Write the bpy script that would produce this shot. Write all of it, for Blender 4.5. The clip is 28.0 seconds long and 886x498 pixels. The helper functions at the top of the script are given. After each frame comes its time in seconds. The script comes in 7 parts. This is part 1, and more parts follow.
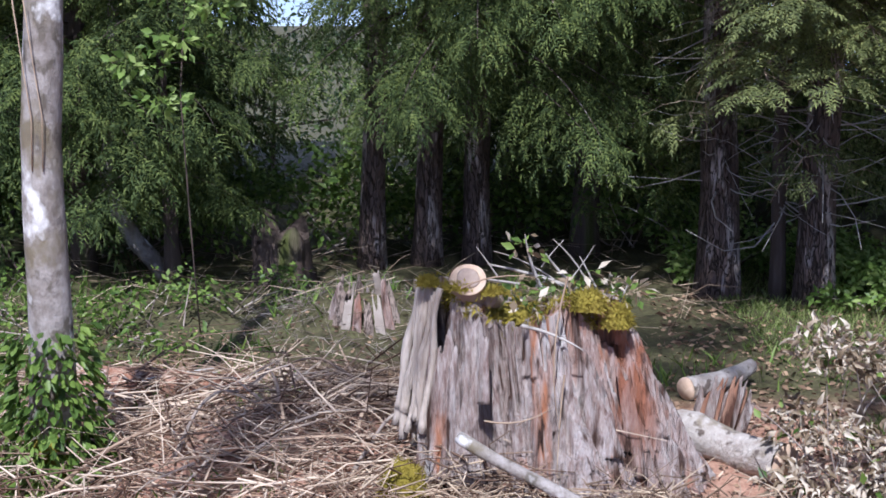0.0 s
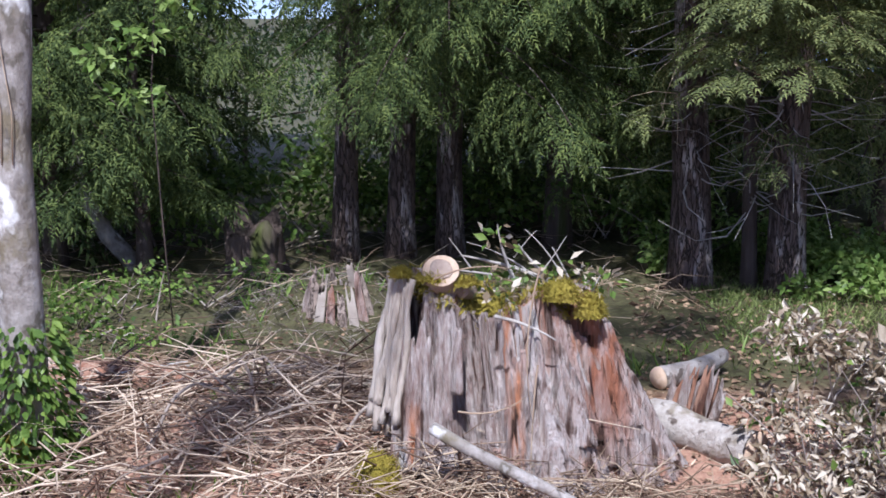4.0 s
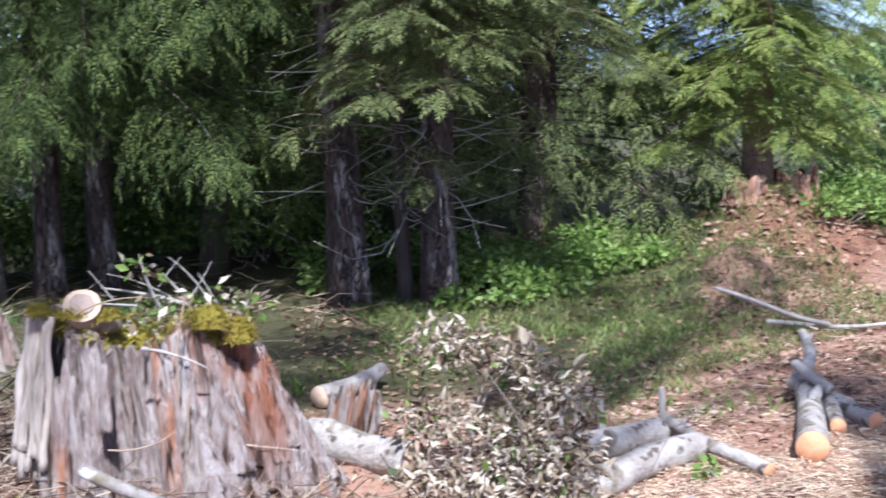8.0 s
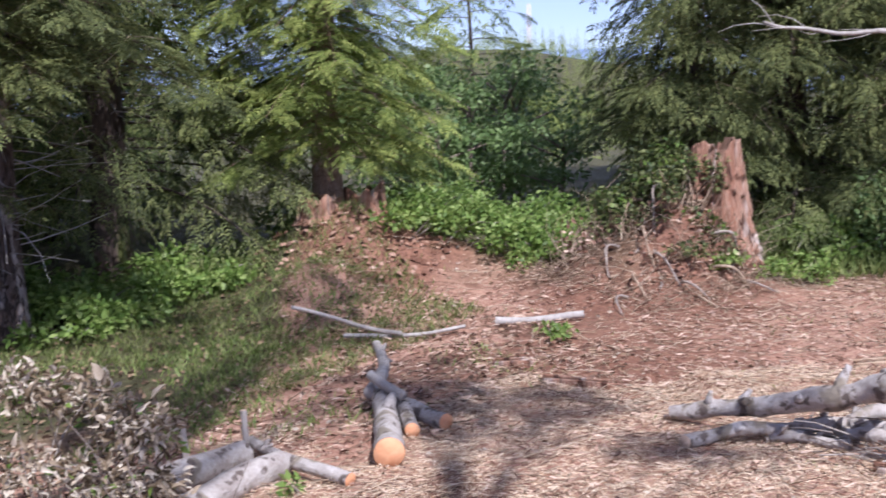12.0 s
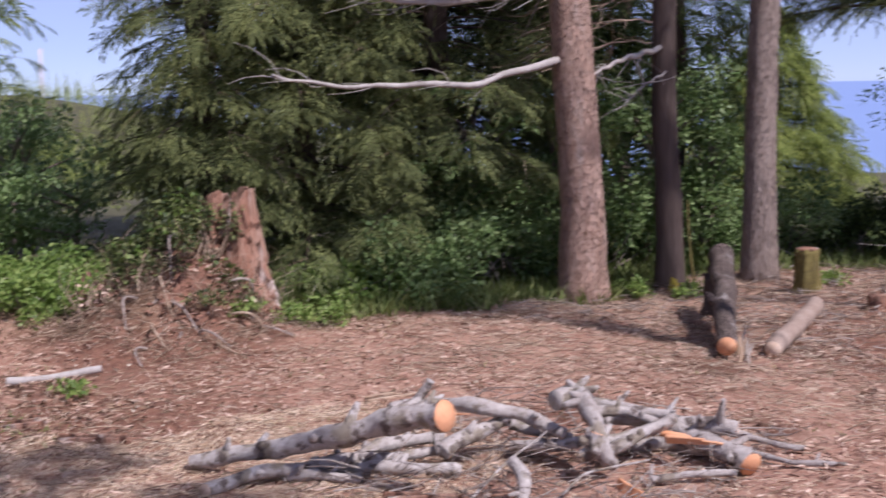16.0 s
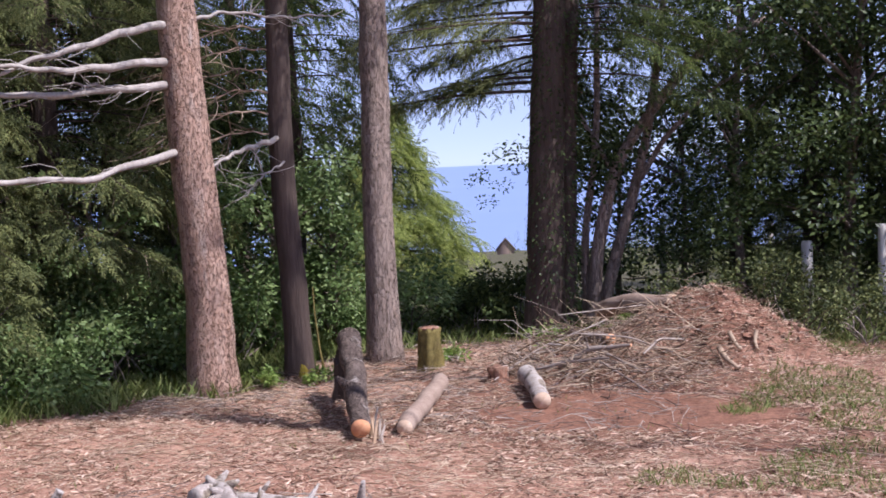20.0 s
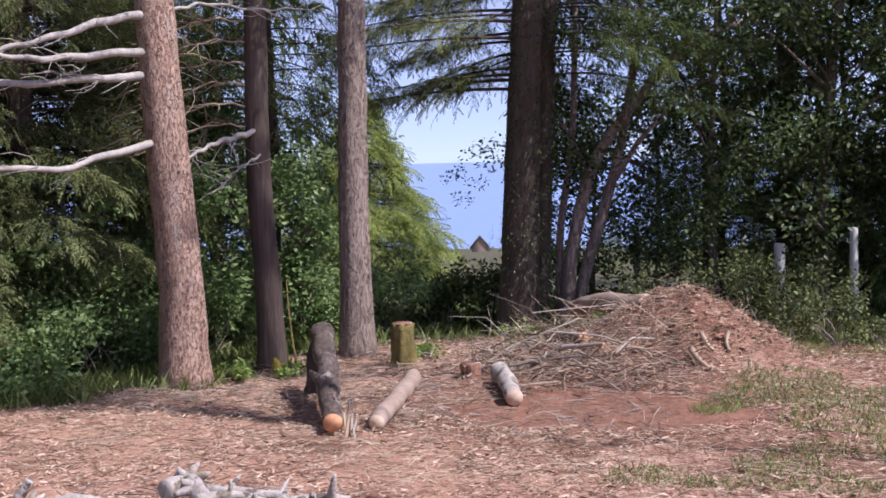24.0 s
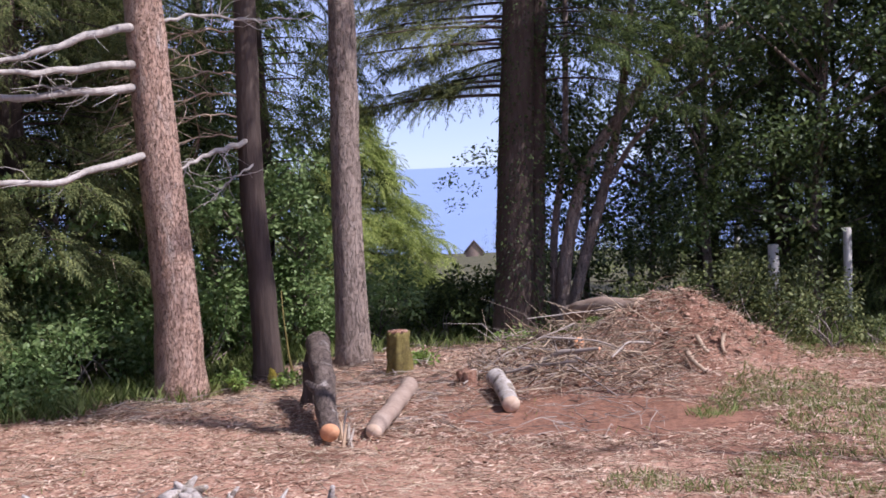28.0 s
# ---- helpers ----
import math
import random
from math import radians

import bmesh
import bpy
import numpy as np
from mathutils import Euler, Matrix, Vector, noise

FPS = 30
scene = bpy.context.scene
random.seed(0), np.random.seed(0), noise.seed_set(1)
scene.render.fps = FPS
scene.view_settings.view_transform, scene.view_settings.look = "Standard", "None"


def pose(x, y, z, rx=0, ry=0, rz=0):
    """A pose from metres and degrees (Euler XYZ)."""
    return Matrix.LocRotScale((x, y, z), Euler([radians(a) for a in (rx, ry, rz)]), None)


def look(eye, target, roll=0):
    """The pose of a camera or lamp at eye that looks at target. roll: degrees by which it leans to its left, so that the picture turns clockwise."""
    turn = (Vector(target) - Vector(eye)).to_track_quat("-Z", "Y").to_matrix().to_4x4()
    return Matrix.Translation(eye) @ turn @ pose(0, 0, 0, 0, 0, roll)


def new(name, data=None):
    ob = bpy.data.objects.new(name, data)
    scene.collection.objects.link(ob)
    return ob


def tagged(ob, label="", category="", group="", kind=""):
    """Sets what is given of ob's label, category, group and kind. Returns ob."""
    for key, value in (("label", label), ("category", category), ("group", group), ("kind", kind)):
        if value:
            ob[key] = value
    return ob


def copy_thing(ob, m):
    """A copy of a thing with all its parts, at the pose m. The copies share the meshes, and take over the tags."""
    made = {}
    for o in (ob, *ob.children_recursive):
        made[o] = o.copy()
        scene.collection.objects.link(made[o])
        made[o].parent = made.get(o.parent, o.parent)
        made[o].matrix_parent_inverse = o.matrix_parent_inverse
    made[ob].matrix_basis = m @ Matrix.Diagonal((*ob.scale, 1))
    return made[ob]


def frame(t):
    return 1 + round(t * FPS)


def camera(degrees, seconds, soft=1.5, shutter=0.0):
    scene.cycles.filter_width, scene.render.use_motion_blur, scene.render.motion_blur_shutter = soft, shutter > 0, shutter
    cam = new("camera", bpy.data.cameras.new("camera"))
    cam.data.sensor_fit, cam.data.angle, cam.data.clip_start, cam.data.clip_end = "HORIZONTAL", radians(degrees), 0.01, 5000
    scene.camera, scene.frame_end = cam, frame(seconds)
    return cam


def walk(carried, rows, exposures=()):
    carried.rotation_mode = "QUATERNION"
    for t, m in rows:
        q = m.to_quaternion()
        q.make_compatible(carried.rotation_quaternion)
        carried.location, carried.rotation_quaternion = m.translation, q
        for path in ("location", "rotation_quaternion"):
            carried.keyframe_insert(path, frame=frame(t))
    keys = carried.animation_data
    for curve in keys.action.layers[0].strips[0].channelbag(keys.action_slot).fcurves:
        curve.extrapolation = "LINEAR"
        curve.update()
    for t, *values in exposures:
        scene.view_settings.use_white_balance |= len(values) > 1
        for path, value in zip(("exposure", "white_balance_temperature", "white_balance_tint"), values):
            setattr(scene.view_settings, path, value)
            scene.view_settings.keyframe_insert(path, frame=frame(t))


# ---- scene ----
# camera and its path
cam = camera(38.0, 28.0, soft=1.65, shutter=0.8)
PATH = [
    (0, -0.000, 0.000, 2.200, 80.03, -0.14, 0.03),
    (0.5, -0.002, 0.007, 2.196, 79.77, 0.48, -0.29),
    (1, -0.013, 0.002, 2.201, 79.53, -0.06, -0.25),
    (1.5, -0.022, -0.016, 2.201, 79.75, -0.33, -0.28),
    (2, -0.030, -0.018, 2.200, 79.84, 0.01, -0.66),
    (2.5, -0.028, -0.019, 2.203, 79.81, 0.07, -0.75),
    (4.5, 0.027, 0.005, 2.187, 79.68, 0.20, -1.60),
    (5, 0.050, 0.028, 2.173, 79.74, 0.62, -3.02),
    (5.5, 0.059, 0.058, 2.159, 79.88, 0.24, -5.87),
    (6, 0.073, 0.059, 2.158, 80.07, 0.59, -8.42),
    (6.5, 0.090, 0.059, 2.156, 80.27, 0.59, -10.15),
    (7, 0.106, 0.047, 2.159, 80.20, 0.81, -11.87),
    (7.5, 0.115, 0.025, 2.167, 80.34, 1.01, -13.98),
    (8, 0.121, -0.004, 2.172, 80.69, 1.19, -16.14),
    (8.5, 0.132, -0.015, 2.176, 80.85, 1.55, -18.54),
    (9, 0.148, -0.020, 2.175, 81.04, 1.85, -21.00),
    (9.5, 0.151, -0.041, 2.175, 81.11, 2.13, -23.51),
    (10, 0.154, -0.072, 2.181, 81.10, 2.22, -25.82),
    (10.5, 0.152, -0.103, 2.193, 80.96, 1.78, -28.43),
    (11, 0.161, -0.093, 2.191, 80.84, 1.58, -30.82),
    (11.5, 0.162, -0.095, 2.199, 80.87, 1.79, -32.84),
    (13.5, 0.130, -0.172, 2.218, 81.73, 1.85, -41.49),
    (14, 0.128, -0.162, 2.223, 81.58, 1.68, -44.32),
    (14.5, 0.134, -0.171, 2.219, 81.71, 1.67, -47.06),
    (15, 0.155, -0.169, 2.210, 81.69, 1.48, -49.95),
    (15.5, 0.169, -0.186, 2.212, 82.19, 1.01, -52.66),
    (16, 0.153, -0.223, 2.232, 82.64, 1.10, -55.72),
    (16.5, 0.138, -0.259, 2.249, 83.01, 1.27, -58.25),
    (17, 0.139, -0.266, 2.248, 83.83, 1.48, -60.95),
    (17.5, 0.132, -0.268, 2.254, 84.65, 2.44, -63.70),
    (18, 0.152, -0.224, 2.223, 85.48, 2.47, -67.26),
    (18.5, 0.119, -0.181, 2.202, 86.64, 1.57, -69.56),
    (19, 0.121, -0.176, 2.219, 86.76, 1.80, -70.99),
    (19.5, 0.124, -0.181, 2.221, 86.45, 2.54, -72.09),
    (20, 0.126, -0.169, 2.232, 86.10, 2.55, -72.73),
    (20.5, 0.109, -0.169, 2.208, 86.13, 1.81, -72.83),
    (21, 0.109, -0.170, 2.215, 85.89, 1.69, -72.75),
    (21.5, 0.133, -0.175, 2.220, 85.11, 1.81, -73.05),
    (23.5, 0.118, -0.169, 2.223, 85.90, 1.67, -73.61),
    (24, 0.115, -0.167, 2.226, 85.92, 1.48, -73.80),
    (24.5, 0.121, -0.162, 2.231, 86.01, 1.88, -73.91),
    (25, 0.130, -0.163, 2.229, 86.00, 2.09, -73.93),
    (25.5, 0.144, -0.160, 2.232, 86.10, 1.92, -74.08),
    (26, 0.121, -0.161, 2.218, 86.21, 1.69, -74.08),
    (26.5, 0.126, -0.165, 2.227, 86.13, 2.13, -73.89),
    (27, 0.130, -0.167, 2.233, 86.05, 2.40, -73.84),
    (27.5, 0.121, -0.172, 2.246, 86.01, 2.42, -73.92),
    (28, 0.120, -0.165, 2.249, 86.13, 2.42, -74.13),
]
EXPOSURES = [(0.0, 0.50, 5500, 12), (6.0, 0.64, 5450, 11), (8.0, 0.90, 5400, 9), (9.5, 0.88, 5450, 10), (11.0, 0.62, 5600, 14), (14.0, 0.28, 5800, 20), (17.0, 0.12, 5950, 23), (20.0, 0.46, 5950, 20), (28.0, 0.46, 5950, 20)]
walk(cam, [(t, pose(x, y, z, rx, ry, rz)) for t, x, y, z, rx, ry, rz in PATH], EXPOSURES)

# sky and sun
SUN_DIR = Vector((-0.10, -0.71, 0.95)).normalized()
world = bpy.data.worlds.new("daylight")
world.use_nodes = True
scene.world = world
wn, wl = world.node_tree.nodes, world.node_tree.links
sky = wn.new("ShaderNodeTexSky")
sky.sky_type, sky.sun_disc = "NISHITA", False
sky.sun_elevation = math.asin(SUN_DIR.z)
sky.sun_rotation = math.atan2(SUN_DIR.x, SUN_DIR.y)
sky.air_density, sky.dust_density, sky.ozone_density = 0.65, 0.0, 4.0
sky.altitude = 3000
wn["Background"].inputs[1].default_value = 0.15
haze = wn.new("ShaderNodeMixRGB")
haze.inputs[0].default_value, haze.inputs[2].default_value = 0.7, (2.9, 3.1, 4.4, 1)
wl.new(sky.outputs[0], haze.inputs[1])
wl.new(haze.outputs[0], wn["Background"].inputs[0])
sun_lamp = bpy.data.lights.new("sun", "SUN")
sun_lamp.energy, sun_lamp.angle, sun_lamp.color = 5.0, radians(0.55), (1.0, 0.95, 0.88)
new("sun", sun_lamp).matrix_world = look(SUN_DIR * 60, (0, 0, 0))


# ---- materials ----
def material(name, colours, big=1.5, fine=14.0, stretch=(1, 1, 1), rough=0.85, bump=0.3, bump_scale=40.0,
             clear=0.0, island=0.0, metal=0.0, spec=0.3, mixing=0.45, tree_random=0.0, patches=None, depth=0.02, cover=None, crack=None, soft_edge=0.07):
    """A surface from a ramp of colours, laid out by a large and a fine noise, with relief. clear: light that passes through (leaves).
    patches: (colour, scale, amount) for moss, lichen or stains with a shape of their own."""
    m = bpy.data.materials.new(name)
    m.use_nodes = True
    n, l = m.node_tree.nodes, m.node_tree.links
    bsdf = n["Principled BSDF"]
    bsdf.inputs["Roughness"].default_value = rough
    bsdf.inputs["Metallic"].default_value = metal
    bsdf.inputs["Specular IOR Level"].default_value = spec
    co = n.new("ShaderNodeTexCoord")
    mp = n.new("ShaderNodeMapping")
    mp.inputs["Scale"].default_value = stretch
    l.new(co.outputs["Object"], mp.inputs[0])

    def tex(scale, detail=4.0, rough_=0.6):
        t = n.new("ShaderNodeTexNoise")
        t.inputs["Scale"].default_value, t.inputs["Detail"].default_value, t.inputs["Roughness"].default_value = scale, detail, rough_
        l.new(mp.outputs[0], t.inputs["Vector"])
        return t.outputs[0]

    def sums(op, a, b):
        k = n.new("ShaderNodeMath")
        k.operation = op
        for i, v in enumerate((a, b)):
            if isinstance(v, (int, float)):
                k.inputs[i].default_value = v
            else:
                l.new(v, k.inputs[i])
        return k.outputs[0]

    value = sums("ADD", sums("MULTIPLY", tex(big), 1 - mixing), sums("MULTIPLY", tex(fine, 6.0, 0.7), mixing))
    if island:
        geo = n.new("ShaderNodeNewGeometry")
        value = sums("ADD", value, sums("MULTIPLY", sums("SUBTRACT", geo.outputs["Random Per Island"], 0.5), island))
    if tree_random:
        inf = n.new("ShaderNodeObjectInfo")
        value = sums("ADD", value, sums("MULTIPLY", sums("SUBTRACT", inf.outputs["Random"], 0.5), tree_random))
    ramp = n.new("ShaderNodeValToRGB")
    els = ramp.color_ramp.elements
    for i, c in enumerate(colours):
        at = 0.28 + 0.44 * i / max(1, len(colours) - 1)
        e = els[i] if i < 2 else els.new(at)
        e.position = at
        e.color = (*c, 1)
    l.new(value, ramp.inputs[0])
    colour = ramp.outputs[0]
    for c, scale, amount in patches or ():
        pr = n.new("ShaderNodeValToRGB")
        pr.color_ramp.elements[0].position, pr.color_ramp.elements[1].position = 0.61 - 0.3 * amount, 0.61 + soft_edge - 0.3 * amount
        pt = n.new("ShaderNodeTexNoise")
        pt.inputs["Scale"].default_value, pt.inputs["Detail"].default_value = scale, 5.0
        l.new(mp.outputs[0], pt.inputs["Vector"])
        l.new(pt.outputs[0], pr.inputs[0])
        mx = n.new("ShaderNodeMixRGB")
        mx.inputs[2].default_value = (*c, 1)
        l.new(pr.outputs[0], mx.inputs[0])
        l.new(colour, mx.inputs[1])
        colour = mx.outputs[0]
    split = None
    if crack:
        vo = n.new("ShaderNodeTexVoronoi")
        vo.feature = "DISTANCE_TO_EDGE"
        vo.inputs["Scale"].default_value = crack[0]
        wob = n.new("ShaderNodeMixRGB")
        wob.blend_type, wob.inputs[0].default_value = "ADD", 0.12
        l.new(mp.outputs[0], wob.inputs[1])
        nz = n.new("ShaderNodeTexNoise")
        nz.inputs["Scale"].default_value, nz.inputs["Detail"].default_value = crack[0] * 0.8, 4.0
        l.new(mp.outputs[0], nz.inputs["Vector"])
        l.new(nz.outputs["Color"], wob.inputs[2])
        l.new(wob.outputs[0], vo.inputs["Vector"])
        vr = n.new("ShaderNodeValToRGB")
        vr.color_ramp.elements[0].position, vr.color_ramp.elements[1].position = 0.0, crack[1]
        l.new(vo.outputs["Distance"], vr.inputs[0])
        split = vr.outputs[0]
        mx = n.new("ShaderNodeMixRGB")
        mx.inputs[1].default_value = (*crack[2], 1)
        l.new(split, mx.inputs[0])
        l.new(colour, mx.inputs[2])
        colour = mx.outputs[0]
    if cover:
        at_ = n.new("ShaderNodeAttribute")
        at_.attribute_name = "cover"
        cr = n.new("ShaderNodeValToRGB")
        cr.color_ramp.elements[0].color, cr.color_ramp.elements[1].color = (*cover[0], 1), (*cover[1], 1)
        cr.color_ramp.elements[0].position, cr.color_ramp.elements[1].position = 0.35, 0.65
        l.new(tex(fine, 6.0, 0.7), cr.inputs[0])
        mx = n.new("ShaderNodeMixRGB")
        l.new(at_.outputs["Fac"], mx.inputs[0])
        l.new(colour, mx.inputs[1])
        l.new(cr.outputs[0], mx.inputs[2])
        colour = mx.outputs[0]
        red = n.new("ShaderNodeAttribute")
        red.attribute_name = "red_soil"
        rr = n.new("ShaderNodeValToRGB")
        rr.color_ramp.elements[0].color, rr.color_ramp.elements[1].color = (0.095, 0.042, 0.027, 1), (0.30, 0.145, 0.093, 1)
        rr.color_ramp.elements[0].position, rr.color_ramp.elements[1].position = 0.32, 0.66
        l.new(tex(fine * 0.5, 8.0, 0.75), rr.inputs[0])
        mx = n.new("ShaderNodeMixRGB")
        l.new(red.outputs["Fac"], mx.inputs[0])
        l.new(colour, mx.inputs[1])
        l.new(rr.outputs[0], mx.inputs[2])
        colour = mx.outputs[0]
    l.new(colour, bsdf.inputs["Base Color"])
    if bump:
        b = n.new("ShaderNodeBump")
        b.inputs["Strength"].default_value, b.inputs["Distance"].default_value = bump, depth
        height = tex(bump_scale, 8.0, 0.65)
        if split is not None:
            height = sums("ADD", sums("MULTIPLY", height, 0.5), split)
        l.new(height, b.inputs["Height"])
        l.new(b.outputs[0], bsdf.inputs["Normal"])
    if clear:
        tr = n.new("ShaderNodeBsdfTranslucent")
        l.new(colour, tr.inputs[0])
        mix = n.new("ShaderNodeMixShader")
        mix.inputs[0].default_value = clear
        l.new(bsdf.outputs[0], mix.inputs[1])
        l.new(tr.outputs[0], mix.inputs[2])
        l.new(mix.outputs[0], n["Material Output"].inputs[0])
    return m


M_SOIL = material("cleared_soil", [(0.15, 0.07, 0.045), (0.32, 0.168, 0.115), (0.46, 0.28, 0.20), (0.60, 0.43, 0.325)], 0.9, 24, bump=1.0, bump_scale=34, mixing=0.6,
                  soft_edge=0.12, patches=[((0.17, 0.085, 0.055), 0.9, 0.2), ((0.20, 0.10, 0.066), 3.7, 0.14)], cover=((0.05, 0.04, 0.022), (0.11, 0.105, 0.045)))
M_SEA = material("sea_water", [(0.17, 0.25, 0.46), (0.20, 0.28, 0.49)], 0.01, 0.3, rough=0.4, bump=0.15, bump_scale=0.5, spec=0.35)
M_FIR = material("fir_bark", [(0.25, 0.15, 0.11), (0.40, 0.25, 0.185), (0.52, 0.355, 0.28), (0.62, 0.49, 0.42)], 5.5, 34, (1, 1, 0.30), bump=1.0, bump_scale=44, depth=0.04,
                 mixing=0.6, crack=(33, 0.085, (0.20, 0.115, 0.085)), patches=[((0.52, 0.43, 0.38), 7.0, 0.06)], soft_edge=0.2)
M_GREYBARK = material("grey_conifer_bark", [(0.16, 0.115, 0.095), (0.32, 0.245, 0.205), (0.47, 0.38, 0.33)], 6, 34, (1, 1, 0.2), bump=1.0, bump_scale=42, depth=0.03, mixing=0.6, crack=(36, 0.08, (0.14, 0.10, 0.085)))
M_OLDBARK = material("old_log_bark", [(0.07, 0.05, 0.042), (0.17, 0.125, 0.105), (0.31, 0.245, 0.215)], 6, 30, bump=1.0, bump_scale=36, depth=0.03, crack=(26, 0.10, (0.06, 0.042, 0.035)), patches=[((0.36, 0.31, 0.28), 8.0, 0.06)])
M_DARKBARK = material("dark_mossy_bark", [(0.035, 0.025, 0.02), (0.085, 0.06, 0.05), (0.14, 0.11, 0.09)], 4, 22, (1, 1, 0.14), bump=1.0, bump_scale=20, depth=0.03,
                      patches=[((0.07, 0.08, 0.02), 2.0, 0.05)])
M_FLAKE = material("flaking_dark_bark", [(0.05, 0.035, 0.03), (0.13, 0.09, 0.075), (0.24, 0.17, 0.145)], 4, 22, (1, 1, 0.2), bump=1.0, bump_scale=24, depth=0.03, crack=(26, 0.10, (0.05, 0.035, 0.03)),
                   patches=[((0.40, 0.33, 0.30), 9.0, 0.20)])
M_ALDER = material("alder_bark", [(0.09, 0.072, 0.06), (0.20, 0.17, 0.15), (0.35, 0.315, 0.295), (0.52, 0.49, 0.475)], 4.5, 20, (1, 1, 0.7), bump=0.7, bump_scale=26,
                   patches=[((0.17, 0.14, 0.095), 3.0, 0.26), ((0.13, 0.11, 0.09), 11, 0.18), ((0.68, 0.66, 0.65), 5.5, 0.10)])
M_ALDERLOG = material("alder_log_bark", [(0.17, 0.135, 0.115), (0.34, 0.29, 0.26), (0.48, 0.43, 0.395), (0.64, 0.595, 0.56)], 5.0, 28, (1, 1, 1), bump=1.0, bump_scale=34,
                      patches=[((0.26, 0.215, 0.165), 6.0, 0.16), ((0.13, 0.10, 0.085), 13, 0.12)])
M_DEADWOOD = material("weathered_branch", [(0.20, 0.17, 0.15), (0.38, 0.34, 0.31), (0.55, 0.51, 0.47)], 5, 30, (1, 1, 0.3), bump=0.5, bump_scale=45)
M_CUT = material("fresh_cut_wood", [(0.57, 0.24, 0.115), (0.71, 0.35, 0.185), (0.77, 0.45, 0.27)], 6, 40, bump=0.25, bump_scale=90, rough=0.7)
M_PALECUT = material("pale_cut_wood", [(0.42, 0.28, 0.19), (0.56, 0.41, 0.30), (0.67, 0.53, 0.42)], 8, 50, bump=0.25, bump_scale=90, rough=0.7)
M_ROT = material("rotten_stump_wood", [(0.08, 0.045, 0.035), (0.27, 0.175, 0.15), (0.45, 0.36, 0.33), (0.60, 0.53, 0.51), (0.78, 0.73, 0.71)], 9.0, 48, (1, 1, 0.12), bump=1.0, bump_scale=60, depth=0.05,
                 mixing=0.65, patches=[((0.38, 0.15, 0.085), 2.9, 0.32), ((0.50, 0.215, 0.115), 6.5, 0.15), ((0.66, 0.60, 0.58), 6.0, 0.16), ((0.07, 0.035, 0.025), 19.0, 0.26)], soft_edge=0.12)
M_REDROT = material("red_rotten_wood", [(0.15, 0.07, 0.045), (0.34, 0.165, 0.105), (0.47, 0.29, 0.21), (0.66, 0.53, 0.45)], 5.0, 26, (1, 1, 0.13), bump=1.0, bump_scale=30, depth=0.05, mixing=0.6, patches=[((0.10, 0.045, 0.03), 13.0, 0.28), ((0.62, 0.50, 0.43), 6.0, 0.10)])
M_MOSS = material("moss", [(0.12, 0.10, 0.014), (0.29, 0.23, 0.032), (0.46, 0.36, 0.075)], 6, 40, bump=1.0, bump_scale=60, clear=0.1)
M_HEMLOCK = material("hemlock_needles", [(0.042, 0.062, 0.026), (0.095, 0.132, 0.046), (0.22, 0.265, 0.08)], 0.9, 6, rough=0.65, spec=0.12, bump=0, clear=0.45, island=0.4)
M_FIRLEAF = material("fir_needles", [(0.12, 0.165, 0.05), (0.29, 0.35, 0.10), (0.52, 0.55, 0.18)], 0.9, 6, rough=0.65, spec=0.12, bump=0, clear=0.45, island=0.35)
M_SPRUCE = material("spruce_needles", [(0.08, 0.096, 0.044), (0.165, 0.19, 0.075), (0.30, 0.32, 0.12)], 0.9, 6, rough=0.65, spec=0.12, bump=0, clear=0.38, island=0.35)
M_BROAD = material("broad_leaves", [(0.055, 0.10, 0.02), (0.125, 0.20, 0.04), (0.24, 0.33, 0.075)], 1.5, 8, rough=0.45, bump=0, clear=0.4, island=0.5)
M_ALDERLEAF = material("alder_leaves", [(0.09, 0.15, 0.05), (0.18, 0.265, 0.09), (0.31, 0.39, 0.17)], 1.5, 8, rough=0.45, bump=0, clear=0.4, island=0.4)
# Darker copy of the broad leaves: shade put into the leaf colour.
M_SHADELEAF = material("shade_glossy_leaves", [(0.026, 0.042, 0.016), (0.06, 0.092, 0.03), (0.115, 0.155, 0.05)], 1.5, 8, rough=0.42, bump=0, clear=0.35, island=0.5, spec=0.3)
M_DUSTY = material("dusty_leaves", [(0.045, 0.06, 0.022), (0.095, 0.12, 0.04), (0.22, 0.24, 0.09)], 1.5, 8, rough=0.6, bump=0, clear=0.3, island=0.7)
M_LIME = material("bright_undergrowth_leaves", [(0.11, 0.18, 0.04), (0.22, 0.325, 0.075), (0.37, 0.455, 0.15)], 1.5, 8, rough=0.45, bump=0, clear=0.45, island=0.5)
M_DRYLEAF = material("withered_leaves", [(0.16, 0.115, 0.07), (0.37, 0.29, 0.205), (0.58, 0.50, 0.40)], 4, 20, rough=0.7, bump=0, clear=0.2, island=0.8)
M_TWIG = material("dead_twigs", [(0.13, 0.085, 0.055), (0.30, 0.21, 0.145), (0.50, 0.39, 0.28)], 1.2, 9, rough=0.8, bump=0.2, island=0.6)
M_GREYTWIG = material("grey_twigs", [(0.12, 0.09, 0.075), (0.26, 0.21, 0.18), (0.44, 0.38, 0.33)], 1.2, 9, rough=0.8, bump=0.2, island=0.6)
M_STALK = material("dead_stalks", [(0.13, 0.08, 0.055), (0.36, 0.255, 0.18), (0.62, 0.49, 0.375)], 1.2, 9, rough=0.8, bump=0.2, island=0.9)
M_BROWNLEAF = material("brown_leaf_litter", [(0.07, 0.04, 0.025), (0.17, 0.105, 0.065), (0.33, 0.22, 0.14)], 2, 9, rough=0.8, bump=0.1, island=0.8)
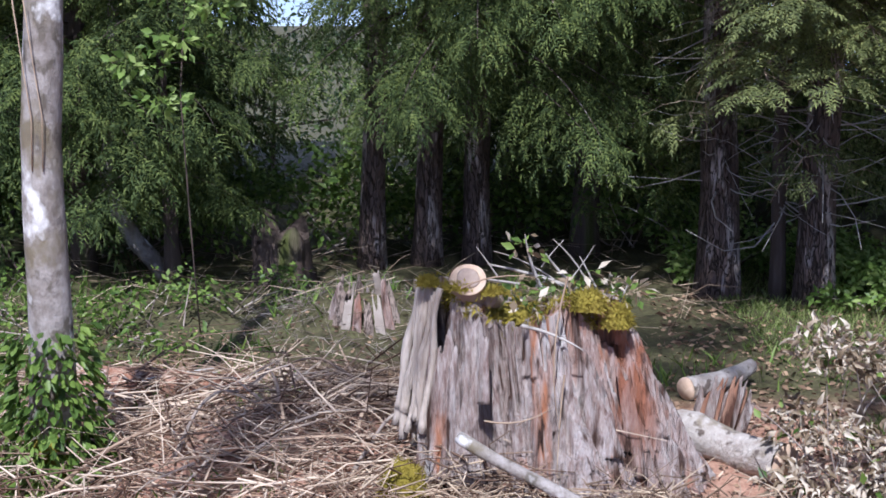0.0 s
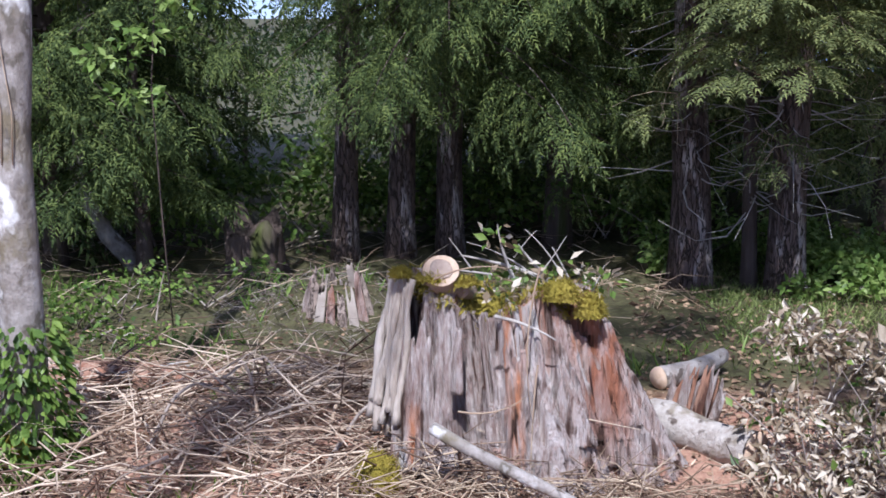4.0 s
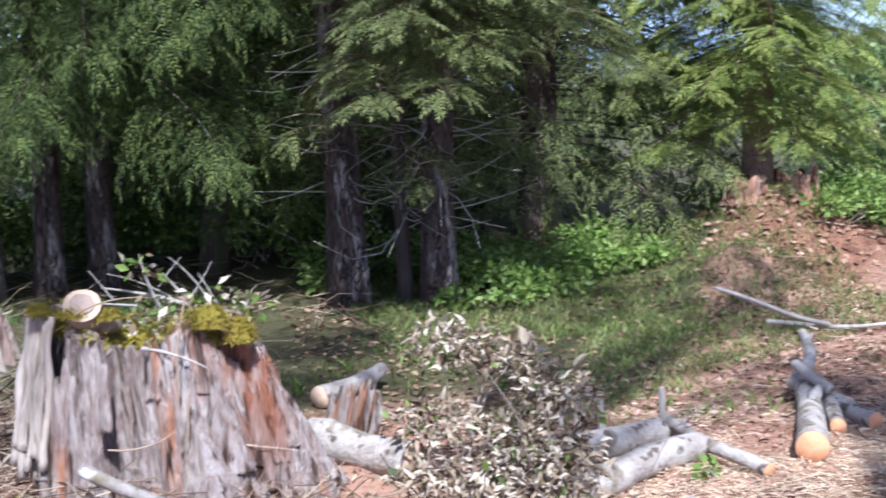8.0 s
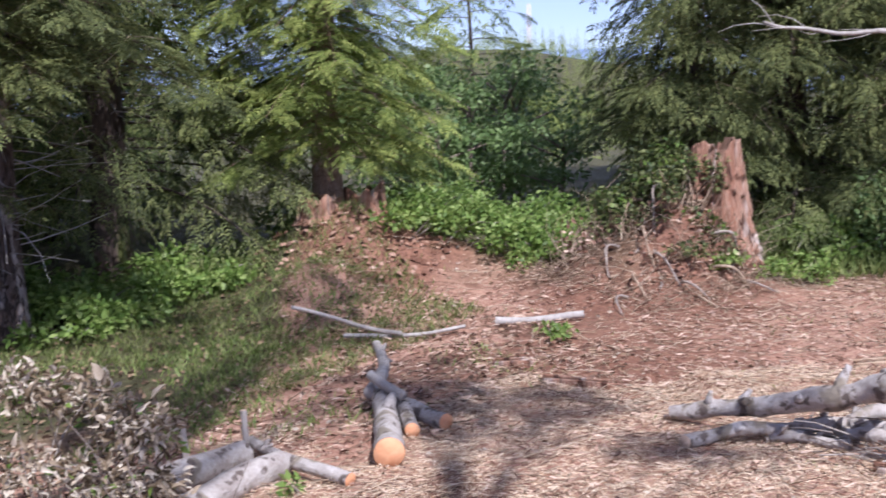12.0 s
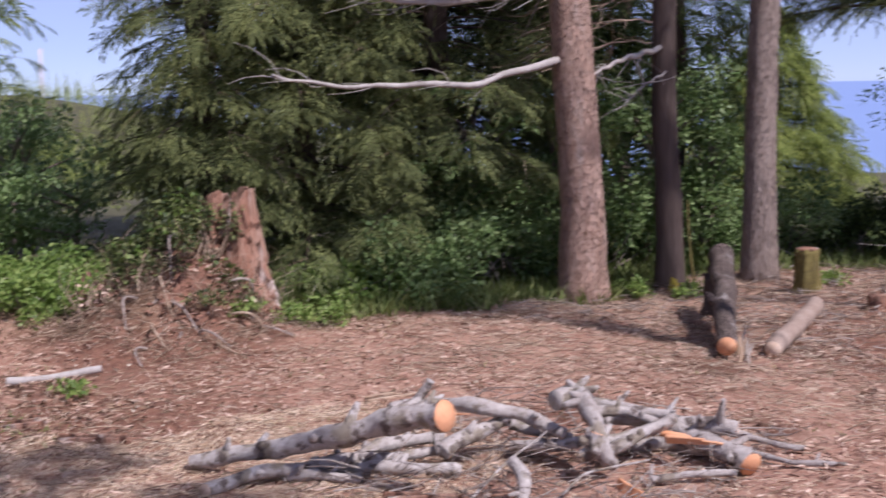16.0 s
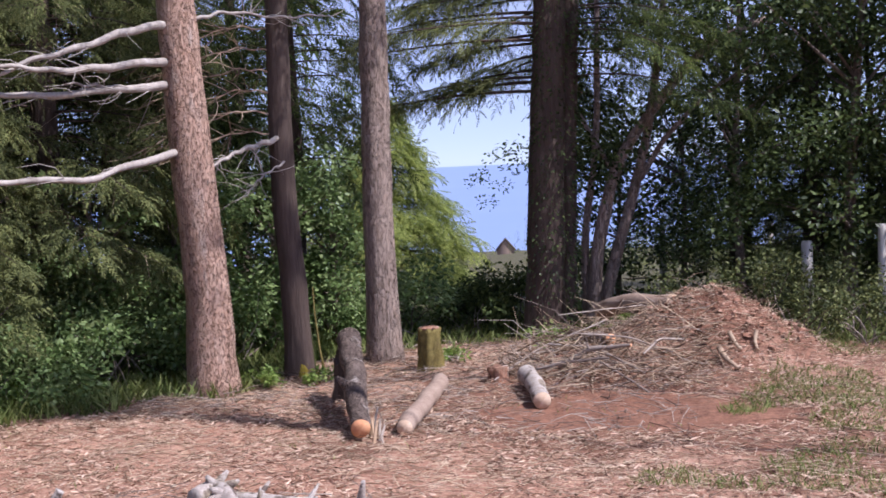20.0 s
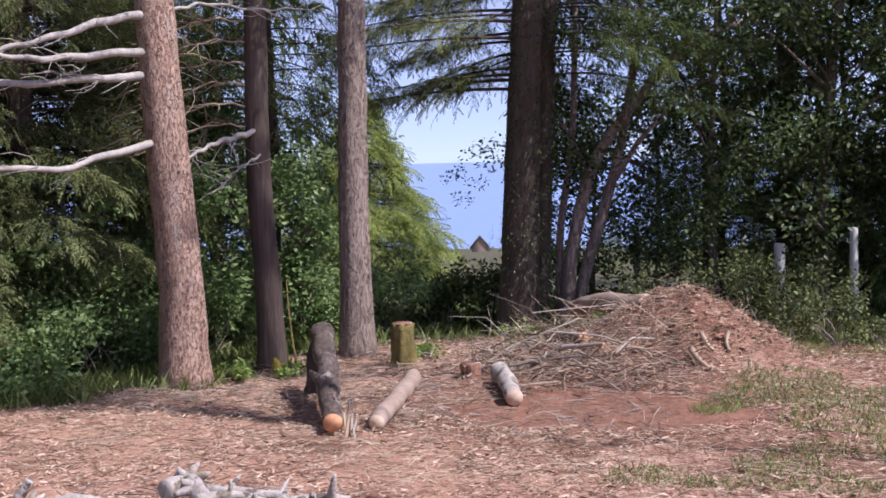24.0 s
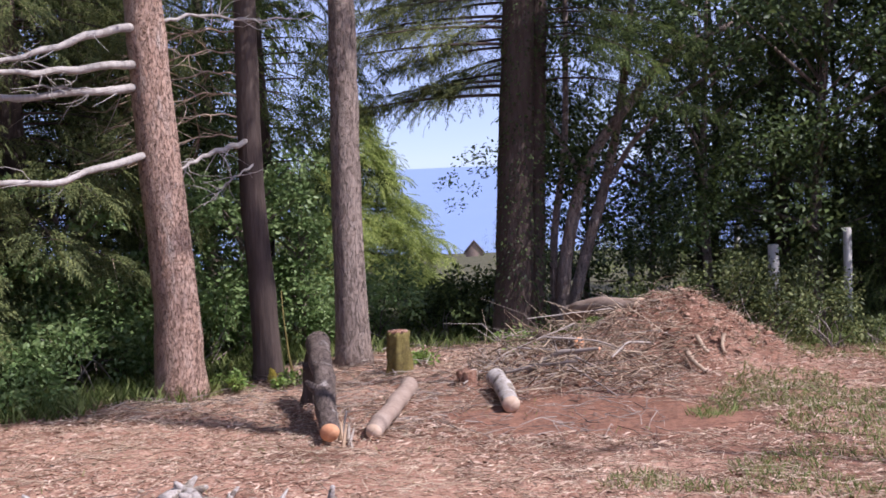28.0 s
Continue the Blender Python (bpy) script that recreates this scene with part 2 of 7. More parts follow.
M_STRAW = material("dry_straw", [(0.36, 0.26, 0.17), (0.55, 0.43, 0.30), (0.72, 0.60, 0.45)], 1.5, 9, rough=0.8, bump=0.1, island=0.6)
M_CHIP = material("wood_chips", [(0.20, 0.105, 0.065), (0.41, 0.275, 0.18), (0.60, 0.465, 0.34)], 2, 9, rough=0.8, bump=0.2, island=0.8)
M_GRASS = material("grass", [(0.085, 0.125, 0.03), (0.18, 0.235, 0.062), (0.32, 0.345, 0.13)], 0.8, 6, rough=0.6, bump=0, clear=0.35, island=0.6)
M_POST = material("weathered_post", [(0.36, 0.33, 0.30), (0.52, 0.49, 0.46), (0.66, 0.63, 0.60)], 4, 30, (1, 1, 0.15), bump=0.6, bump_scale=40)
M_PALEWOOD = material("sun_bleached_wood", [(0.22, 0.165, 0.13), (0.43, 0.36, 0.305), (0.62, 0.55, 0.49)], 7, 50, (1, 1, 0.08), bump=0.9, bump_scale=60)
M_MULCH = material("bark_mulch", [(0.13, 0.064, 0.044), (0.31, 0.17, 0.12), (0.475, 0.30, 0.22), (0.62, 0.455, 0.355)], 2, 9, rough=0.85, bump=0.2, island=0.8)
M_SAWDUST = material("sawdust", [(0.50, 0.33, 0.21), (0.67, 0.49, 0.34), (0.80, 0.64, 0.48)], 2, 9, rough=0.9, bump=0.1, island=0.8)
M_CLOD = material("soil_clods", [(0.14, 0.065, 0.04), (0.27, 0.135, 0.09), (0.40, 0.25, 0.18)], 3, 16, bump=0.6, bump_scale=30, island=0.5)
M_MOSSBARK = material("moss_covered_bark", [(0.07, 0.05, 0.022), (0.17, 0.135, 0.042), (0.28, 0.225, 0.075)], 5, 25, bump=1.0, bump_scale=40)
M_BARE = material("barkless_wood", [(0.20, 0.135, 0.10), (0.30, 0.22, 0.175), (0.40, 0.32, 0.265)], 5, 30, (1, 1, 0.4), bump=0.5, bump_scale=40)
M_STEEL = material("mast_paint", [(0.55, 0.45, 0.45), (0.66, 0.60, 0.60)], 4, 30, rough=0.5, bump=0)


# ---- mesh helpers ----
rng = np.random.default_rng(7)


def mesh_from(name, verts, tris, mat, smooth=False):
    """A mesh from arrays of corners and of triangles (or quads)."""
    verts, tris = np.asarray(verts, np.float32).reshape(-1, 3), np.asarray(tris, np.int32)
    k = tris.shape[1]
    me = bpy.data.meshes.new(name)
    me.vertices.add(len(verts))
    me.vertices.foreach_set("co", verts.ravel())
    me.loops.add(tris.size)
    me.loops.foreach_set("vertex_index", tris.ravel())
    me.polygons.add(len(tris))
    me.polygons.foreach_set("loop_start", np.arange(0, tris.size, k, dtype=np.int32))
    if smooth:
        me.polygons.foreach_set("use_smooth", np.ones(len(tris), bool))
    me.update(calc_edges=True)
    me.materials.append(mat)
    return me


def thing(name, label, category, group="", at=(0, 0, 0), turn=0.0):
    ob = tagged(new(name), label, category, group)
    ob.empty_display_size = 0.1
    ob.matrix_basis = pose(*at, 0, 0, turn)
    return ob


def part(name, me, parent, label="", kind=""):
    ob = tagged(new(name, me), label, kind=kind)
    ob.parent = parent
    return ob


def unit(v):
    return v / np.maximum(np.linalg.norm(v, axis=-1, keepdims=True), 1e-9)


def wave(p, scale, seed=0.0):
    """A cheap smooth noise from sums of sines, about -1 to 1, for arrays of points."""
    p = np.asarray(p, float) * scale + seed * 7.31
    x, y, z = p[..., 0], p[..., 1], p[..., 2]
    return (np.sin(x * 1.7 + 1.3 * np.sin(y * 1.1 + z)) + np.sin(y * 1.9 + 1.2 * np.sin(z * 1.3 + x * 0.7)) + np.sin(z * 1.6 + 1.4 * np.sin(x * 1.2 - y * 0.8))) / 3


def tube(line, radii, sides=12, rough=0.0, rough_scale=6.0, seed=0.0, cap=True, flute=0.0, flutes=9):
    """Corners and triangles of a round limb along a line of points, with uneven sides."""
    line, radii = np.asarray(line, float), np.asarray(radii, float)
    way = unit(np.gradient(line, axis=0))
    ref = np.where(np.abs(way[:, 2:3]) > 0.9, [[1.0, 0, 0]], [[0, 0, 1.0]])
    a = unit(np.cross(way, ref))
    for i in range(1, len(a)):
        v = a[i - 1] - way[i] * (a[i - 1] @ way[i])
        a[i] = v / max(np.linalg.norm(v), 1e-9)
    b = np.cross(way, a)
    th = np.linspace(0, 2 * np.pi, sides, endpoint=False)
    ring = np.cos(th)[None, :, None] * a[:, None] + np.sin(th)[None, :, None] * b[:, None]
    r = radii[:, None, None] * np.ones((1, sides, 1))
    if rough:
        r = r * (1 + rough * wave(line[:, None] + ring * radii[:, None, None], rough_scale, seed)[..., None] + 0.5 * rough * wave(line[:, None] + ring * radii[:, None, None], rough_scale * 2.7, seed + 3)[..., None])
    if flute:
        r = r * (1 + flute * np.sin(th * flutes + 2 * np.sin(line[:, 2:3] * 2 + seed))[..., None])
    v = (line[:, None] + ring * r).reshape(-1, 3)
    n = len(line)
    i, j = np.meshgrid(np.arange(n - 1), np.arange(sides), indexing="ij")
    i, j = i.ravel(), j.ravel()
    k = (j + 1) % sides
    q = np.stack([i * sides + j, i * sides + k, (i + 1) * sides + k, (i + 1) * sides + j], 1)
    f = np.concatenate([q[:, [0, 1, 2]], q[:, [0, 2, 3]]])
    if cap:
        v = np.concatenate([v, line[:1], line[-1:]])
        js = np.arange(sides)
        ks = (js + 1) % sides
        c0, c1 = n * sides, n * sides + 1
        f = np.concatenate([f, np.stack([ks, js, 0 * js + c0], 1), np.stack([(n - 1) * sides + js, (n - 1) * sides + ks, 0 * js + c1], 1)])
    return v, f


def joined(pieces):
    vs, fs, n = [], [], 0
    for v, f in pieces:
        vs.append(v)
        fs.append(np.asarray(f) + n)
        n += len(v)
    return np.concatenate(vs), np.concatenate(fs)


def stamp(shape_v, shape_f, origin, ax, ay, az):
    """Copies of a small shape, one for each row of origin and axes, as corners and faces."""
    v = origin[:, None] + shape_v[None, :, :1] * ax[:, None] + shape_v[None, :, 1:2] * ay[:, None] + shape_v[None, :, 2:] * az[:, None]
    f = shape_f[None] + (np.arange(len(origin)) * len(shape_v))[:, None, None]
    return v.reshape(-1, 3), f.reshape(-1, shape_f.shape[1])


def frond_shape(pairs=6, width=0.34, sag=0.12, thin=1.0):
    v, f = [], []
    for k in range(pairs):
        s = (k + 0.3) / pairs
        reach = width * (1 - 0.75 * s) * (0.8 + 0.2 * math.sin(k * 5))
        for side in (-1, 1):
            b = len(v)
            v += [(s - 0.045 * thin, 0, -sag * s * s), (s + 0.055 * thin, 0, -sag * s * s), (s + 0.16, side * reach, -sag * (s + 0.3) ** 2)]
            f.append((b, b + 1, b + 2))
    b = len(v)
    v += [(0.8, -0.04, -sag * 0.6), (0.8, 0.04, -sag * 0.6), (1.06, 0, -sag * 1.2)]
    f.append((b, b + 1, b + 2))
    return np.array(v, float), np.array(f)


FROND = frond_shape(6, 0.30, 0.2, 0.85)
FAN = frond_shape(6, 0.40, 0.12, 0.95)
COARSE = frond_shape(3, 0.42)
LEAF = (np.array([(0, 0, 0), (0.45, 0.27, 0.05), (0.5, 0, -0.03), (0.45, -0.27, 0.05), (1, 0, -0.08)], float), np.array([(0, 2, 1), (0, 3, 2), (1, 2, 4), (3, 4, 2)]))
BIG_LEAF = (np.array([(0, 0, 0), (0.35, 0.26, 0.05), (0.4, 0, -0.03), (0.35, -0.26, 0.05), (1, 0, -0.08), (0.75, 0.18, 0.02), (0.75, -0.18, 0.02)], float),
        np.array([(0, 2, 1), (0, 3, 2), (1, 2, 5), (3, 6, 2), (2, 4, 5), (2, 6, 4)]))
CURL = (np.array([(0, 0, 0), (0.3, 0.2, 0.16), (0.35, 0, -0.02), (0.3, -0.2, 0.16), (0.7, 0.13, 0.05), (0.72, 0, -0.14), (0.7, -0.13, 0.05), (1, 0, -0.42)], float), np.array([(0, 2, 1), (0, 3, 2), (1, 2, 4), (2, 5, 4), (3, 6, 2), (2, 6, 5), (4, 5, 7), (6, 7, 5)]))
BLADE = (np.array([(0, -0.03, 0), (0, 0.03, 0), (0.55, 0.02, 0.02), (0.55, -0.02, 0.02), (1, 0, -0.12)], float), np.array([(0, 1, 2), (0, 2, 3), (3, 2, 4)]))


def spray(shape, origin, ways, size, tilt=0.5, ups=None):
    """Fronds or leaves at the origins that point along ways, lying flat with some tilt."""
    ways = unit(ways)
    up = unit((np.array([[0, 0, 1.0]]) if ups is None else ups) + tilt * rng.normal(size=ways.shape))
    side = unit(np.cross(up, ways))
    top = np.cross(ways, side)
    s = np.asarray(size, float).reshape(-1, 1)
    return stamp(shape[0], shape[1], origin, ways * s, side * s, top * s)


def sticks(start, ways, length, radius, bend=0.12, sides=4, segs=3):
    """Many thin bent sticks as one mesh."""
    ways = unit(ways)
    n = len(start)
    side = unit(np.cross(ways, rng.normal(size=ways.shape)))
    top = np.cross(ways, side)
    length, radius = np.asarray(length, float).reshape(-1, 1), np.asarray(radius, float).reshape(-1, 1)
    curve = rng.normal(size=(n, 2)) * bend
    vs = []
    for k in range(segs + 1):
        s = k / segs
        c = start + ways * length * s + (side * curve[:, :1] + top * curve[:, 1:]) * length * (s - s * s) * 2
        r = radius * (1 - 0.7 * s)
        for a in range(sides):
            th = 2 * math.pi * a / sides
            vs.append(c + (side * math.cos(th) + top * math.sin(th)) * r)
    v = np.stack(vs, 1)
    f = []
    for k in range(segs):
        for a in range(sides):
            b = (a + 1) % sides
            f += [(k * sides + a, k * sides + b, (k + 1) * sides + b), (k * sides + a, (k + 1) * sides + b, (k + 1) * sides + a)]
    f = np.array(f)[None] + (np.arange(n) * v.shape[1])[:, None, None]
    return v.reshape(-1, 3), f.reshape(-1, 3)


# ---- ground ----
def step(a, b, x):
    t = np.clip((x - a) / (b - a), 0, 1)
    return t * t * (3 - 2 * t)


MOUNDS = [  # x, y, height, radius
    (14.05, 1.15, 0.50, 0.95), (13.9, 1.55, 0.18, 0.6), (14.1, 0.6, 0.12, 0.6), (13.2, 2.3, 0.22, 1.3), (14.9, 2.2, 0.2, 1.0), (6.0, 10.5, 0.55, 0.9), (6.9, 10.3, 0.35, 1.2), (5.35, 9.35, 0.40, 0.6),
    (8.0, 8.25, 0.36, 0.75), (8.45, 8.2, 0.42, 0.5), (8.2, 8.0, 0.10, 0.3), (8.6, 7.9, 0.16, 0.6), (7.75, 8.25, 0.14, 0.7), (-0.72, 9.1, 0.27, 0.62), (-0.35, 9.05, 0.17, 0.45), (0.5, 5.9, 0.12, 1.1), (-0.9, 6.4, 0.16, 1.0)]


def ground(x, y):
    """The height of the ground."""
    x, y = np.asarray(x, float), np.asarray(y, float)
    p = np.stack([x, y, 0 * x], -1)
    d, az = np.hypot(x, y), np.degrees(np.arctan2(x, y))
    z = 0.03 * wave(p, 1.1) + 0.028 * wave(p, 3.1, 2) + 0.02 * wave(p, 8.0, 4) + 0.012 * wave(p, 17.0, 6)
    z = z + 0.55 * (1 - step(2.6, 4.4, d))
    for mx, my, h, r in MOUNDS:
        z = z + h * np.exp(-((x - mx) ** 2 + (y - my) ** 2) / (r * r) * 1.4)
    rough = np.exp(-((x - 14.05) ** 2 + (y - 1.15) ** 2) * 0.8) + np.exp(-((x - 8.4) ** 2 + (y - 8.4) ** 2) * 1.2) + np.exp(-((x - 6.2) ** 2 + (y - 10.3) ** 2) * 1.2)
    z = z + rough * (0.07 * wave(p, 3.3, 11) + 0.05 * wave(p, 8.0, 12) + 0.03 * wave(p, 15.0, 13))
    sea = step(2, 16, az) * (1 - step(110, 130, az))
    z = z - 2.5 * step(17, 60, d) - 9 * step(40, 200, d) - 16 * step(300, 420, d) * sea - 8 * step(90, 200, d) * step(50, 60, az) * sea
    z = z + 13.5 * np.exp(-((az - 36) / 11.0) ** 2) * np.exp(-((d - 270) / 70.0) ** 2)
    z = z + 0.25 * wave(p, 0.15, 5) * step(20, 60, d)
    return z


def gz(x, y):
    return float(ground(x, y))


def axis_points(lo, hi, cell, far):
    inner = np.arange(lo, hi, cell)
    out = [cell]
    while sum(out) < far:
        out.append(out[-1] * 1.16)
    steps = np.cumsum(out)
    return np.concatenate([lo - steps[::-1], inner, hi + steps])


gx, gy = axis_points(-5, 20, 0.1, 4900), axis_points(-2, 15, 0.1, 4900)
GX, GY = np.meshgrid(gx, gy)
nx, ny = len(gx), len(gy)
ii, jj = np.meshgrid(np.arange(nx - 1), np.arange(ny - 1))
ii, jj = ii.ravel(), jj.ravel()
quads = np.stack([jj * nx + ii, jj * nx + ii + 1, (jj + 1) * nx + ii + 1, (jj + 1) * nx + ii], 1)


def cleared(x, y):
    """One where the soil was bared, nought under grass, wood and ground darkened for shade."""
    az, d = np.degrees(np.arctan2(x, y)), np.hypot(x, y)
    # Edge pulled in behind the old stump to colour the shaded ground dark.
    edge = np.interp(az, [-30, 0, 12, 20, 27, 29.5, 33, 37, 44, 47, 52, 62, 70, 78, 90, 110], [7.7, 7.7, 7.3, 7.2, 8.2, 12.0, 12.7, 12.0, 11.4, 12.4, 11.7, 12.8, 14.5, 15.5, 15.0, 14.0])
    p = np.stack([x, y, 0 * x], -1)
    return 1 - step(-0.8, 0.8, d - edge + 0.6 * wave(p, 1.3, 9) + 0.4 * wave(p, 3.7, 8))


ground_me = mesh_from("ground", np.stack([GX, GY, ground(GX, GY)], -1), quads, M_SOIL, True)
ground_me.attributes.new("cover", "FLOAT", "POINT").data.foreach_set("value", (1 - cleared(GX, GY)).ravel().astype(np.float32))
GP = np.stack([GX, GY, 0 * GX], -1)
RED = step(0.25, 0.6, wave(GP, 0.9, 21) + 0.35 * wave(GP, 3.2, 22)) * step(-0.3, 0.3, GX - 3.8) * 0.8
for rx_, ry_, rr_ in ((14.1, 1.1, 1.0), (8.2, 8.3, 1.0), (7.6, 7.9, 0.8), (6.3, 10.2, 1.0), (12.3, 0.9, 0.9), (11.1, 1.3, 1.2), (11.1, 2.2, 1.2), (10.6, 0.8, 0.6), (5.6, 6.9, 0.6)):
    RED = np.maximum(RED, step(1.3, 0.6, np.hypot(GX - rx_, GY - ry_) / rr_ + 0.3 * wave(GP, 2.7, 23) + 0.2 * wave(GP, 7.0, 24)) * 0.9)
RED = RED * cleared(GX, GY)
ground_me.attributes.new("red_soil", "FLOAT", "POINT").data.foreach_set("value", RED.ravel().astype(np.float32))
ground_ob = tagged(new("ground", ground_me), "bare brown cleared soil with chips and dry litter", "ground", kind="structure")
th = np.linspace(0, 2 * np.pi, 96, endpoint=False)
sea_v = np.concatenate([[(0, 0, -20)], np.stack([4900 * np.cos(th), 4900 * np.sin(th), 0 * th - 20], 1)])
k = np.arange(96)
tagged(new("sea", mesh_from("sea", sea_v, np.stack([0 * k, 1 + k, 1 + (k + 1) % 96], 1), M_SEA)), "calm blue sea below a clear sky", "sea", kind="structure")


# ---- trees ----
def trunk_line(height, lean=(0, 0), sway=0.03, n=16, seed=0.0):
    s = np.linspace(0, 1, n) ** 1.5
    z = s * height
    x = lean[0] * z + sway * np.sin(z * 1.1 + seed) * np.minimum(z, 1.5)
    y = lean[1] * z + sway * np.cos(z * 0.9 + seed * 2) * np.minimum(z, 1.5)
    return np.stack([x, y, z], 1)


def trunk_mesh(line, radius, mat, flare=0.35, sides=20, rough=0.05, flute=0.0, sink=0.15, top=0.15):
    z = line[:, 2]
    r = radius * (1 - (1 - top) * z / z[-1]) * (1 + flare * np.exp(-z / 0.25))
    v, f = tube(line - np.array([0, 0, sink]) * np.exp(-z / 0.2)[:, None], r, sides, rough, 5.0, radius * 40, flute=flute)
    return mesh_from("trunk", v, f, mat, True)


def boughs(line, spans, reach, count, droop, rise=0.15, heading=None, seed=1, tip=0.35):
    """Curved boughs that leave the trunk: lists of lines of points."""
    r = np.random.default_rng(seed)
    out = []
    for k in range(count):
        z = spans[0] + (spans[1] - spans[0]) * ((k + r.random()) / count) ** 0.9
        root = np.array([np.interp(z, line[:, 2], line[:, i]) for i in range(3)])
        a = k * 2.4 + r.normal() * 0.5 if heading is None else r.uniform(*heading)
        top = (line[-1, 2] - z) / max(line[-1, 2] - spans[0], 0.1)
        L = reach * (tip + (1 - tip) * min(1, top * (1.25 if tip > 0.2 else 1.0))) * r.uniform(0.65, 1.1)
        s = np.linspace(0, 1, 8)[:, None]
        way = np.array([math.cos(a), math.sin(a), 0])
        p = root + way * s * L + np.array([0, 0, 1]) * (rise * s * L - droop * L * s ** 2)
        p = p + np.cross(way, [0, 0, 1]) * (0.08 * L * r.normal() * s ** 2)
        out.append(p)
    return out


def bough_foliage(lines, frond, per_metre, twig=0.5, hang=0.5, shape=FROND, seed=1, bare=0.25, fan=False):
    """Side twigs along each bough, each with fronds on both sides: hanging ones, or flat fans that sag towards their tips."""
    r = np.random.default_rng(seed)
    O, W, S, N = [], [], [], []
    each = 8
    for p in lines:
        L = np.linalg.norm(p[-1] - p[0])
        n = max(3, int(L * per_metre / each))
        s = bare + (1 - bare) * (np.arange(n) + r.random(n)) / n
        q = np.stack([np.interp(s, np.linspace(0, 1, len(p)), p[:, i]) for i in range(3)], 1)
        along = unit(p[-1] - p[0])
        side = unit(np.cross(along, [0, 0, 1.0]))
        sign = np.where(np.arange(n) % 2, 1.0, -1.0)[:, None]
        half = twig * min(L, 2.2) * ((1.15 - s) * r.uniform(0.6, 1.15, n))[:, None] + 0.08
        lean = unit(along * (0.55 + 0.5 * r.random((n, 1)) + 0.8 * (s > 0.9)[:, None]) + side * sign + r.normal(size=(n, 3)) * [0.2, 0.2, 0.12])
        fall = hang * (0.35 if fan else r.uniform(0.5, 1.5, (n, 1)))
        flat = unit(np.array([0, 0, 1.0]) + lean * fall * 0.8 + r.normal(size=(n, 3)) * (0.18 if fan else 0.45))
        for k in range(each):
            u = (k + 0.2 + 0.6 * r.random((n, 1))) / each
            o = q + lean * half * u
            o[:, 2] -= (fall * half * u ** 1.7)[:, 0]
            tangent = unit(lean - np.array([0, 0, 1.7]) * fall * u ** 0.7)
            across = unit(np.cross(flat, tangent)) * (1 if k % 2 else -1)
            W.append(tangent * r.uniform(0.8, 1.5, (n, 1)) + across * (0.75 - 0.35 * u) + r.normal(size=(n, 3)) * 0.10)
            O.append(o)
            S.append(frond * r.uniform(0.7, 1.2, n) * (1.25 - 0.45 * u[:, 0]))
            N.append(flat)
    return spray(shape, np.concatenate(O), np.concatenate(W), np.concatenate(S), 0.22, np.concatenate(N))


def limb_mesh(lines, radius, mat, sides=5):
    return mesh_from("limb", *joined([tube(p, radius * np.linspace(1, 0.15, len(p)) * (0.6 + 0.4 * np.linalg.norm(p[-1] - p[0]) / 2), sides) for p in lines]), mat, True)


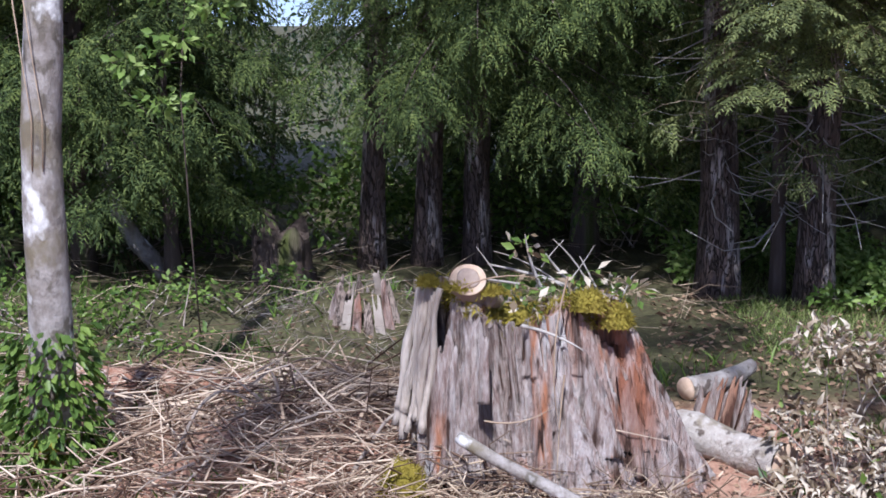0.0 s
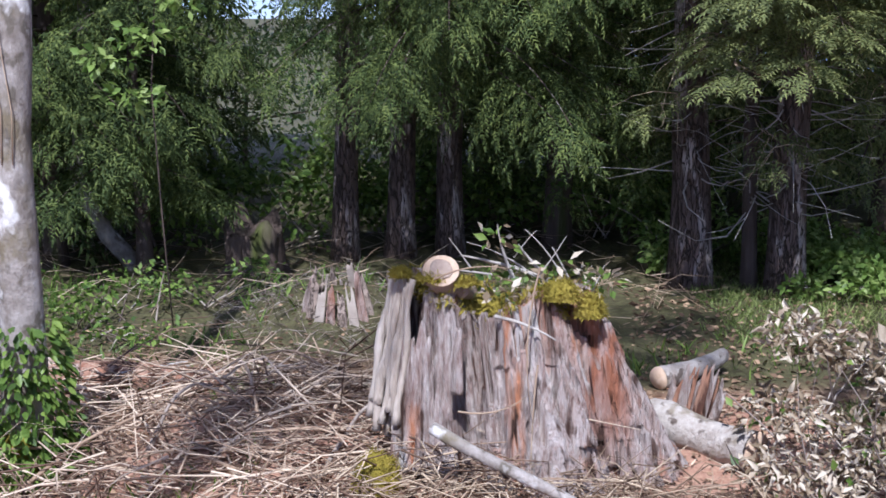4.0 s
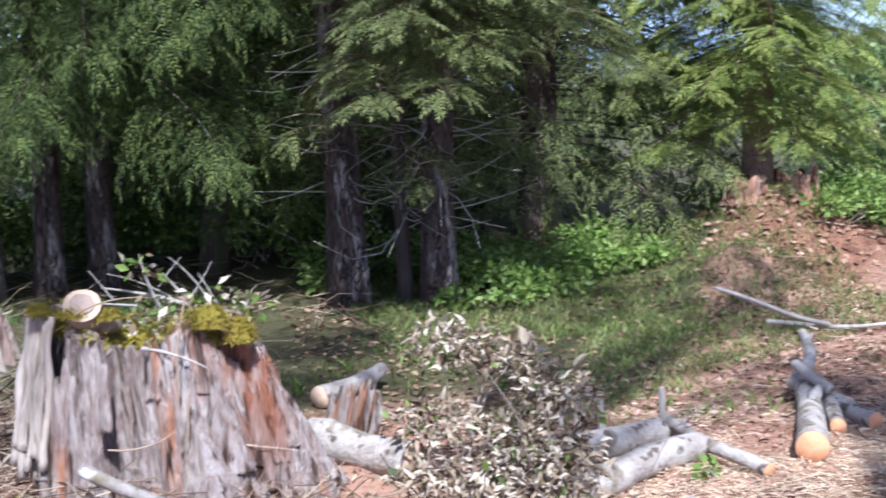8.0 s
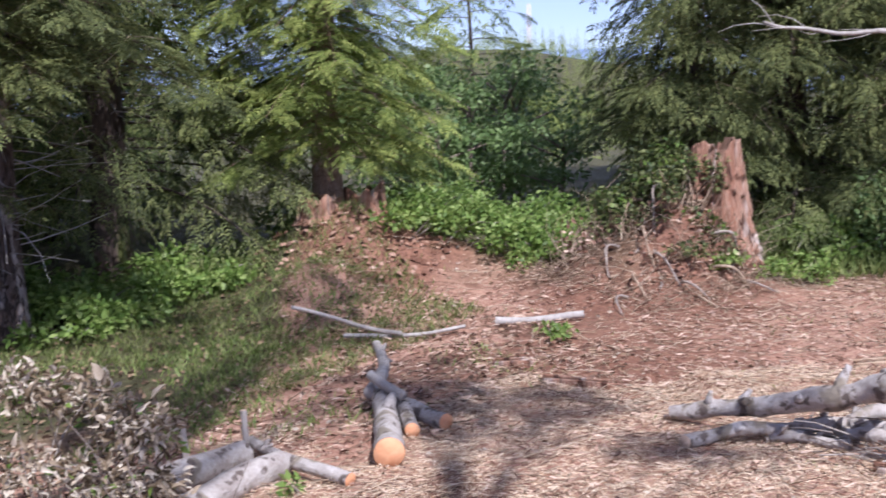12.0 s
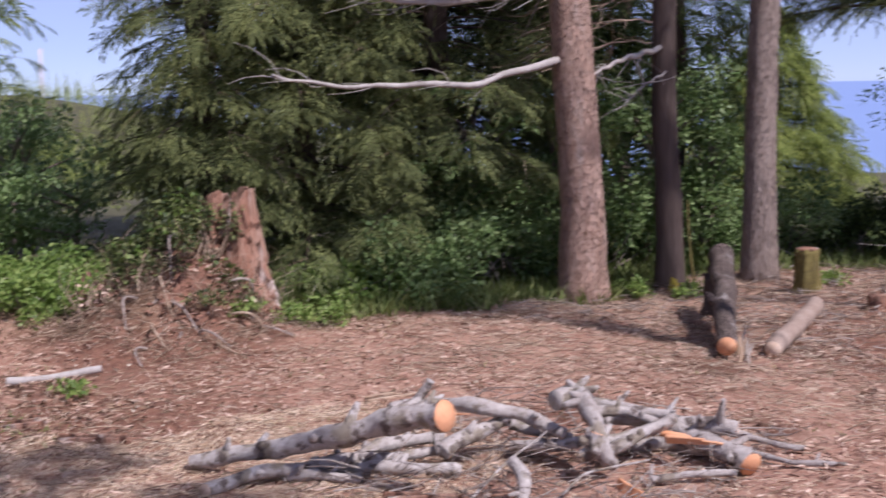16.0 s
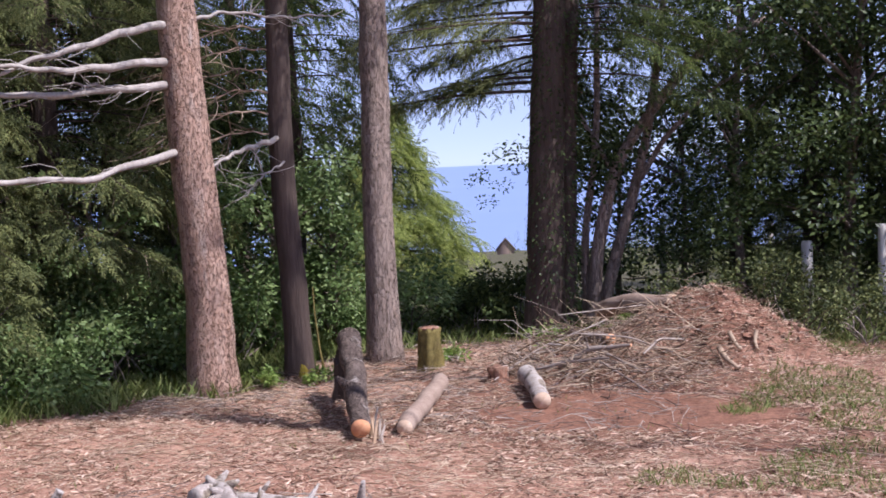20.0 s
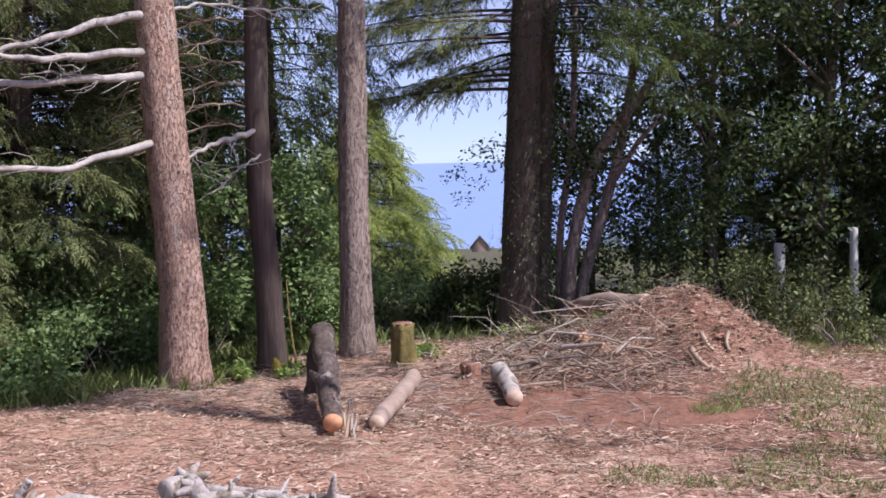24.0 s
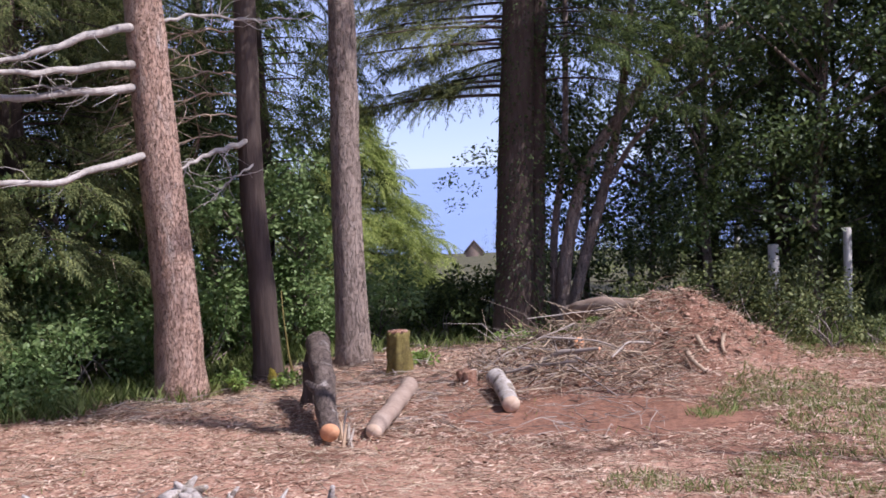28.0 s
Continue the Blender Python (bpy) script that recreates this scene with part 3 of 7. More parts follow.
def conifer(at, height, radius, reach, spans, count, label, mat=None, bark=None, frond=0.2, per_metre=55, droop=0.35, rise=0.1, hang=0.5, lean=(0, 0), heading=None,
            seed=1, twig=0.5, upper=True, each=True, points=None, shade=1.3, fan=False, dead=0, bare=0.25, tip=0.35, name="conifer_tree", flute=0.0, category="conifer tree", group="conifers at the clearing's edge", bare_low=None):
    """A conifer with a trunk, limbs and a crown of flat fronds; its top, high over the view, is coarser."""
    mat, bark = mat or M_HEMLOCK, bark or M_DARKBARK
    t = thing(name, label, category, group, (at[0], at[1], gz(*at)))
    line = trunk_line(height, lean, seed=seed)
    if points is not None:
        q = np.array(points, float) - [at[0], at[1], gz(*at)]
        top = q[-1] + (q[-1] - q[-3]) / max(q[-1, 2] - q[-3, 2], 0.1) * (height - q[-1, 2])
        q = np.concatenate([q, [top]])
        z = np.concatenate([np.linspace(0, 4.2, 22), np.linspace(4.6, height, 8)])
        line = np.stack([np.interp(z, q[:, 2], q[:, 0]), np.interp(z, q[:, 2], q[:, 1]), z], 1)
    part("trunk", trunk_mesh(line, radius, bark, flute=flute), t)
    low = boughs(line, spans, reach, count, droop, rise, heading, seed, tip)
    lines = list(low)
    pieces = [bough_foliage(low, frond, per_metre, twig, hang, FAN if fan else FROND, seed, bare, fan)]
    if upper and height > spans[1] + 1:
        high = boughs(line, (spans[1] + 0.5, height - 0.3), shade, int(6 + (height - spans[1]) * 1.1), droop, rise, None, seed + 50)
        lines += high
        pieces.append(bough_foliage(high, frond * 2.8, 16, twig, hang, COARSE, seed + 50))
    if each:
        for p in low:
            part("limb", limb_mesh([p], radius * 0.07 + 0.005, bark), t)
        lines = lines[len(low):]
    if lines:
        part("upper_limb", limb_mesh(lines, radius * 0.14 + 0.007, bark, 3), t, kind="stuff")
    part("crown", mesh_from("crown", *joined(pieces), mat), t)
    if bare_low:
        r = np.random.default_rng(seed + 19)
        n = bare_low[2]
        z, a = r.uniform(bare_low[0], bare_low[1], n), r.uniform(-3.3, 0.2, n)
        root = np.stack([np.interp(z, line[:, 2], line[:, 0]), np.interp(z, line[:, 2], line[:, 1]), z], 1)
        w = np.stack([np.cos(a), np.sin(a), r.normal(size=n) * 0.3 - 0.05], 1)
        part("dead_branch", mesh_from("dead_branch", *sticks(root, w, r.uniform(0.25, 1.0, n), r.uniform(0.003, 0.010, n), 0.2), M_DEADWOOD), t, "bare dead lower branches", kind="stuff")
    if dead:
        r = np.random.default_rng(seed + 9)
        k = r.integers(0, len(low), dead)
        q = np.array([low[i][r.integers(1, 7)] for i in k])
        w = np.stack([r.normal(size=dead), r.normal(size=dead), r.uniform(-1.6, -0.1, dead)], 1)
        part("dead_twig", mesh_from("dead_twig", *sticks(q, w, r.uniform(0.15, 0.55, dead), r.uniform(0.002, 0.005, dead), 0.25), M_TWIG), t, "dead brown inner twigs", kind="stuff")
    return t


def leaf_cloud(centres, radii, count, size, shape=LEAF, seed=1, flat=0.7, updown=0.2):
    """Leaves on the outsides and insides of several uneven clumps."""
    r = np.random.default_rng(seed)
    centres, radii = np.asarray(centres, float), np.asarray(radii, float).reshape(len(centres), -1)
    w = radii.mean(1) ** 2
    pick = r.choice(len(centres), count, p=w / w.sum())
    d = unit(r.normal(size=(count, 3)))
    p = centres[pick] + d * radii[pick] * (r.random((count, 1)) ** 0.45)
    ways = d * [1, 1, 0.4] + r.normal(size=(count, 3)) * 0.6 + [0, 0, updown - 0.3]
    return spray(shape, p, ways, size * r.uniform(0.6, 1.3, count), flat)


def shrub(at, size, count, leaf, label, mat, name="shrub", category="shrub", group="undergrowth", seed=1, stems=10, shape=LEAF, clumps=9, stem_mat=None):
    """A leafy shrub: stems from the ground and clumps of leaves; size is its width, depth and height."""
    r = np.random.default_rng(seed)
    t = thing(name, label, category, group, (at[0], at[1], gz(*at)))
    c = np.stack([r.uniform(-0.5, 0.5, clumps) * size[0], r.uniform(-0.5, 0.5, clumps) * size[1], r.uniform(0.25, 0.85, clumps) * size[2]], 1)
    edge = 1 - 0.5 * np.hypot(c[:, 0] / size[0], c[:, 1] / size[1])
    c[:, 2] *= edge
    rad = np.stack([r.uniform(0.14, 0.3, clumps) * size[0], r.uniform(0.14, 0.3, clumps) * size[1], r.uniform(0.15, 0.3, clumps) * size[2]], 1)
    foot = np.stack([r.normal(size=stems) * size[0] * 0.15, r.normal(size=stems) * size[1] * 0.15, np.zeros(stems) - 0.03], 1)
    goal = c[np.arange(stems) % clumps]
    ln = np.linalg.norm(goal - foot, axis=1)
    part("stem", mesh_from("stem", *sticks(foot, goal - foot, ln, 0.006 + 0.006 * size[2], 0.2), stem_mat or M_GREYTWIG), t, kind="stuff")
    part("foliage", mesh_from("foliage", *leaf_cloud(c, rad, count, leaf, shape, seed), mat), t)
    return t



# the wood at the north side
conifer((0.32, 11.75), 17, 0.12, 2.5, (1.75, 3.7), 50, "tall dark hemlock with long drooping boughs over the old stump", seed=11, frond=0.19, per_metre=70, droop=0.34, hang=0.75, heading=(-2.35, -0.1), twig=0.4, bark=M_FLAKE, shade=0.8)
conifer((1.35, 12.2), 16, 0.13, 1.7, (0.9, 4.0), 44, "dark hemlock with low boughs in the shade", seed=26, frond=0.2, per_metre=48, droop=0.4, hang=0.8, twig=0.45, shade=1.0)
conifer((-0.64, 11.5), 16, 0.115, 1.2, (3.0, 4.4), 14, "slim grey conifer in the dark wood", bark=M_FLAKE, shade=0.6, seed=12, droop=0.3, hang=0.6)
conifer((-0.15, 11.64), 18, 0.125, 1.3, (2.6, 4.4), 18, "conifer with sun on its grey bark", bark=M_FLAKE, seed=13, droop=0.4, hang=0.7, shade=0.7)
conifer((2.26, 10.4), 18, 0.16, 2.0, (3.25, 4.6), 26, "large conifer with flaking grey bark and bare lower twigs", bark=M_FLAKE, bare_low=(0.9, 2.9, 70), seed=15, shade=0.6, droop=0.3, hang=0.6, bare=0.4, heading=(-3.4, 0.4), dead=420)
conifer((2.72, 10.25), 15, 0.06, 1.3, (1.1, 4.4), 30, "thin conifer beside the grassy gap", bare_low=(0.6, 2.6, 40), seed=16, shade=0.5, mat=M_SPRUCE, dead=260)
conifer((2.98, 10.1), 17, 0.145, 1.9, (2.1, 4.2), 34, "dark conifer with sunlit outer boughs beside a green gap", bare_low=(0.7, 2.4, 50), seed=17, shade=0.4, mat=M_SPRUCE, heading=(-2.5, -0.9), hang=0.6, fan=True, per_metre=90, bark=M_FLAKE, dead=260)
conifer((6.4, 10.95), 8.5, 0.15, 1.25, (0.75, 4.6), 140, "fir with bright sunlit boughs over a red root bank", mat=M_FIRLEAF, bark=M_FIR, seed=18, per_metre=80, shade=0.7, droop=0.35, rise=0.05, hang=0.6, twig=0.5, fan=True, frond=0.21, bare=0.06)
conifer((4.75, 12.6), 17, 0.2, 2.3, (0.8, 4.6), 84, "dark conifer behind the green gap", bare_low=(0.5, 2.6, 40), seed=19, hang=0.6, frond=0.24, per_metre=45, shade=0.8, mat=M_SPRUCE)
conifer((-2.35, 11.0), 3.9, 0.07, 1.25, (0.9, 3.7), 45, "dark young conifer at the wood's edge", seed=22, per_metre=75, hang=0.5, frond=0.24, upper=False)
conifer((-3.2, 11.3), 16, 0.1, 1.6, (0.8, 4.4), 60, "dark conifer at the wood's edge behind the birch", seed=23, per_metre=75, hang=0.5, frond=0.24)
# spruces behind the torn stump
conifer((10.1, 9.65), 9, 0.16, 1.1, (0.25, 4.4), 90, "bushy spruce behind the torn stump", mat=M_SPRUCE, seed=20, dead=400, droop=0.28, hang=0.45, per_metre=75, frond=0.24)
conifer((11.1, 9.1), 15, 0.17, 1.65, (0.45, 4.6), 84, "bushy spruce with dead brown inner twigs", mat=M_SPRUCE, seed=21, dead=700, droop=0.3, hang=0.5, per_metre=75, frond=0.24)
conifer((12.4, 8.2), 15, 0.17, 2.0, (0.7, 4.8), 80, "bushy spruce at the edge of the clearing", mat=M_SPRUCE, seed=24, dead=700, droop=0.3, hang=0.55, per_metre=75, frond=0.24)
conifer((14.3, 8.6), 14, 0.15, 2.1, (1.9, 5.4), 70, "dark spruce behind the big trunks", mat=M_HEMLOCK, seed=25, dead=500, droop=0.3, hang=0.6, per_metre=70, frond=0.25)
# trunks before the sea
big_fir = conifer((11.8, 6.01), 18, 0.235, 1.7, (4.8, 7.5), 14, "tall fir with reddish furrowed bark and long bare limbs", mat=M_SPRUCE, bark=M_FIR, seed=30, shade=0.9, flute=0.03, name="fir_tree", group="tall firs before the sea",
                  points=[(11.8, 6.01, 0), (11.8, 6.01, 0.97), (11.77, 6.06, 1.94), (11.76, 6.09, 2.42), (11.74, 6.12, 3.07), (11.72, 6.15, 3.91)])
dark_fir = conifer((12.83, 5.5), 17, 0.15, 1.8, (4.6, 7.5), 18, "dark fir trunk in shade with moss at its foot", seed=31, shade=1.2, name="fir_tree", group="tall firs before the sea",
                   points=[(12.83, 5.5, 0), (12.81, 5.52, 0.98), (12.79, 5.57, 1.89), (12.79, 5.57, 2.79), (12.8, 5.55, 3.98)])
conifer((13.64, 4.82), 18, 0.185, 1.8, (4.7, 7.5), 16, "straight fir with pale furrowed bark", bark=M_GREYBARK, seed=32, flute=0.03, shade=1.0, name="fir_tree", group="tall firs before the sea",
        points=[(13.64, 4.82, 0), (13.64, 4.82, 1.52), (13.65, 4.8, 2.78), (13.65, 4.78, 4.02)])
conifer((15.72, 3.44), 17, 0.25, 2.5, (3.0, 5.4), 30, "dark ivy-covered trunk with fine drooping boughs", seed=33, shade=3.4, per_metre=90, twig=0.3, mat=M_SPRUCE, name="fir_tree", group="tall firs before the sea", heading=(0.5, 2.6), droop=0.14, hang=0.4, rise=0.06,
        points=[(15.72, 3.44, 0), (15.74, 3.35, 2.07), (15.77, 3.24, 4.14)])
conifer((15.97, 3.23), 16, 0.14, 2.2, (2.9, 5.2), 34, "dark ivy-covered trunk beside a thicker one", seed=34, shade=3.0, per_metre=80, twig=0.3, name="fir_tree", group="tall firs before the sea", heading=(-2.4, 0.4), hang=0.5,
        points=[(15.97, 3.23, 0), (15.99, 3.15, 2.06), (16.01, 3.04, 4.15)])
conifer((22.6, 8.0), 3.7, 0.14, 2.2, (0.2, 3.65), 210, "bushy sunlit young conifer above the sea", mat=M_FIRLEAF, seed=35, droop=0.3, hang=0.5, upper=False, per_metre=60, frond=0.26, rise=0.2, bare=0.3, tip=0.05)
conifer((19.4, 1.4), 4.2, 0.12, 1.3, (0.3, 4.0), 60, "young conifer behind the brush mound", mat=M_FIRLEAF, seed=36, droop=0.1, hang=0.4, upper=False)
conifer((18.6, 0.2), 5.5, 0.12, 1.6, (0.9, 5.0), 60, "young dark conifer behind the fence", seed=37, droop=0.2, hang=0.5, upper=False)

conifer((15.8, 6.78), 12, 0.12, 1.6, (2.1, 5.5), 46, "dark conifer behind the firs before the sea", seed=38, droop=0.25, hang=0.6, per_metre=50, frond=0.25, dead=200)

# long bare limbs of the big fir and of its dark neighbour
def bare_limb(owner, points, r0, r1, seed, twigs=14, mat=None):
    mat = mat or M_DEADWOOD
    base = np.array(owner.location)
    p = np.array(points, float) - base
    s = np.linspace(0, 1, 24)
    q = np.stack([np.interp(s, np.linspace(0, 1, len(p)), p[:, i]) for i in range(3)], 1)
    for _ in range(2):
        q[1:-1] = (q[:-2] + 2 * q[1:-1] + q[2:]) / 4
    q[:, 2] += 0.012 * np.sin(s * 31 + seed)
    limb = part("bare_limb", mesh_from("bare_limb", *tube(q, np.linspace(r0, r1, 24), 8, 0.12, 12, seed), mat, True), owner, "long bare grey limb")
    r = np.random.default_rng(seed)
    n = twigs
    k = r.integers(5, 23, n)
    ways = (q[k] - q[k - 4]) * 2 + r.normal(size=(n, 3)) * [0.35, 0.35, 0.25]
    part("dead_twig", mesh_from("dead_twig", *sticks(q[k], ways, r.uniform(0.15, 0.6, n), 0.006, 0.2), mat), limb, kind="stuff")


bare_limb(big_fir, [(11.7, 6.1, 2.45), (11.07, 6.4, 2.33), (10.72, 6.58, 2.19), (10.15, 7.04, 2.23), (9.77, 7.22, 2.2), (9.37, 7.56, 2.25), (9.07, 7.75, 2.33)], 0.042, 0.012, 1)
bare_limb(big_fir, [(11.7, 6.15, 3.12), (10.93, 6.62, 3.04), (10.4, 7.05, 2.99), (9.98, 7.27, 3.06), (9.6, 7.43, 3.17), (9.07, 7.75, 3.3)], 0.042, 0.012, 2)
bare_limb(big_fir, [(11.7, 6.15, 3.36), (10.97, 6.45, 3.27), (10.56, 6.73, 3.22), (10.18, 6.93, 3.25), (9.74, 7.19, 3.28)], 0.045, 0.014, 3)
bare_limb(big_fir, [(11.7, 6.15, 3.72), (11.15, 6.35, 3.62), (10.73, 6.64, 3.44), (10.32, 6.91, 3.32), (9.81, 7.26, 3.04)], 0.048, 0.014, 4)
bare_limb(big_fir, [(11.72, 6.12, 3.1), (11.1, 6.5, 3.08), (10.7, 6.8, 3.12)], 0.028, 0.01, 5)
bare_limb(big_fir, [(11.8, 6.0, 3.75), (12.1, 5.8, 3.85), (12.6, 5.4, 3.8), (13.0, 5.1, 3.85)], 0.02, 0.008, 6)
bare_limb(dark_fir, [(12.7, 5.55, 2.55), (12.17, 5.73, 2.44), (11.85, 5.92, 2.29)], 0.034, 0.016, 7)
bare_limb(dark_fir, [(12.7, 5.5, 2.3), (12.3, 5.6, 2.15), (12.1, 5.7, 1.95)], 0.014, 0.006, 8)
part("sucker", mesh_from("sucker", *tube(np.array([(0.0, -0.30, -0.05), (0.0, -0.24, 0.3), (0.0, -0.20, 0.7), (0.0, -0.19, 1.0)]), [0.018, 0.013, 0.009, 0.005], 8, 0.08), M_MOSSBARK, True), dark_fir, "thin mossy sucker beside the trunk")
for k in range(6):
    z = 2.6 + 0.22 * k
    bare_limb(dark_fir, [(12.75, 5.6, z), (12.5, 5.9, z + 0.04), (12.2, 6.35, z - 0.12), (11.9, 6.75, z - 0.35)], 0.010, 0.003, 20 + k, 26, M_TWIG)

# darker rows behind, which close the wood
back_a = conifer((-4.8, 14.5), 15, 0.14, 2.4, (0.5, 5.0), 56, "dark conifer deep in the wood", seed=61, frond=0.46, per_metre=15, hang=0.5, each=False, name="wood_conifer", group="conifers deep in the wood")
back_b = conifer((-4.3, 15.6), 15, 0.12, 2.2, (0.7, 5.0), 54, "dark conifer deep in the wood", seed=62, frond=0.46, per_metre=15, hang=0.5, each=False, name="wood_conifer", group="conifers deep in the wood")
r = np.random.default_rng(5)
for k, (az, d) in enumerate([(21, 13), (17, 14), (-3.4, 14.8), (-7.6, 14.6), (-12.6, 14.6), (-18, 16.5),
                             (17, 18), (15.5, 19), (-1.5, 19.5), (-4, 19), (-8, 18), (-12, 19), (-16, 20), (-20, 20), (24, 17),
                             (-50.5, 18), (-55, 17.5), (-59, 18.5), (-64.3, 22), (-86.5, 20.5), (-89, 19.5), (-91.5, 20.5), (-94, 19), (-97, 20), (-93.5, 18.6), (-96, 18.2), (-98.6, 18.8), (-101, 18.8), (-95, 22), (-99, 22), (-90.5, 23)]):
    a = radians(-az)
    x, y = d * math.sin(a), d * math.cos(a)
    c = copy_thing((back_a, back_b)[k % 2], pose(x, y, gz(x, y), 0, 0, r.uniform(0, 360)))
    s = r.uniform(0.85, 1.15) * (0.52 if az < -80 else 1.0)
    c.scale = (s, s, s)

# young conifers on the slope towards the sea and on the far hill
slope = conifer((14.0, 19.0), 5.5, 0.05, 1.7, (0.2, 5.4), 38, "young grey-green conifer on the slope", mat=M_FIRLEAF, seed=63, frond=0.42, per_metre=10, hang=0.4, droop=0.15, upper=False, each=False, name="young_conifer", group="young conifers on the slope")
for k in range(64):
    az = radians(r.uniform(30, 47)) if k < 54 else radians(r.uniform(60, 96))
    d = r.uniform(22, 75)
    x, y = d * math.sin(az), d * math.cos(az)
    room = 2.2 - d * math.tan(radians(1.6)) - gz(x, y)
    c = copy_thing(slope, pose(x, y, gz(x, y), 0, 0, r.uniform(0, 360)))
    s = max(0.25, room / 5.5) * r.uniform(0.75, 1.05)
    c.scale = (s, s, s)


def far_wood(count, az_range, d_range, size, seed):
    """Spiky crowns of a distant wood, joined."""
    r = np.random.default_rng(seed)
    out = []
    for k in range(count):
        az, d = radians(r.uniform(*az_range)), r.uniform(*d_range)
        x, y = d * math.sin(az), d * math.cos(az)
        h = size * r.uniform(0.6, 1.3)
        n = 40
        u = r.random(n) ** 0.7
        a = r.uniform(0, 6.28, n)
        o = np.stack([x + 0 * u, y + 0 * u, gz(x, y) + h * u], 1)
        w = np.stack([np.cos(a), np.sin(a), -0.5 + 0 * a], 1)
        out.append(spray(COARSE, o, w, h * 0.28 * (1.08 - u), 0.3))
    return joined(out)


# Lighter fir needles stand in for haze over the far hill.
tagged(new("far_hill_wood", mesh_from("far_hill_wood", *far_wood(1100, (24, 48), (170, 300), 5.0, 3), M_FIRLEAF)), "distant conifer wood on the hill", "wood", kind="stuff")
tagged(new("coast_wood", mesh_from("coast_wood", *far_wood(260, (60, 100), (90, 200), 3.2, 4), M_SPRUCE)), "distant wooded land along the coast", "wood", kind="stuff")

tagged(new("shore_scrub", mesh_from("shore_scrub", *far_wood(240, (76, 101), (27, 85), 1.7, 6), M_SPRUCE)), "dark scrub on the slope above the shore", "scrub", kind="stuff")

# lattice mast on the hill
mast = thing("radio_mast", "thin pale lattice mast on the wooded hill", "mast", at=(237.0, 297.1, gz(237.0, 297.1)))
for dx, dy in ((-0.5, -0.3), (0.5, -0.3), (0, 0.6)):
    part("mast_leg", mesh_from("mast_leg", *tube(np.array([[dx, dy, 0], [dx, dy, 36.0]]), [0.14, 0.14], 4), M_STEEL), mast)
zs = np.arange(0.5, 36, 1.0)
br0 = np.concatenate([np.stack([-0.5 + 0 * zs, -0.3 + 0 * zs, zs], 1), np.stack([0.5 + 0 * zs, -0.3 + 0 * zs, zs], 1)])
br1 = np.concatenate([np.tile([1.0, 0, 1.0], (len(zs), 1)), np.tile([-0.5, 0.9, 1.0], (len(zs), 1))])
part("mast_brace", mesh_from("mast_brace", *sticks(br0, br1, 1.4 + 0 * br0[:, 0], 0.08 + 0 * br0[:, 0], 0.0), M_STEEL), mast, kind="stuff")


# ---- logs and stumps ----
def log(a, b, r0, r1, label, bark=None, cut=None, bend=0.0, seed=1, knobs=0, name="log", group="", ends=(True, True), sides=18, wobble=1.0):
    """A felled log from a to b with bark and a cut face at each end."""
    a, b = np.array(a, float), np.array(b, float)
    L = np.linalg.norm(b - a)
    t = thing(name, label, "log", group, tuple(a))
    r = np.random.default_rng(seed)
    n = max(6, int(L / 0.08))
    s = np.linspace(0, 1, n)[:, None]
    way = unit(b - a)
    side = unit(np.cross(way, [0, 0, 1.0]))
    line = (b - a) * s + wobble * (side * 0.3 * (r0 + r1) * wave((a + (b - a) * s) * 1.0, 4.0, seed)[:, None] + np.array([0, 0, 0.2]) * (r0 + r1) * wave((a + (b - a) * s) * 1.0, 3.0, seed + 5)[:, None]) * np.sin(s * math.pi) + side * bend * np.sin(s * math.pi) + np.array([0, 0, 1.0]) * 0.25 * abs(bend) * np.sin(s * 5 + seed)
    rad = r0 + (r1 - r0) * s[:, 0]
    pieces = [tube(line, rad, sides, 0.11, 7.0, seed, cap=False)]
    for k in range(knobs):
        u = r.uniform(0.1, 0.95)
        q = (b - a) * u + side * bend * math.sin(u * math.pi)
        out = unit(np.cross(way, r.normal(size=3)))
        rr = r0 + (r1 - r0) * u
        pieces.append(tube(np.stack([q, q + out * rr * 1.3 + way * 0.02, q + out * rr * r.uniform(1.45, 2.1) + way * rr * r.uniform(0.3, 1.2)]), [rr * 0.75, rr * 0.42, rr * 0.2], 7, 0.1, 9, k))
    part("bark", mesh_from("bark", *joined(pieces), bark or M_ALDERLOG, True), t)
    for end, rr, sgn in ((line[0], rad[0], -1), (line[-1], rad[-1], 1)):
        if not ends[0 if sgn < 0 else 1]:
            continue
        v, f = tube(np.stack([end - way * sgn * 0.006, end + way * sgn * 0.002]), [rr * 0.99, rr * 0.97], sides, 0.11, 7.0, seed)
        part("cut_face", mesh_from("cut_face", v, f, cut or M_CUT), t)
    return t


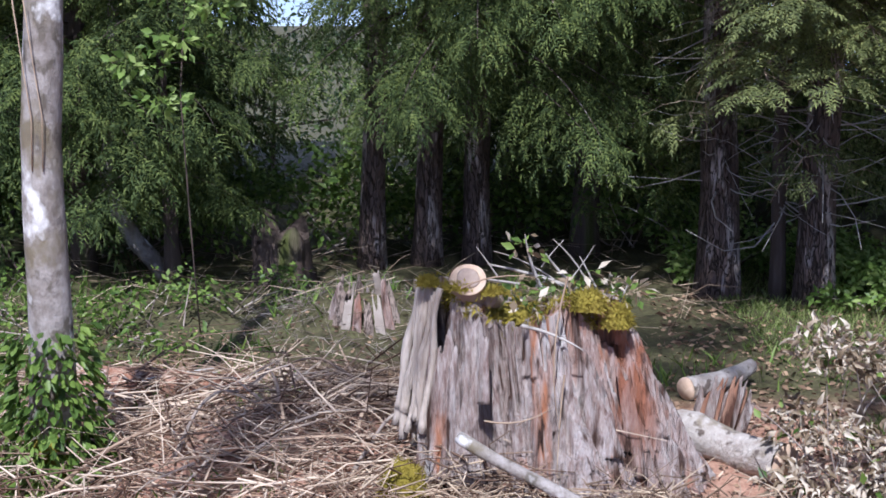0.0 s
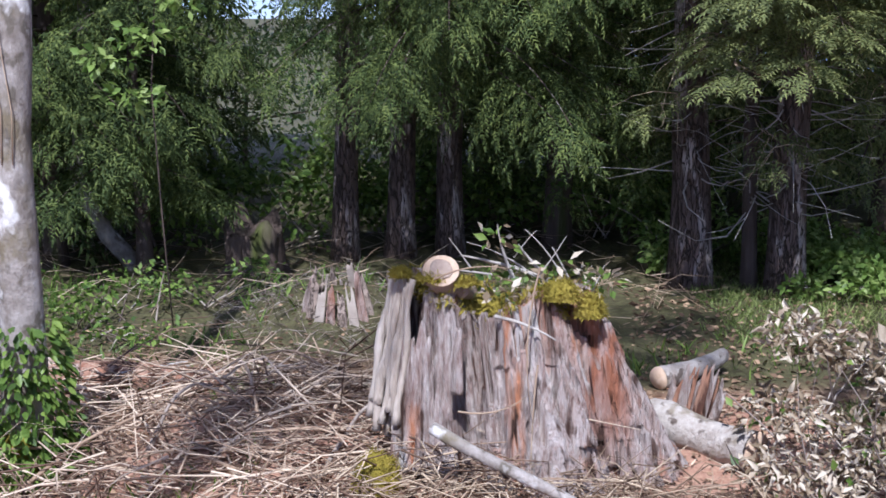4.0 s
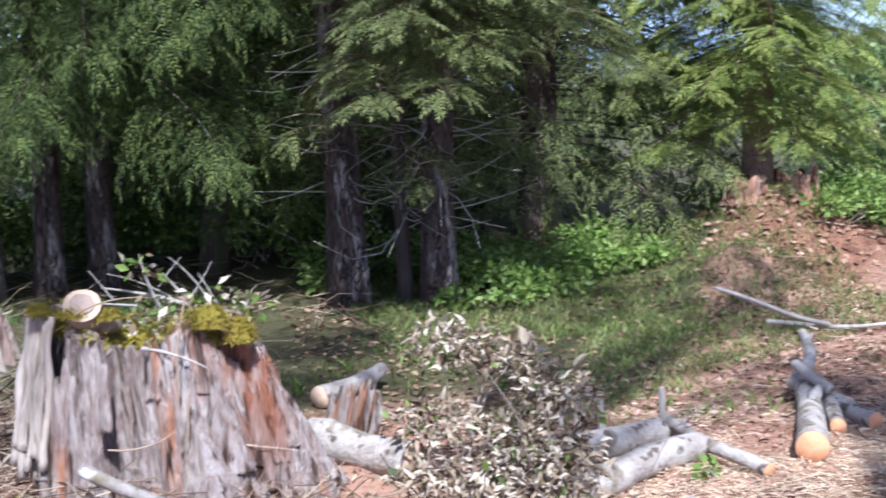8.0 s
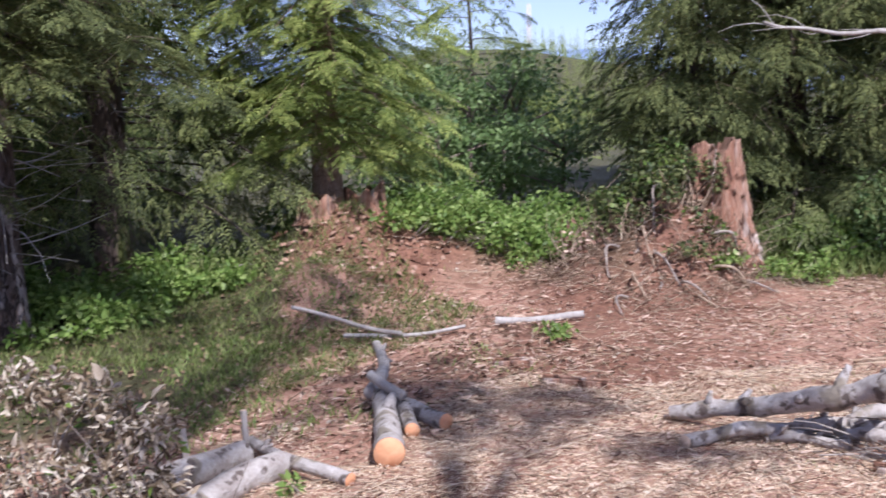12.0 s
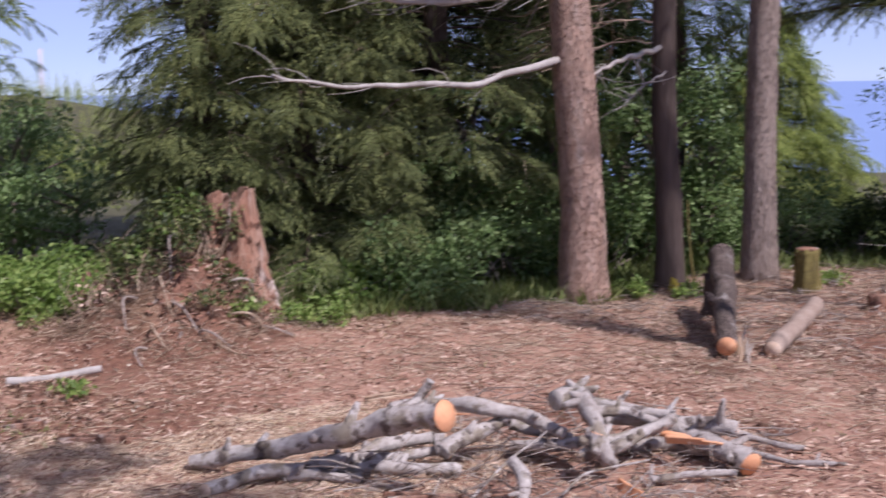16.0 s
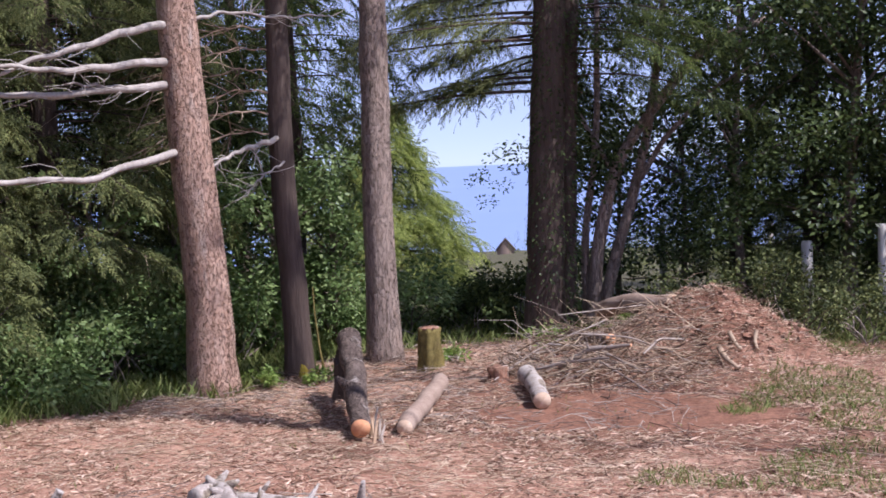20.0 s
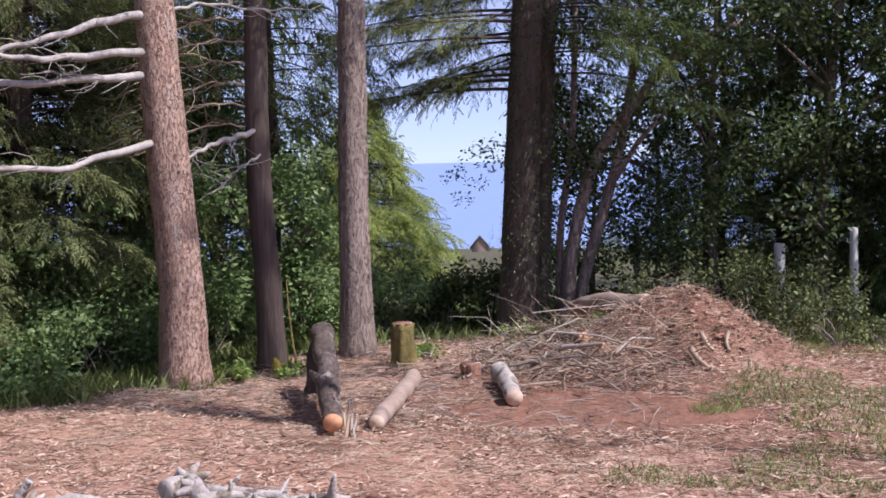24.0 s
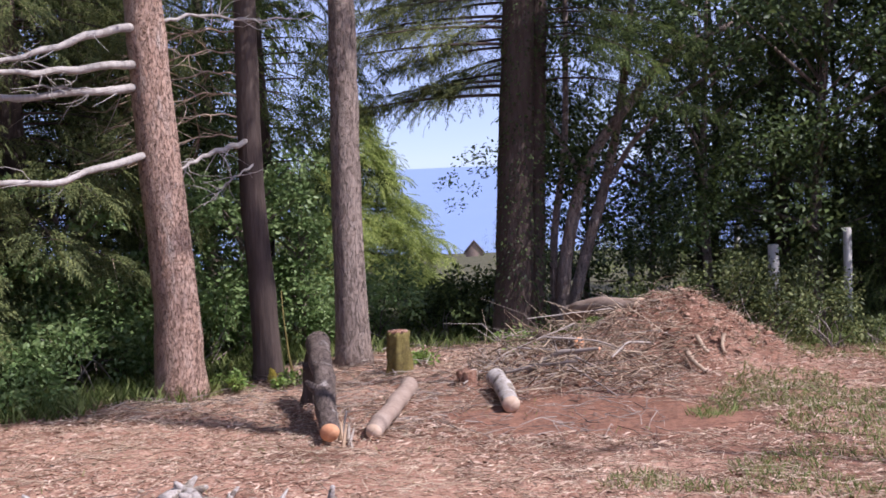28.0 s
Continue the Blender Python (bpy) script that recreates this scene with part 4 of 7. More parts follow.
def crooked_limb(points, r0, r1, knobs, label, cut, seed, bark=None, name="alder_limb", group="limbs of the heap", sides=12):
    """A cut limb along a bent line, with swellings, broken side stubs and a cut face at each end."""
    r = np.random.default_rng(seed)
    p = np.array(points, float)
    t = thing(name, label, "log", group, tuple(p[0]))
    p = p - p[0]
    run = np.concatenate([[0], np.cumsum(np.linalg.norm(np.diff(p, axis=0), axis=1))])
    n = max(10, int(run[-1] / 0.035))
    s = np.linspace(0, run[-1], n)
    q = np.stack([np.interp(s, run, p[:, i]) for i in range(3)], 1)
    for _ in range(3):
        q[1:-1] = (q[:-2] + 2 * q[1:-1] + q[2:]) / 4
    q[1:-1] += 0.35 * r0 * np.stack([wave(q[1:-1], 9, seed), wave(q[1:-1], 9, seed + 4), wave(q[1:-1], 9, seed + 8)], 1)
    rad = (r0 + (r1 - r0) * s / run[-1]) * (1 + 0.10 * np.sin(s * 17 + seed))
    way = unit(np.gradient(q, axis=0))
    for _ in range(knobs):
        k = int(r.uniform(0.06, 0.94) * n)
        out = unit(np.cross(way[k], r.normal(size=3)))
        out[2] = abs(out[2])
        long = r.uniform(1.3, 2.6) * (1.6 if r.random() < 0.25 else 1.0)
        v, f = tube(np.stack([q[k], q[k] + out * rad[k] * 1.15, q[k] + (out * long + way[k] * r.uniform(0.3, 1.1)) * rad[k]]), [rad[k] * 0.8, rad[k] * 0.5, rad[k] * 0.24], 7, 0.12, 14, seed + k)
        part("side_stub", mesh_from("side_stub", v, f, bark or M_ALDERLOG, True), t)
    v, f = tube(q, rad, sides, 0.16, 11.0, seed, cap=False)
    part("bark", mesh_from("bark", v, f, bark or M_ALDERLOG, True), t)
    for k, sgn in ((0, -1), (n - 1, 1)):
        v, f = tube(np.stack([q[k] - way[k] * sgn * 0.006, q[k] + way[k] * sgn * 0.002]), [rad[k] * 0.99, rad[k] * 0.97], sides, 0.16, 11.0, seed)
        part("cut_face", mesh_from("cut_face", v, f, cut), t)
    return t


# ---- the old stump and what lies on it ----
def splinters(TH, U, kinds, seed):
    """Depths of long splinters round a torn stump, some of them broken off at a height of their own."""
    r = np.random.default_rng(seed)
    c, s, out = np.cos(TH), np.sin(TH), np.zeros_like(TH)
    p = np.stack([c * 0.6, s * 0.6, U * 0.25 + 1], -1)
    for count, most, breaks, rare in kinds:
        edges = np.sort(r.uniform(0, 2 * np.pi, count))
        col = np.searchsorted(edges, (TH + 0.9 / count * wave(p, 6, count)) % (2 * np.pi)) % count
        level = np.zeros_like(col)
        for _ in range(breaks):
            level = level + (U > r.random(count)[col] + 0.02 * wave(np.stack([c, s, U], -1), 30, 2))
        out = out + most * (r.random((count, breaks + 1)) ** rare)[col, level]
    return out



def old_stump(at, height, label):
    """A large rotten stump: a fluted, torn wall of wood that leans outwards at its foot, with moss on its rim."""
    t = thing("old_stump", label, "stump", at=(at[0], at[1], gz(*at)))
    sides, rows = 420, 100
    th = np.linspace(0, 2 * np.pi, sides, endpoint=False)
    u = np.linspace(0, 1, rows)
    TH, U = np.meshgrid(th, u)
    cx, cy = np.cos(TH), np.sin(TH)
    p = np.stack([cx * 0.6, cy * 0.6, U * 0.25], -1)
    rim = 1 - 0.10 * np.clip(wave(np.stack([cx, cy, 0 * cx], -1), 3.0, 2), 0, 1) - 0.10 * np.clip(np.cos(TH + 0.25), 0, 1) ** 3 - 0.16 * np.clip(np.cos(TH + 1.9), 0, 1) ** 16
    rim = rim - 0.17 * np.clip(np.sin(TH) + 0.15, 0, 1)
    top = height * rim * (1 + 0.05 * wave(np.stack([cx, cy, 0 * cx], -1), 14, 4))
    Z = U * top
    R = 0.51 + 0.23 * (1 - U) ** 1.15 * (1 + 0.5 * cx) + 0.02 * (1 - U) * np.clip(cx, 0, 1) + 0.05 * np.cos(TH * 6 + 1) * (1 - U)
    R = R - splinters(TH, U, ((17, 0.08, 0, 1.4), (60, 0.04, 1, 1.6), (90, 0.12, 1, 6.0), (230, 0.026, 1, 1.4)), 12)
    R = R - 0.07 * np.clip(wave(p, 6.5, 5), 0.0, 1) - 0.016 * np.abs(np.sin(TH * 90 + 5 * wave(p, 8, 3)))
    deep = np.exp(-((TH - 4.35) / 0.10) ** 2) * np.clip(U * 1.6 - 0.4, 0, 1) + 0.8 * np.exp(-((TH - 4.62) / 0.05) ** 2) * np.clip(U * 2 - 0.9, 0, 1) + 0.8 * np.exp(-((TH - 5.1) / 0.07) ** 2) * (1 - np.abs(U - 0.55) * 1.7).clip(0)
    R = R - 0.11 * deep
    fibre = np.stack([cx * 0.6, cy * 0.6, Z * 0.10], -1)
    R = R - 0.030 * np.abs(wave(fibre, 34, 7)) - 0.020 * np.abs(wave(fibre * [1, 1, 2.0], 75, 8)) - 0.10 * np.clip(wave(np.stack([cx * 0.6, cy * 0.6, Z * 0.35], -1), 15, 9) - 0.42, 0, 0.5)
    R = R + 0.02 * np.clip(wave(fibre, 11, 10), 0, 1) + 0.035
    shift = 0.09 * (1 - U)
    v = np.stack([cx * R + shift, cy * R * 0.95, Z - 0.06], -1).reshape(-1, 3)
    i, j = np.meshgrid(np.arange(rows - 1), np.arange(sides), indexing="ij")
    i, j = i.ravel(), j.ravel()
    k = (j + 1) % sides
    f = np.stack([i * sides + j, i * sides + k, (i + 1) * sides + k, (i + 1) * sides + j], 1)
    # the hollow, crumbling top
    n0, last = len(v), (rows - 1) * sides
    rings = []
    for q, dz in ((0.86, -0.02), (0.7, -0.07), (0.45, -0.12), (0.15, -0.14)):
        ring = v[last:last + sides] * [q, q, 1] + np.stack([0 * th, 0 * th, dz + 0.03 * wave(np.stack([np.cos(th), np.sin(th), 0 * th + q], -1), 7)], 1)
        rings.append(ring)
    v = np.concatenate([v, *rings])
    prev = last
    for m in range(4):
        base = n0 + m * sides
        js = np.arange(sides)
        ks = (js + 1) % sides
        f = np.concatenate([f, np.stack([prev + js, prev + ks, base + ks, base + js], 1)])
        prev = base
    part("wood_wall", mesh_from("wood_wall", v, f, M_ROT, False), t)
    # moss over the rim, deepest at its sunny side
    r = np.random.default_rng(4)
    rows_of, cols = r.integers(0, rows, 90000), r.integers(0, sides, 90000)
    ang = th[cols]
    drape = 0.025 + 0.16 * np.exp(-((ang - 5.5) / 0.3) ** 2) + 0.05 * np.exp(-((ang - 3.9) / 0.3) ** 2)
    depth = 1 - u[rows_of] + 0.05 * wave(np.stack([np.cos(ang), np.sin(ang), u[rows_of]], 1), 6, 2)
    ok = (depth < drape * r.random(90000) ** 0.5 * (0.4 + 0.6 * (ang > 5.0) + 0.4 * (ang < 4.1))) & (np.abs(ang - 4.6) > 0.12 * r.random(90000))
    q = v[rows_of[ok] * sides + cols[ok]] + r.normal(size=(ok.sum(), 3)) * 0.006
    out = np.stack([np.cos(ang[ok]), np.sin(ang[ok]), r.uniform(-0.9, 1.2, ok.sum())], 1)
    hollow = v[n0 + r.integers(0, 2 * sides, 2500)] + r.normal(size=(2500, 3)) * 0.02
    q, out = np.concatenate([q, hollow]), np.concatenate([out, r.normal(size=(2500, 3)) * 0.6 + [0, 0, 1.0]])
    part("moss", mesh_from("moss", *spray((BLADE[0] * [1, 4, 1], BLADE[1]), q, out, r.uniform(0.016, 0.044, len(q)), 0.9), M_MOSS), t, "golden-green moss draped over the rim", kind="stuff")
    return t


def slab(parent, name, foot, tip, width, thick, mat, seed=1, ragged=0.12, label=""):
    """A split, fibrous slab of wood that stands or leans, ragged at its tip."""
    foot, tip = np.array(foot, float), np.array(tip, float)
    n, m = 14, 12
    s, w = np.linspace(0, 1, n), np.linspace(-0.5, 0.5, m)
    S, Wd = np.meshgrid(s, w, indexing="ij")
    way = tip - foot
    side = unit(np.cross(way, [0.15, 1.0, 0.1]))
    front = unit(np.cross(side, way))
    r = np.random.default_rng(seed)
    reach = 1 - ragged * np.interp(np.arange(m), np.linspace(0, m - 1, 5), r.random(5)) - 0.03 * r.random(m)
    groove = 0.35 * np.abs(np.sin(Wd * 19 + seed))
    def sheet(sign):
        c = foot + way * (S * reach)[..., None] + side * (Wd * width * (1.12 - 0.25 * S))[..., None] + front * (sign * thick * (0.5 - groove * 0.5) * (1 - 0.5 * S))[..., None]
        return c.reshape(-1, 3)
    v = np.concatenate([sheet(1), sheet(-1)])
    i, j = np.meshgrid(np.arange(n - 1), np.arange(m - 1), indexing="ij")
    a = (i * m + j).ravel()
    q = np.stack([a, a + 1, a + m + 1, a + m], 1)
    o = n * m
    f = [q, q[:, ::-1] + o]
    edge = [k for k in range(m)] + [k * m + m - 1 for k in range(1, n)] + [(n - 1) * m + k for k in range(m - 2, -1, -1)] + [k * m for k in range(n - 2, 0, -1)]
    e = np.array(edge)
    e2 = np.roll(e, -1)
    f.append(np.stack([e, e + o, e2 + o, e2], 1))
    me = mesh_from(name, v, np.concatenate(f), mat)
    return part(name, me, parent, label) if parent else me


def moss_pad(parent, at, size, seed, count=700, name="moss"):
    """A cushion of moss with many short tufts."""
    r = np.random.default_rng(seed)
    d = unit(r.normal(size=(count, 3)))
    d[:, 2] = np.abs(d[:, 2])
    p = np.array(at) + d * np.array(size) * (0.9 + 0.15 * wave(d, 4, seed)[:, None])
    u, w = np.meshgrid(np.linspace(0, np.pi / 2, 8), np.linspace(0, 2 * np.pi, 18, endpoint=False), indexing="ij")
    dome = np.stack([np.cos(w) * np.sin(u), np.sin(w) * np.sin(u), np.cos(u)], -1)
    dome = np.array(at) + dome * np.array(size) * (0.92 + 0.12 * wave(dome, 4, seed)[..., None])
    i, j = np.meshgrid(np.arange(7), np.arange(18), indexing="ij")
    i, j = i.ravel(), j.ravel()
    k = (j + 1) % 18
    q = np.stack([i * 18 + j, i * 18 + k, (i + 1) * 18 + k, (i + 1) * 18 + j], 1)
    q = np.concatenate([q[:, [0, 1, 2]], q[:, [0, 2, 3]]])
    tuft = spray((BLADE[0] * [1, 3, 1], BLADE[1]), p, d + r.normal(size=d.shape) * 0.5, r.uniform(0.015, 0.035, count), 0.9)
    return part(name, mesh_from(name, *joined([(dome.reshape(-1, 3), q), tuft]), M_MOSS), parent, "yellow-green moss cushion")


stump = old_stump((0.38, 5.98), 0.92, "old grey and red rotten stump with moss on top")
for k in range(11):
    f = k / 10
    foot, tip = np.array([-0.60 + 0.13 * f, -0.18 - 0.13 * f + 0.03 * math.sin(k * 2.3), 0.20 + 0.08 * math.sin(k * 1.9)]), np.array([-0.495 + 0.10 * f, -0.13 - 0.14 * f + 0.015 * math.sin(k * 3.1), 0.885 - 0.05 * ((k * 0.618) % 1.0)])
    u = np.linspace(0, 1, 16)[:, None]
    q = foot + (tip - foot) * u + 0.008 * np.stack([np.sin(u[:, 0] * 9 + k), np.cos(u[:, 0] * 7 + k), 0 * u[:, 0]], 1)
    part("splinter", mesh_from("splinter", *tube(q, (0.021 - 0.007 * u[:, 0]) * (1 + 0.15 * np.sin(u[:, 0] * 13 + k * 2)), 9, 0.3, 16, k), M_PALEWOOD, False), stump, "pale weathered splinter")
for k, (x0, y0, z0, x1, y1, z1, w) in enumerate([(0.50, -0.47, 0.05, 0.42, -0.40, 0.58, 0.07), (0.3, -0.56, 0.0, 0.27, -0.48, 0.5, 0.06), (-0.2, -0.50, 0.4, -0.2, -0.45, 0.8, 0.05), (0.62, -0.36, 0.0, 0.5, -0.3, 0.55, 0.06)]):
    slab(stump, "splinter_slab", (x0, y0, z0), (x1, y1, z1), w, 0.06, M_ROT, 11 + k, 0.3)
for k, (mx, my, mz, sx, sy, sz) in enumerate([(-0.45, -0.23, 0.88, 0.045, 0.04, 0.035), (-0.30, -0.27, 0.87, 0.08, 0.06, 0.03), (-0.17, -0.27, 0.85, 0.07, 0.06, 0.025), (0.27, -0.38, 0.80, 0.09, 0.07, 0.09), (0.40, -0.38, 0.72, 0.07, 0.05, 0.10), (-0.1, 0.0, 0.70, 0.25, 0.25, 0.06)]):
    moss_pad(stump, (mx, my, mz), (sx, sy, sz), k + 1)
moss_pad(stump, (-0.56, -0.50, -0.04), (0.11, 0.10, 0.20), 31, 700)
for k, (x0, y0, x1, y1, z1, w) in enumerate([(-0.47, -0.33, -0.39, -0.27, 0.80, 0.07), (-0.42, -0.38, -0.35, -0.31, 0.74, 0.08), (-0.36, -0.42, -0.31, -0.35, 0.66, 0.07)]):
    slab(stump, "splinter_slab", (x0, y0, 0.0), (x1, y1, z1), w, 0.07, M_ROT, 21 + k, 0.35)
for k, (x0, y0, z0, x1, y1, z1) in enumerate([(0.15, -0.56, 0.55, 0.12, -0.62, 0.1), (0.16, -0.52, 0.98, 0.13, -0.60, 0.3), (-0.3, -0.4, 0.9, 0.02, -0.5, 0.97), (-0.2, -0.62, 0.36, 0.1, -0.6, 0.42)]):
    a, b = np.array([[x0, y0, z0]]), np.array([[x1 - x0, y1 - y0, z1 - z0]])
    part("hanging_stem", mesh_from("hanging_stem", *sticks(a, b, np.linalg.norm(b), 0.005, 0.15, 5, 6), M_TWIG), stump)

round_ = log((0.125, 5.80, 0.97), (0.113, 5.71, 1.06), 0.086, 0.088, "short round of pale cut wood lying on the old stump", M_BARE, M_PALECUT, seed=3, name="wood_round")
hw = np.array([-0.012, -0.09, 0.09])
part("heartwood", mesh_from("heartwood", *tube(np.stack([hw, hw * 1.07]), [0.062, 0.054], 16, 0.3, 14), M_BARE), round_, "brown heartwood")
log((0.25, 5.86, 0.93), (0.21, 5.74, 0.96), 0.04, 0.04, "small round of cut wood on the mossy stump", M_BARE, M_BARE, seed=4, name="wood_round")

cut_branch = thing("cut_branch", "cut leafy branch with grey twigs on the stump's top", "branch", at=(0.45, 5.85, 0.90))
for k, (a, b, rr) in enumerate([((0.35, 0, 0.0), (-0.25, -0.1, 0.22), 0.014), ((0.0, -0.05, 0.1), (-0.08, -0.1, 0.36), 0.01), ((0.2, 0, 0.05), (0.02, -0.05, 0.26), 0.012), ((0.3, 0, 0.0), (0.18, 0, 0.24), 0.008),
                                ((-0.1, -0.06, 0.12), (-0.36, -0.1, 0.16), 0.007), ((0.1, 0, 0.1), (-0.22, -0.1, 0.28), 0.006), ((0.35, -0.05, 0.0), (0.42, -0.05, 0.16), 0.006), ((-0.1, -0.3, -0.02), (0.16, -0.42, -0.10), 0.010), ((0.25, 0, 0.04), (0.05, -0.05, 0.33), 0.006), ((0.1, 0, 0.08), (0.24, -0.06, 0.30), 0.005), ((-0.2, -0.1, 0.16), (-0.30, -0.1, 0.30), 0.005), ((0.3, 0, 0.02), (0.0, -0.1, 0.17), 0.009), ((0.0, -0.06, 0.2), (0.10, -0.08, 0.33), 0.004)]):
    a, b = np.array(a), np.array(b)
    part("twig", mesh_from("twig", *sticks(a[None], (b - a)[None], np.linalg.norm(b - a), rr, 0.07, 6, 6), M_DEADWOOD, True), cut_branch)
r = np.random.default_rng(8)
cl = np.array([(-0.08, -0.1, 0.3), (0.05, -0.05, 0.12), (0.2, 0, 0.14), (0.32, 0, 0.1), (0.42, -0.02, 0.08), (-0.1, -0.1, 0.08), (0.0, -0.2, 0.05)])
part("withered_foliage", mesh_from("withered_foliage", *leaf_cloud(cl, [(0.08, 0.08, 0.07)] * 7, 110, 0.06, seed=4), M_DRYLEAF), cut_branch, "half-withered grey-green leaves", kind="stuff")
part("green_foliage", mesh_from("green_foliage", *leaf_cloud(cl, [(0.1, 0.08, 0.06)] * 7, 90, 0.055, seed=5), M_BROAD), cut_branch, kind="stuff")

log((0.07, 5.33, 0.45), (0.85, 4.95, 0.14), 0.03, 0.02, "thin pale lichen-covered branch leaning on the stump", M_ALDER, M_PALECUT, 0.05, 5, name="fallen_branch", sides=10)

# ---- birch and fallen wood at the west side ----
birch = thing("birch_tree", "slim white-barked tree with moss and ivy at its foot", "tree", at=(-1.9, 6.02, gz(-1.9, 6.02)))
bl = np.array([(0.0, 0, 0), (0.01, 0, 0.13), (0.02, -0.01, 0.7), (0.015, -0.01, 1.25), (0.015, 0, 1.65), (0.06, 0.01, 2.3), (0.12, 0.05, 4), (0.1, 0.1, 7), (0.2, 0.1, 10)])
z = np.concatenate([np.linspace(0, 2.6, 40), np.linspace(2.8, 10, 14)])
bl = np.stack([np.interp(z, bl[:, 2], bl[:, 0]), np.interp(z, bl[:, 2], bl[:, 1]), z], 1)
part("trunk", mesh_from("trunk", *tube(bl, 0.108 * (1 - 0.085 * z) * (1 + 0.35 * np.exp(-z / 0.3)), 28, 0.04, 5, 2), M_ALDER, True), birch)
bb = boughs(bl, (3.6, 9.5), 1.6, 26, 0.0, 0.6, None, 3)
for p in bb:
    part("limb", limb_mesh([p], 0.022, M_ALDER), birch)
part("crown", mesh_from("crown", *leaf_cloud([p[-1] for p in bb], [(0.6, 0.6, 0.5)] * 26, 2600, 0.09, seed=3), M_BROAD), birch)
r = np.random.default_rng(2)
n = 1000
a, hh = r.uniform(-2.9, 0.3, n), r.random(n) ** 1.5 * 0.75
rad = 0.15 + 0.16 * r.random(n) * np.exp(-hh * 1.5)
part("ivy", mesh_from("ivy", *spray(BIG_LEAF, np.stack([rad * np.cos(a), rad * np.sin(a), hh], 1), np.stack([np.cos(a), np.sin(a), -0.7 + 0 * a], 1) + r.normal(size=(n, 3)) * 0.4, r.uniform(0.04, 0.085, n), 0.6), M_BROAD), birch, "green ivy leaves", kind="stuff")
moss_pad(birch, (0, -0.04, 0.0), (0.16, 0.15, 0.3), 9, 700)
vine = np.array([(0.02, -0.115, 1.5), (0.03, -0.12, 1.75), (0.0, -0.12, 2.0), (-0.03, -0.125, 2.3)])
for k in range(2):
    part("vine_stem", mesh_from("vine_stem", *tube(vine + [0.05 * k - 0.02, 0.012, 0], [0.003] * 4, 5), M_TWIG), birch)

lean_alder = thing("leaning_tree", "crooked grey sapling leaning in the dark wood", "tree", at=(-2.41, 11.14, gz(-2.41, 11.14)))
part("trunk", mesh_from("trunk", *tube(np.array([(0, 0, -0.05), (-0.12, -0.02, 0.15), (-0.28, -0.06, 0.35), (-0.43, -0.1, 0.65), (-0.5, -0.12, 0.9), (-0.42, -0.1, 1.6), (-0.38, -0.09, 2.4), (-0.3, 0, 5)]), [0.09, 0.08, 0.075, 0.065, 0.055, 0.05, 0.045, 0.02], 12, 0.08, 4), M_ALDER, True), lean_alder)
part("crown", mesh_from("crown", *leaf_cloud([(-0.3, 0, 4.2), (-0.2, 0.3, 4.8), (-0.5, -0.2, 3.6)], [(0.7, 0.7, 0.6)] * 3, 700, 0.08, seed=6), M_BROAD), lean_alder)

maple = thing("maple_sapling", "sapling with bright lime leaves under a gap in the wood", "tree", at=(-1.72, 8.9, gz(-1.72, 8.9)))
part("trunk", mesh_from("trunk", *tube(np.array([(0, 0, -0.05), (-0.05, 0, 0.8), (-0.1, 0.05, 1.7), (-0.02, 0, 2.6)]), [0.006, 0.006, 0.005, 0.003], 8, 0.05), M_DARKBARK, True), maple)
part("crown", mesh_from("crown", *leaf_cloud([(-0.1, 0, 2.05), (0.15, 0, 2.3), (-0.35, 0, 1.9), (0.3, 0, 2.5), (-0.2, 0, 2.4), (-0.25, 0, 1.65)], [(0.22, 0.2, 0.1)] * 6, 420, 0.085, seed=7), M_LIME), maple)


def small_stump(at, height, r0, label, mat=None, top=None, seed=1, name="stump", moss=False, jag=0.1):
    t = thing(name, label, "stump", at=(at[0], at[1], gz(*at)))
    sides, rows = 40, 12
    z = np.linspace(-0.08, height, rows)
    line = np.stack([0 * z, 0 * z, z], 1)
    v, f = tube(line, r0 * (1 + 0.5 * np.exp(-(z + 0.08) / (0.3 * height + 0.02))), sides, 0.12, 4.0 / max(r0, 0.05) * 0.3, seed, flute=0.06, flutes=7)
    ring = v[(rows - 1) * sides:rows * sides]
    ring[:, 2] += jag * height * wave(np.stack([ring[:, 0], ring[:, 1], 0 * ring[:, 0]], 1), 9 / r0 * 0.3, seed)
    part("wood", mesh_from("wood", v, f, mat or M_REDROT, not jag > 0.2), t)
    if top:
        part("cut_face", mesh_from("cut_face", *tube(np.array([(0, 0, height - 0.01), (0, 0, height + 0.012)]), [r0 * 0.96, r0 * 0.93], sides, 0.05), top), t)
    if moss:
        moss_pad(t, (0, 0, 0.0), (r0 * 1.35, r0 * 1.35, height * 0.85), seed, 700)
    return t


# torn grey stump on its mound, all splinters
small_stump((-1.4, 10.95), 0.42, 0.24, "dark rotten stump in the shade of the wood", M_DARKBARK, seed=3, name="torn_stump", jag=0.5)
torn = thing("torn_stump", "torn grey stump in front of the dark wood", "stump", at=(-0.55, 8.80, gz(-0.55, 8.80)))
for k in range(18):
    a = 2 * math.pi * k / 18
    x, y, h = 0.17 * math.cos(a), 0.13 * math.sin(a), 0.16 + 0.16 * abs(math.sin(k * 2.7))
    slab(torn, "splinter_slab", (x * 1.5, y * 1.5, -0.16), (x * 0.9, y * 0.9, h * 0.9), 0.06, 0.04, (M_GREYTWIG, M_ROT, M_GREYBARK)[k % 3], 120 + k, 0.5)
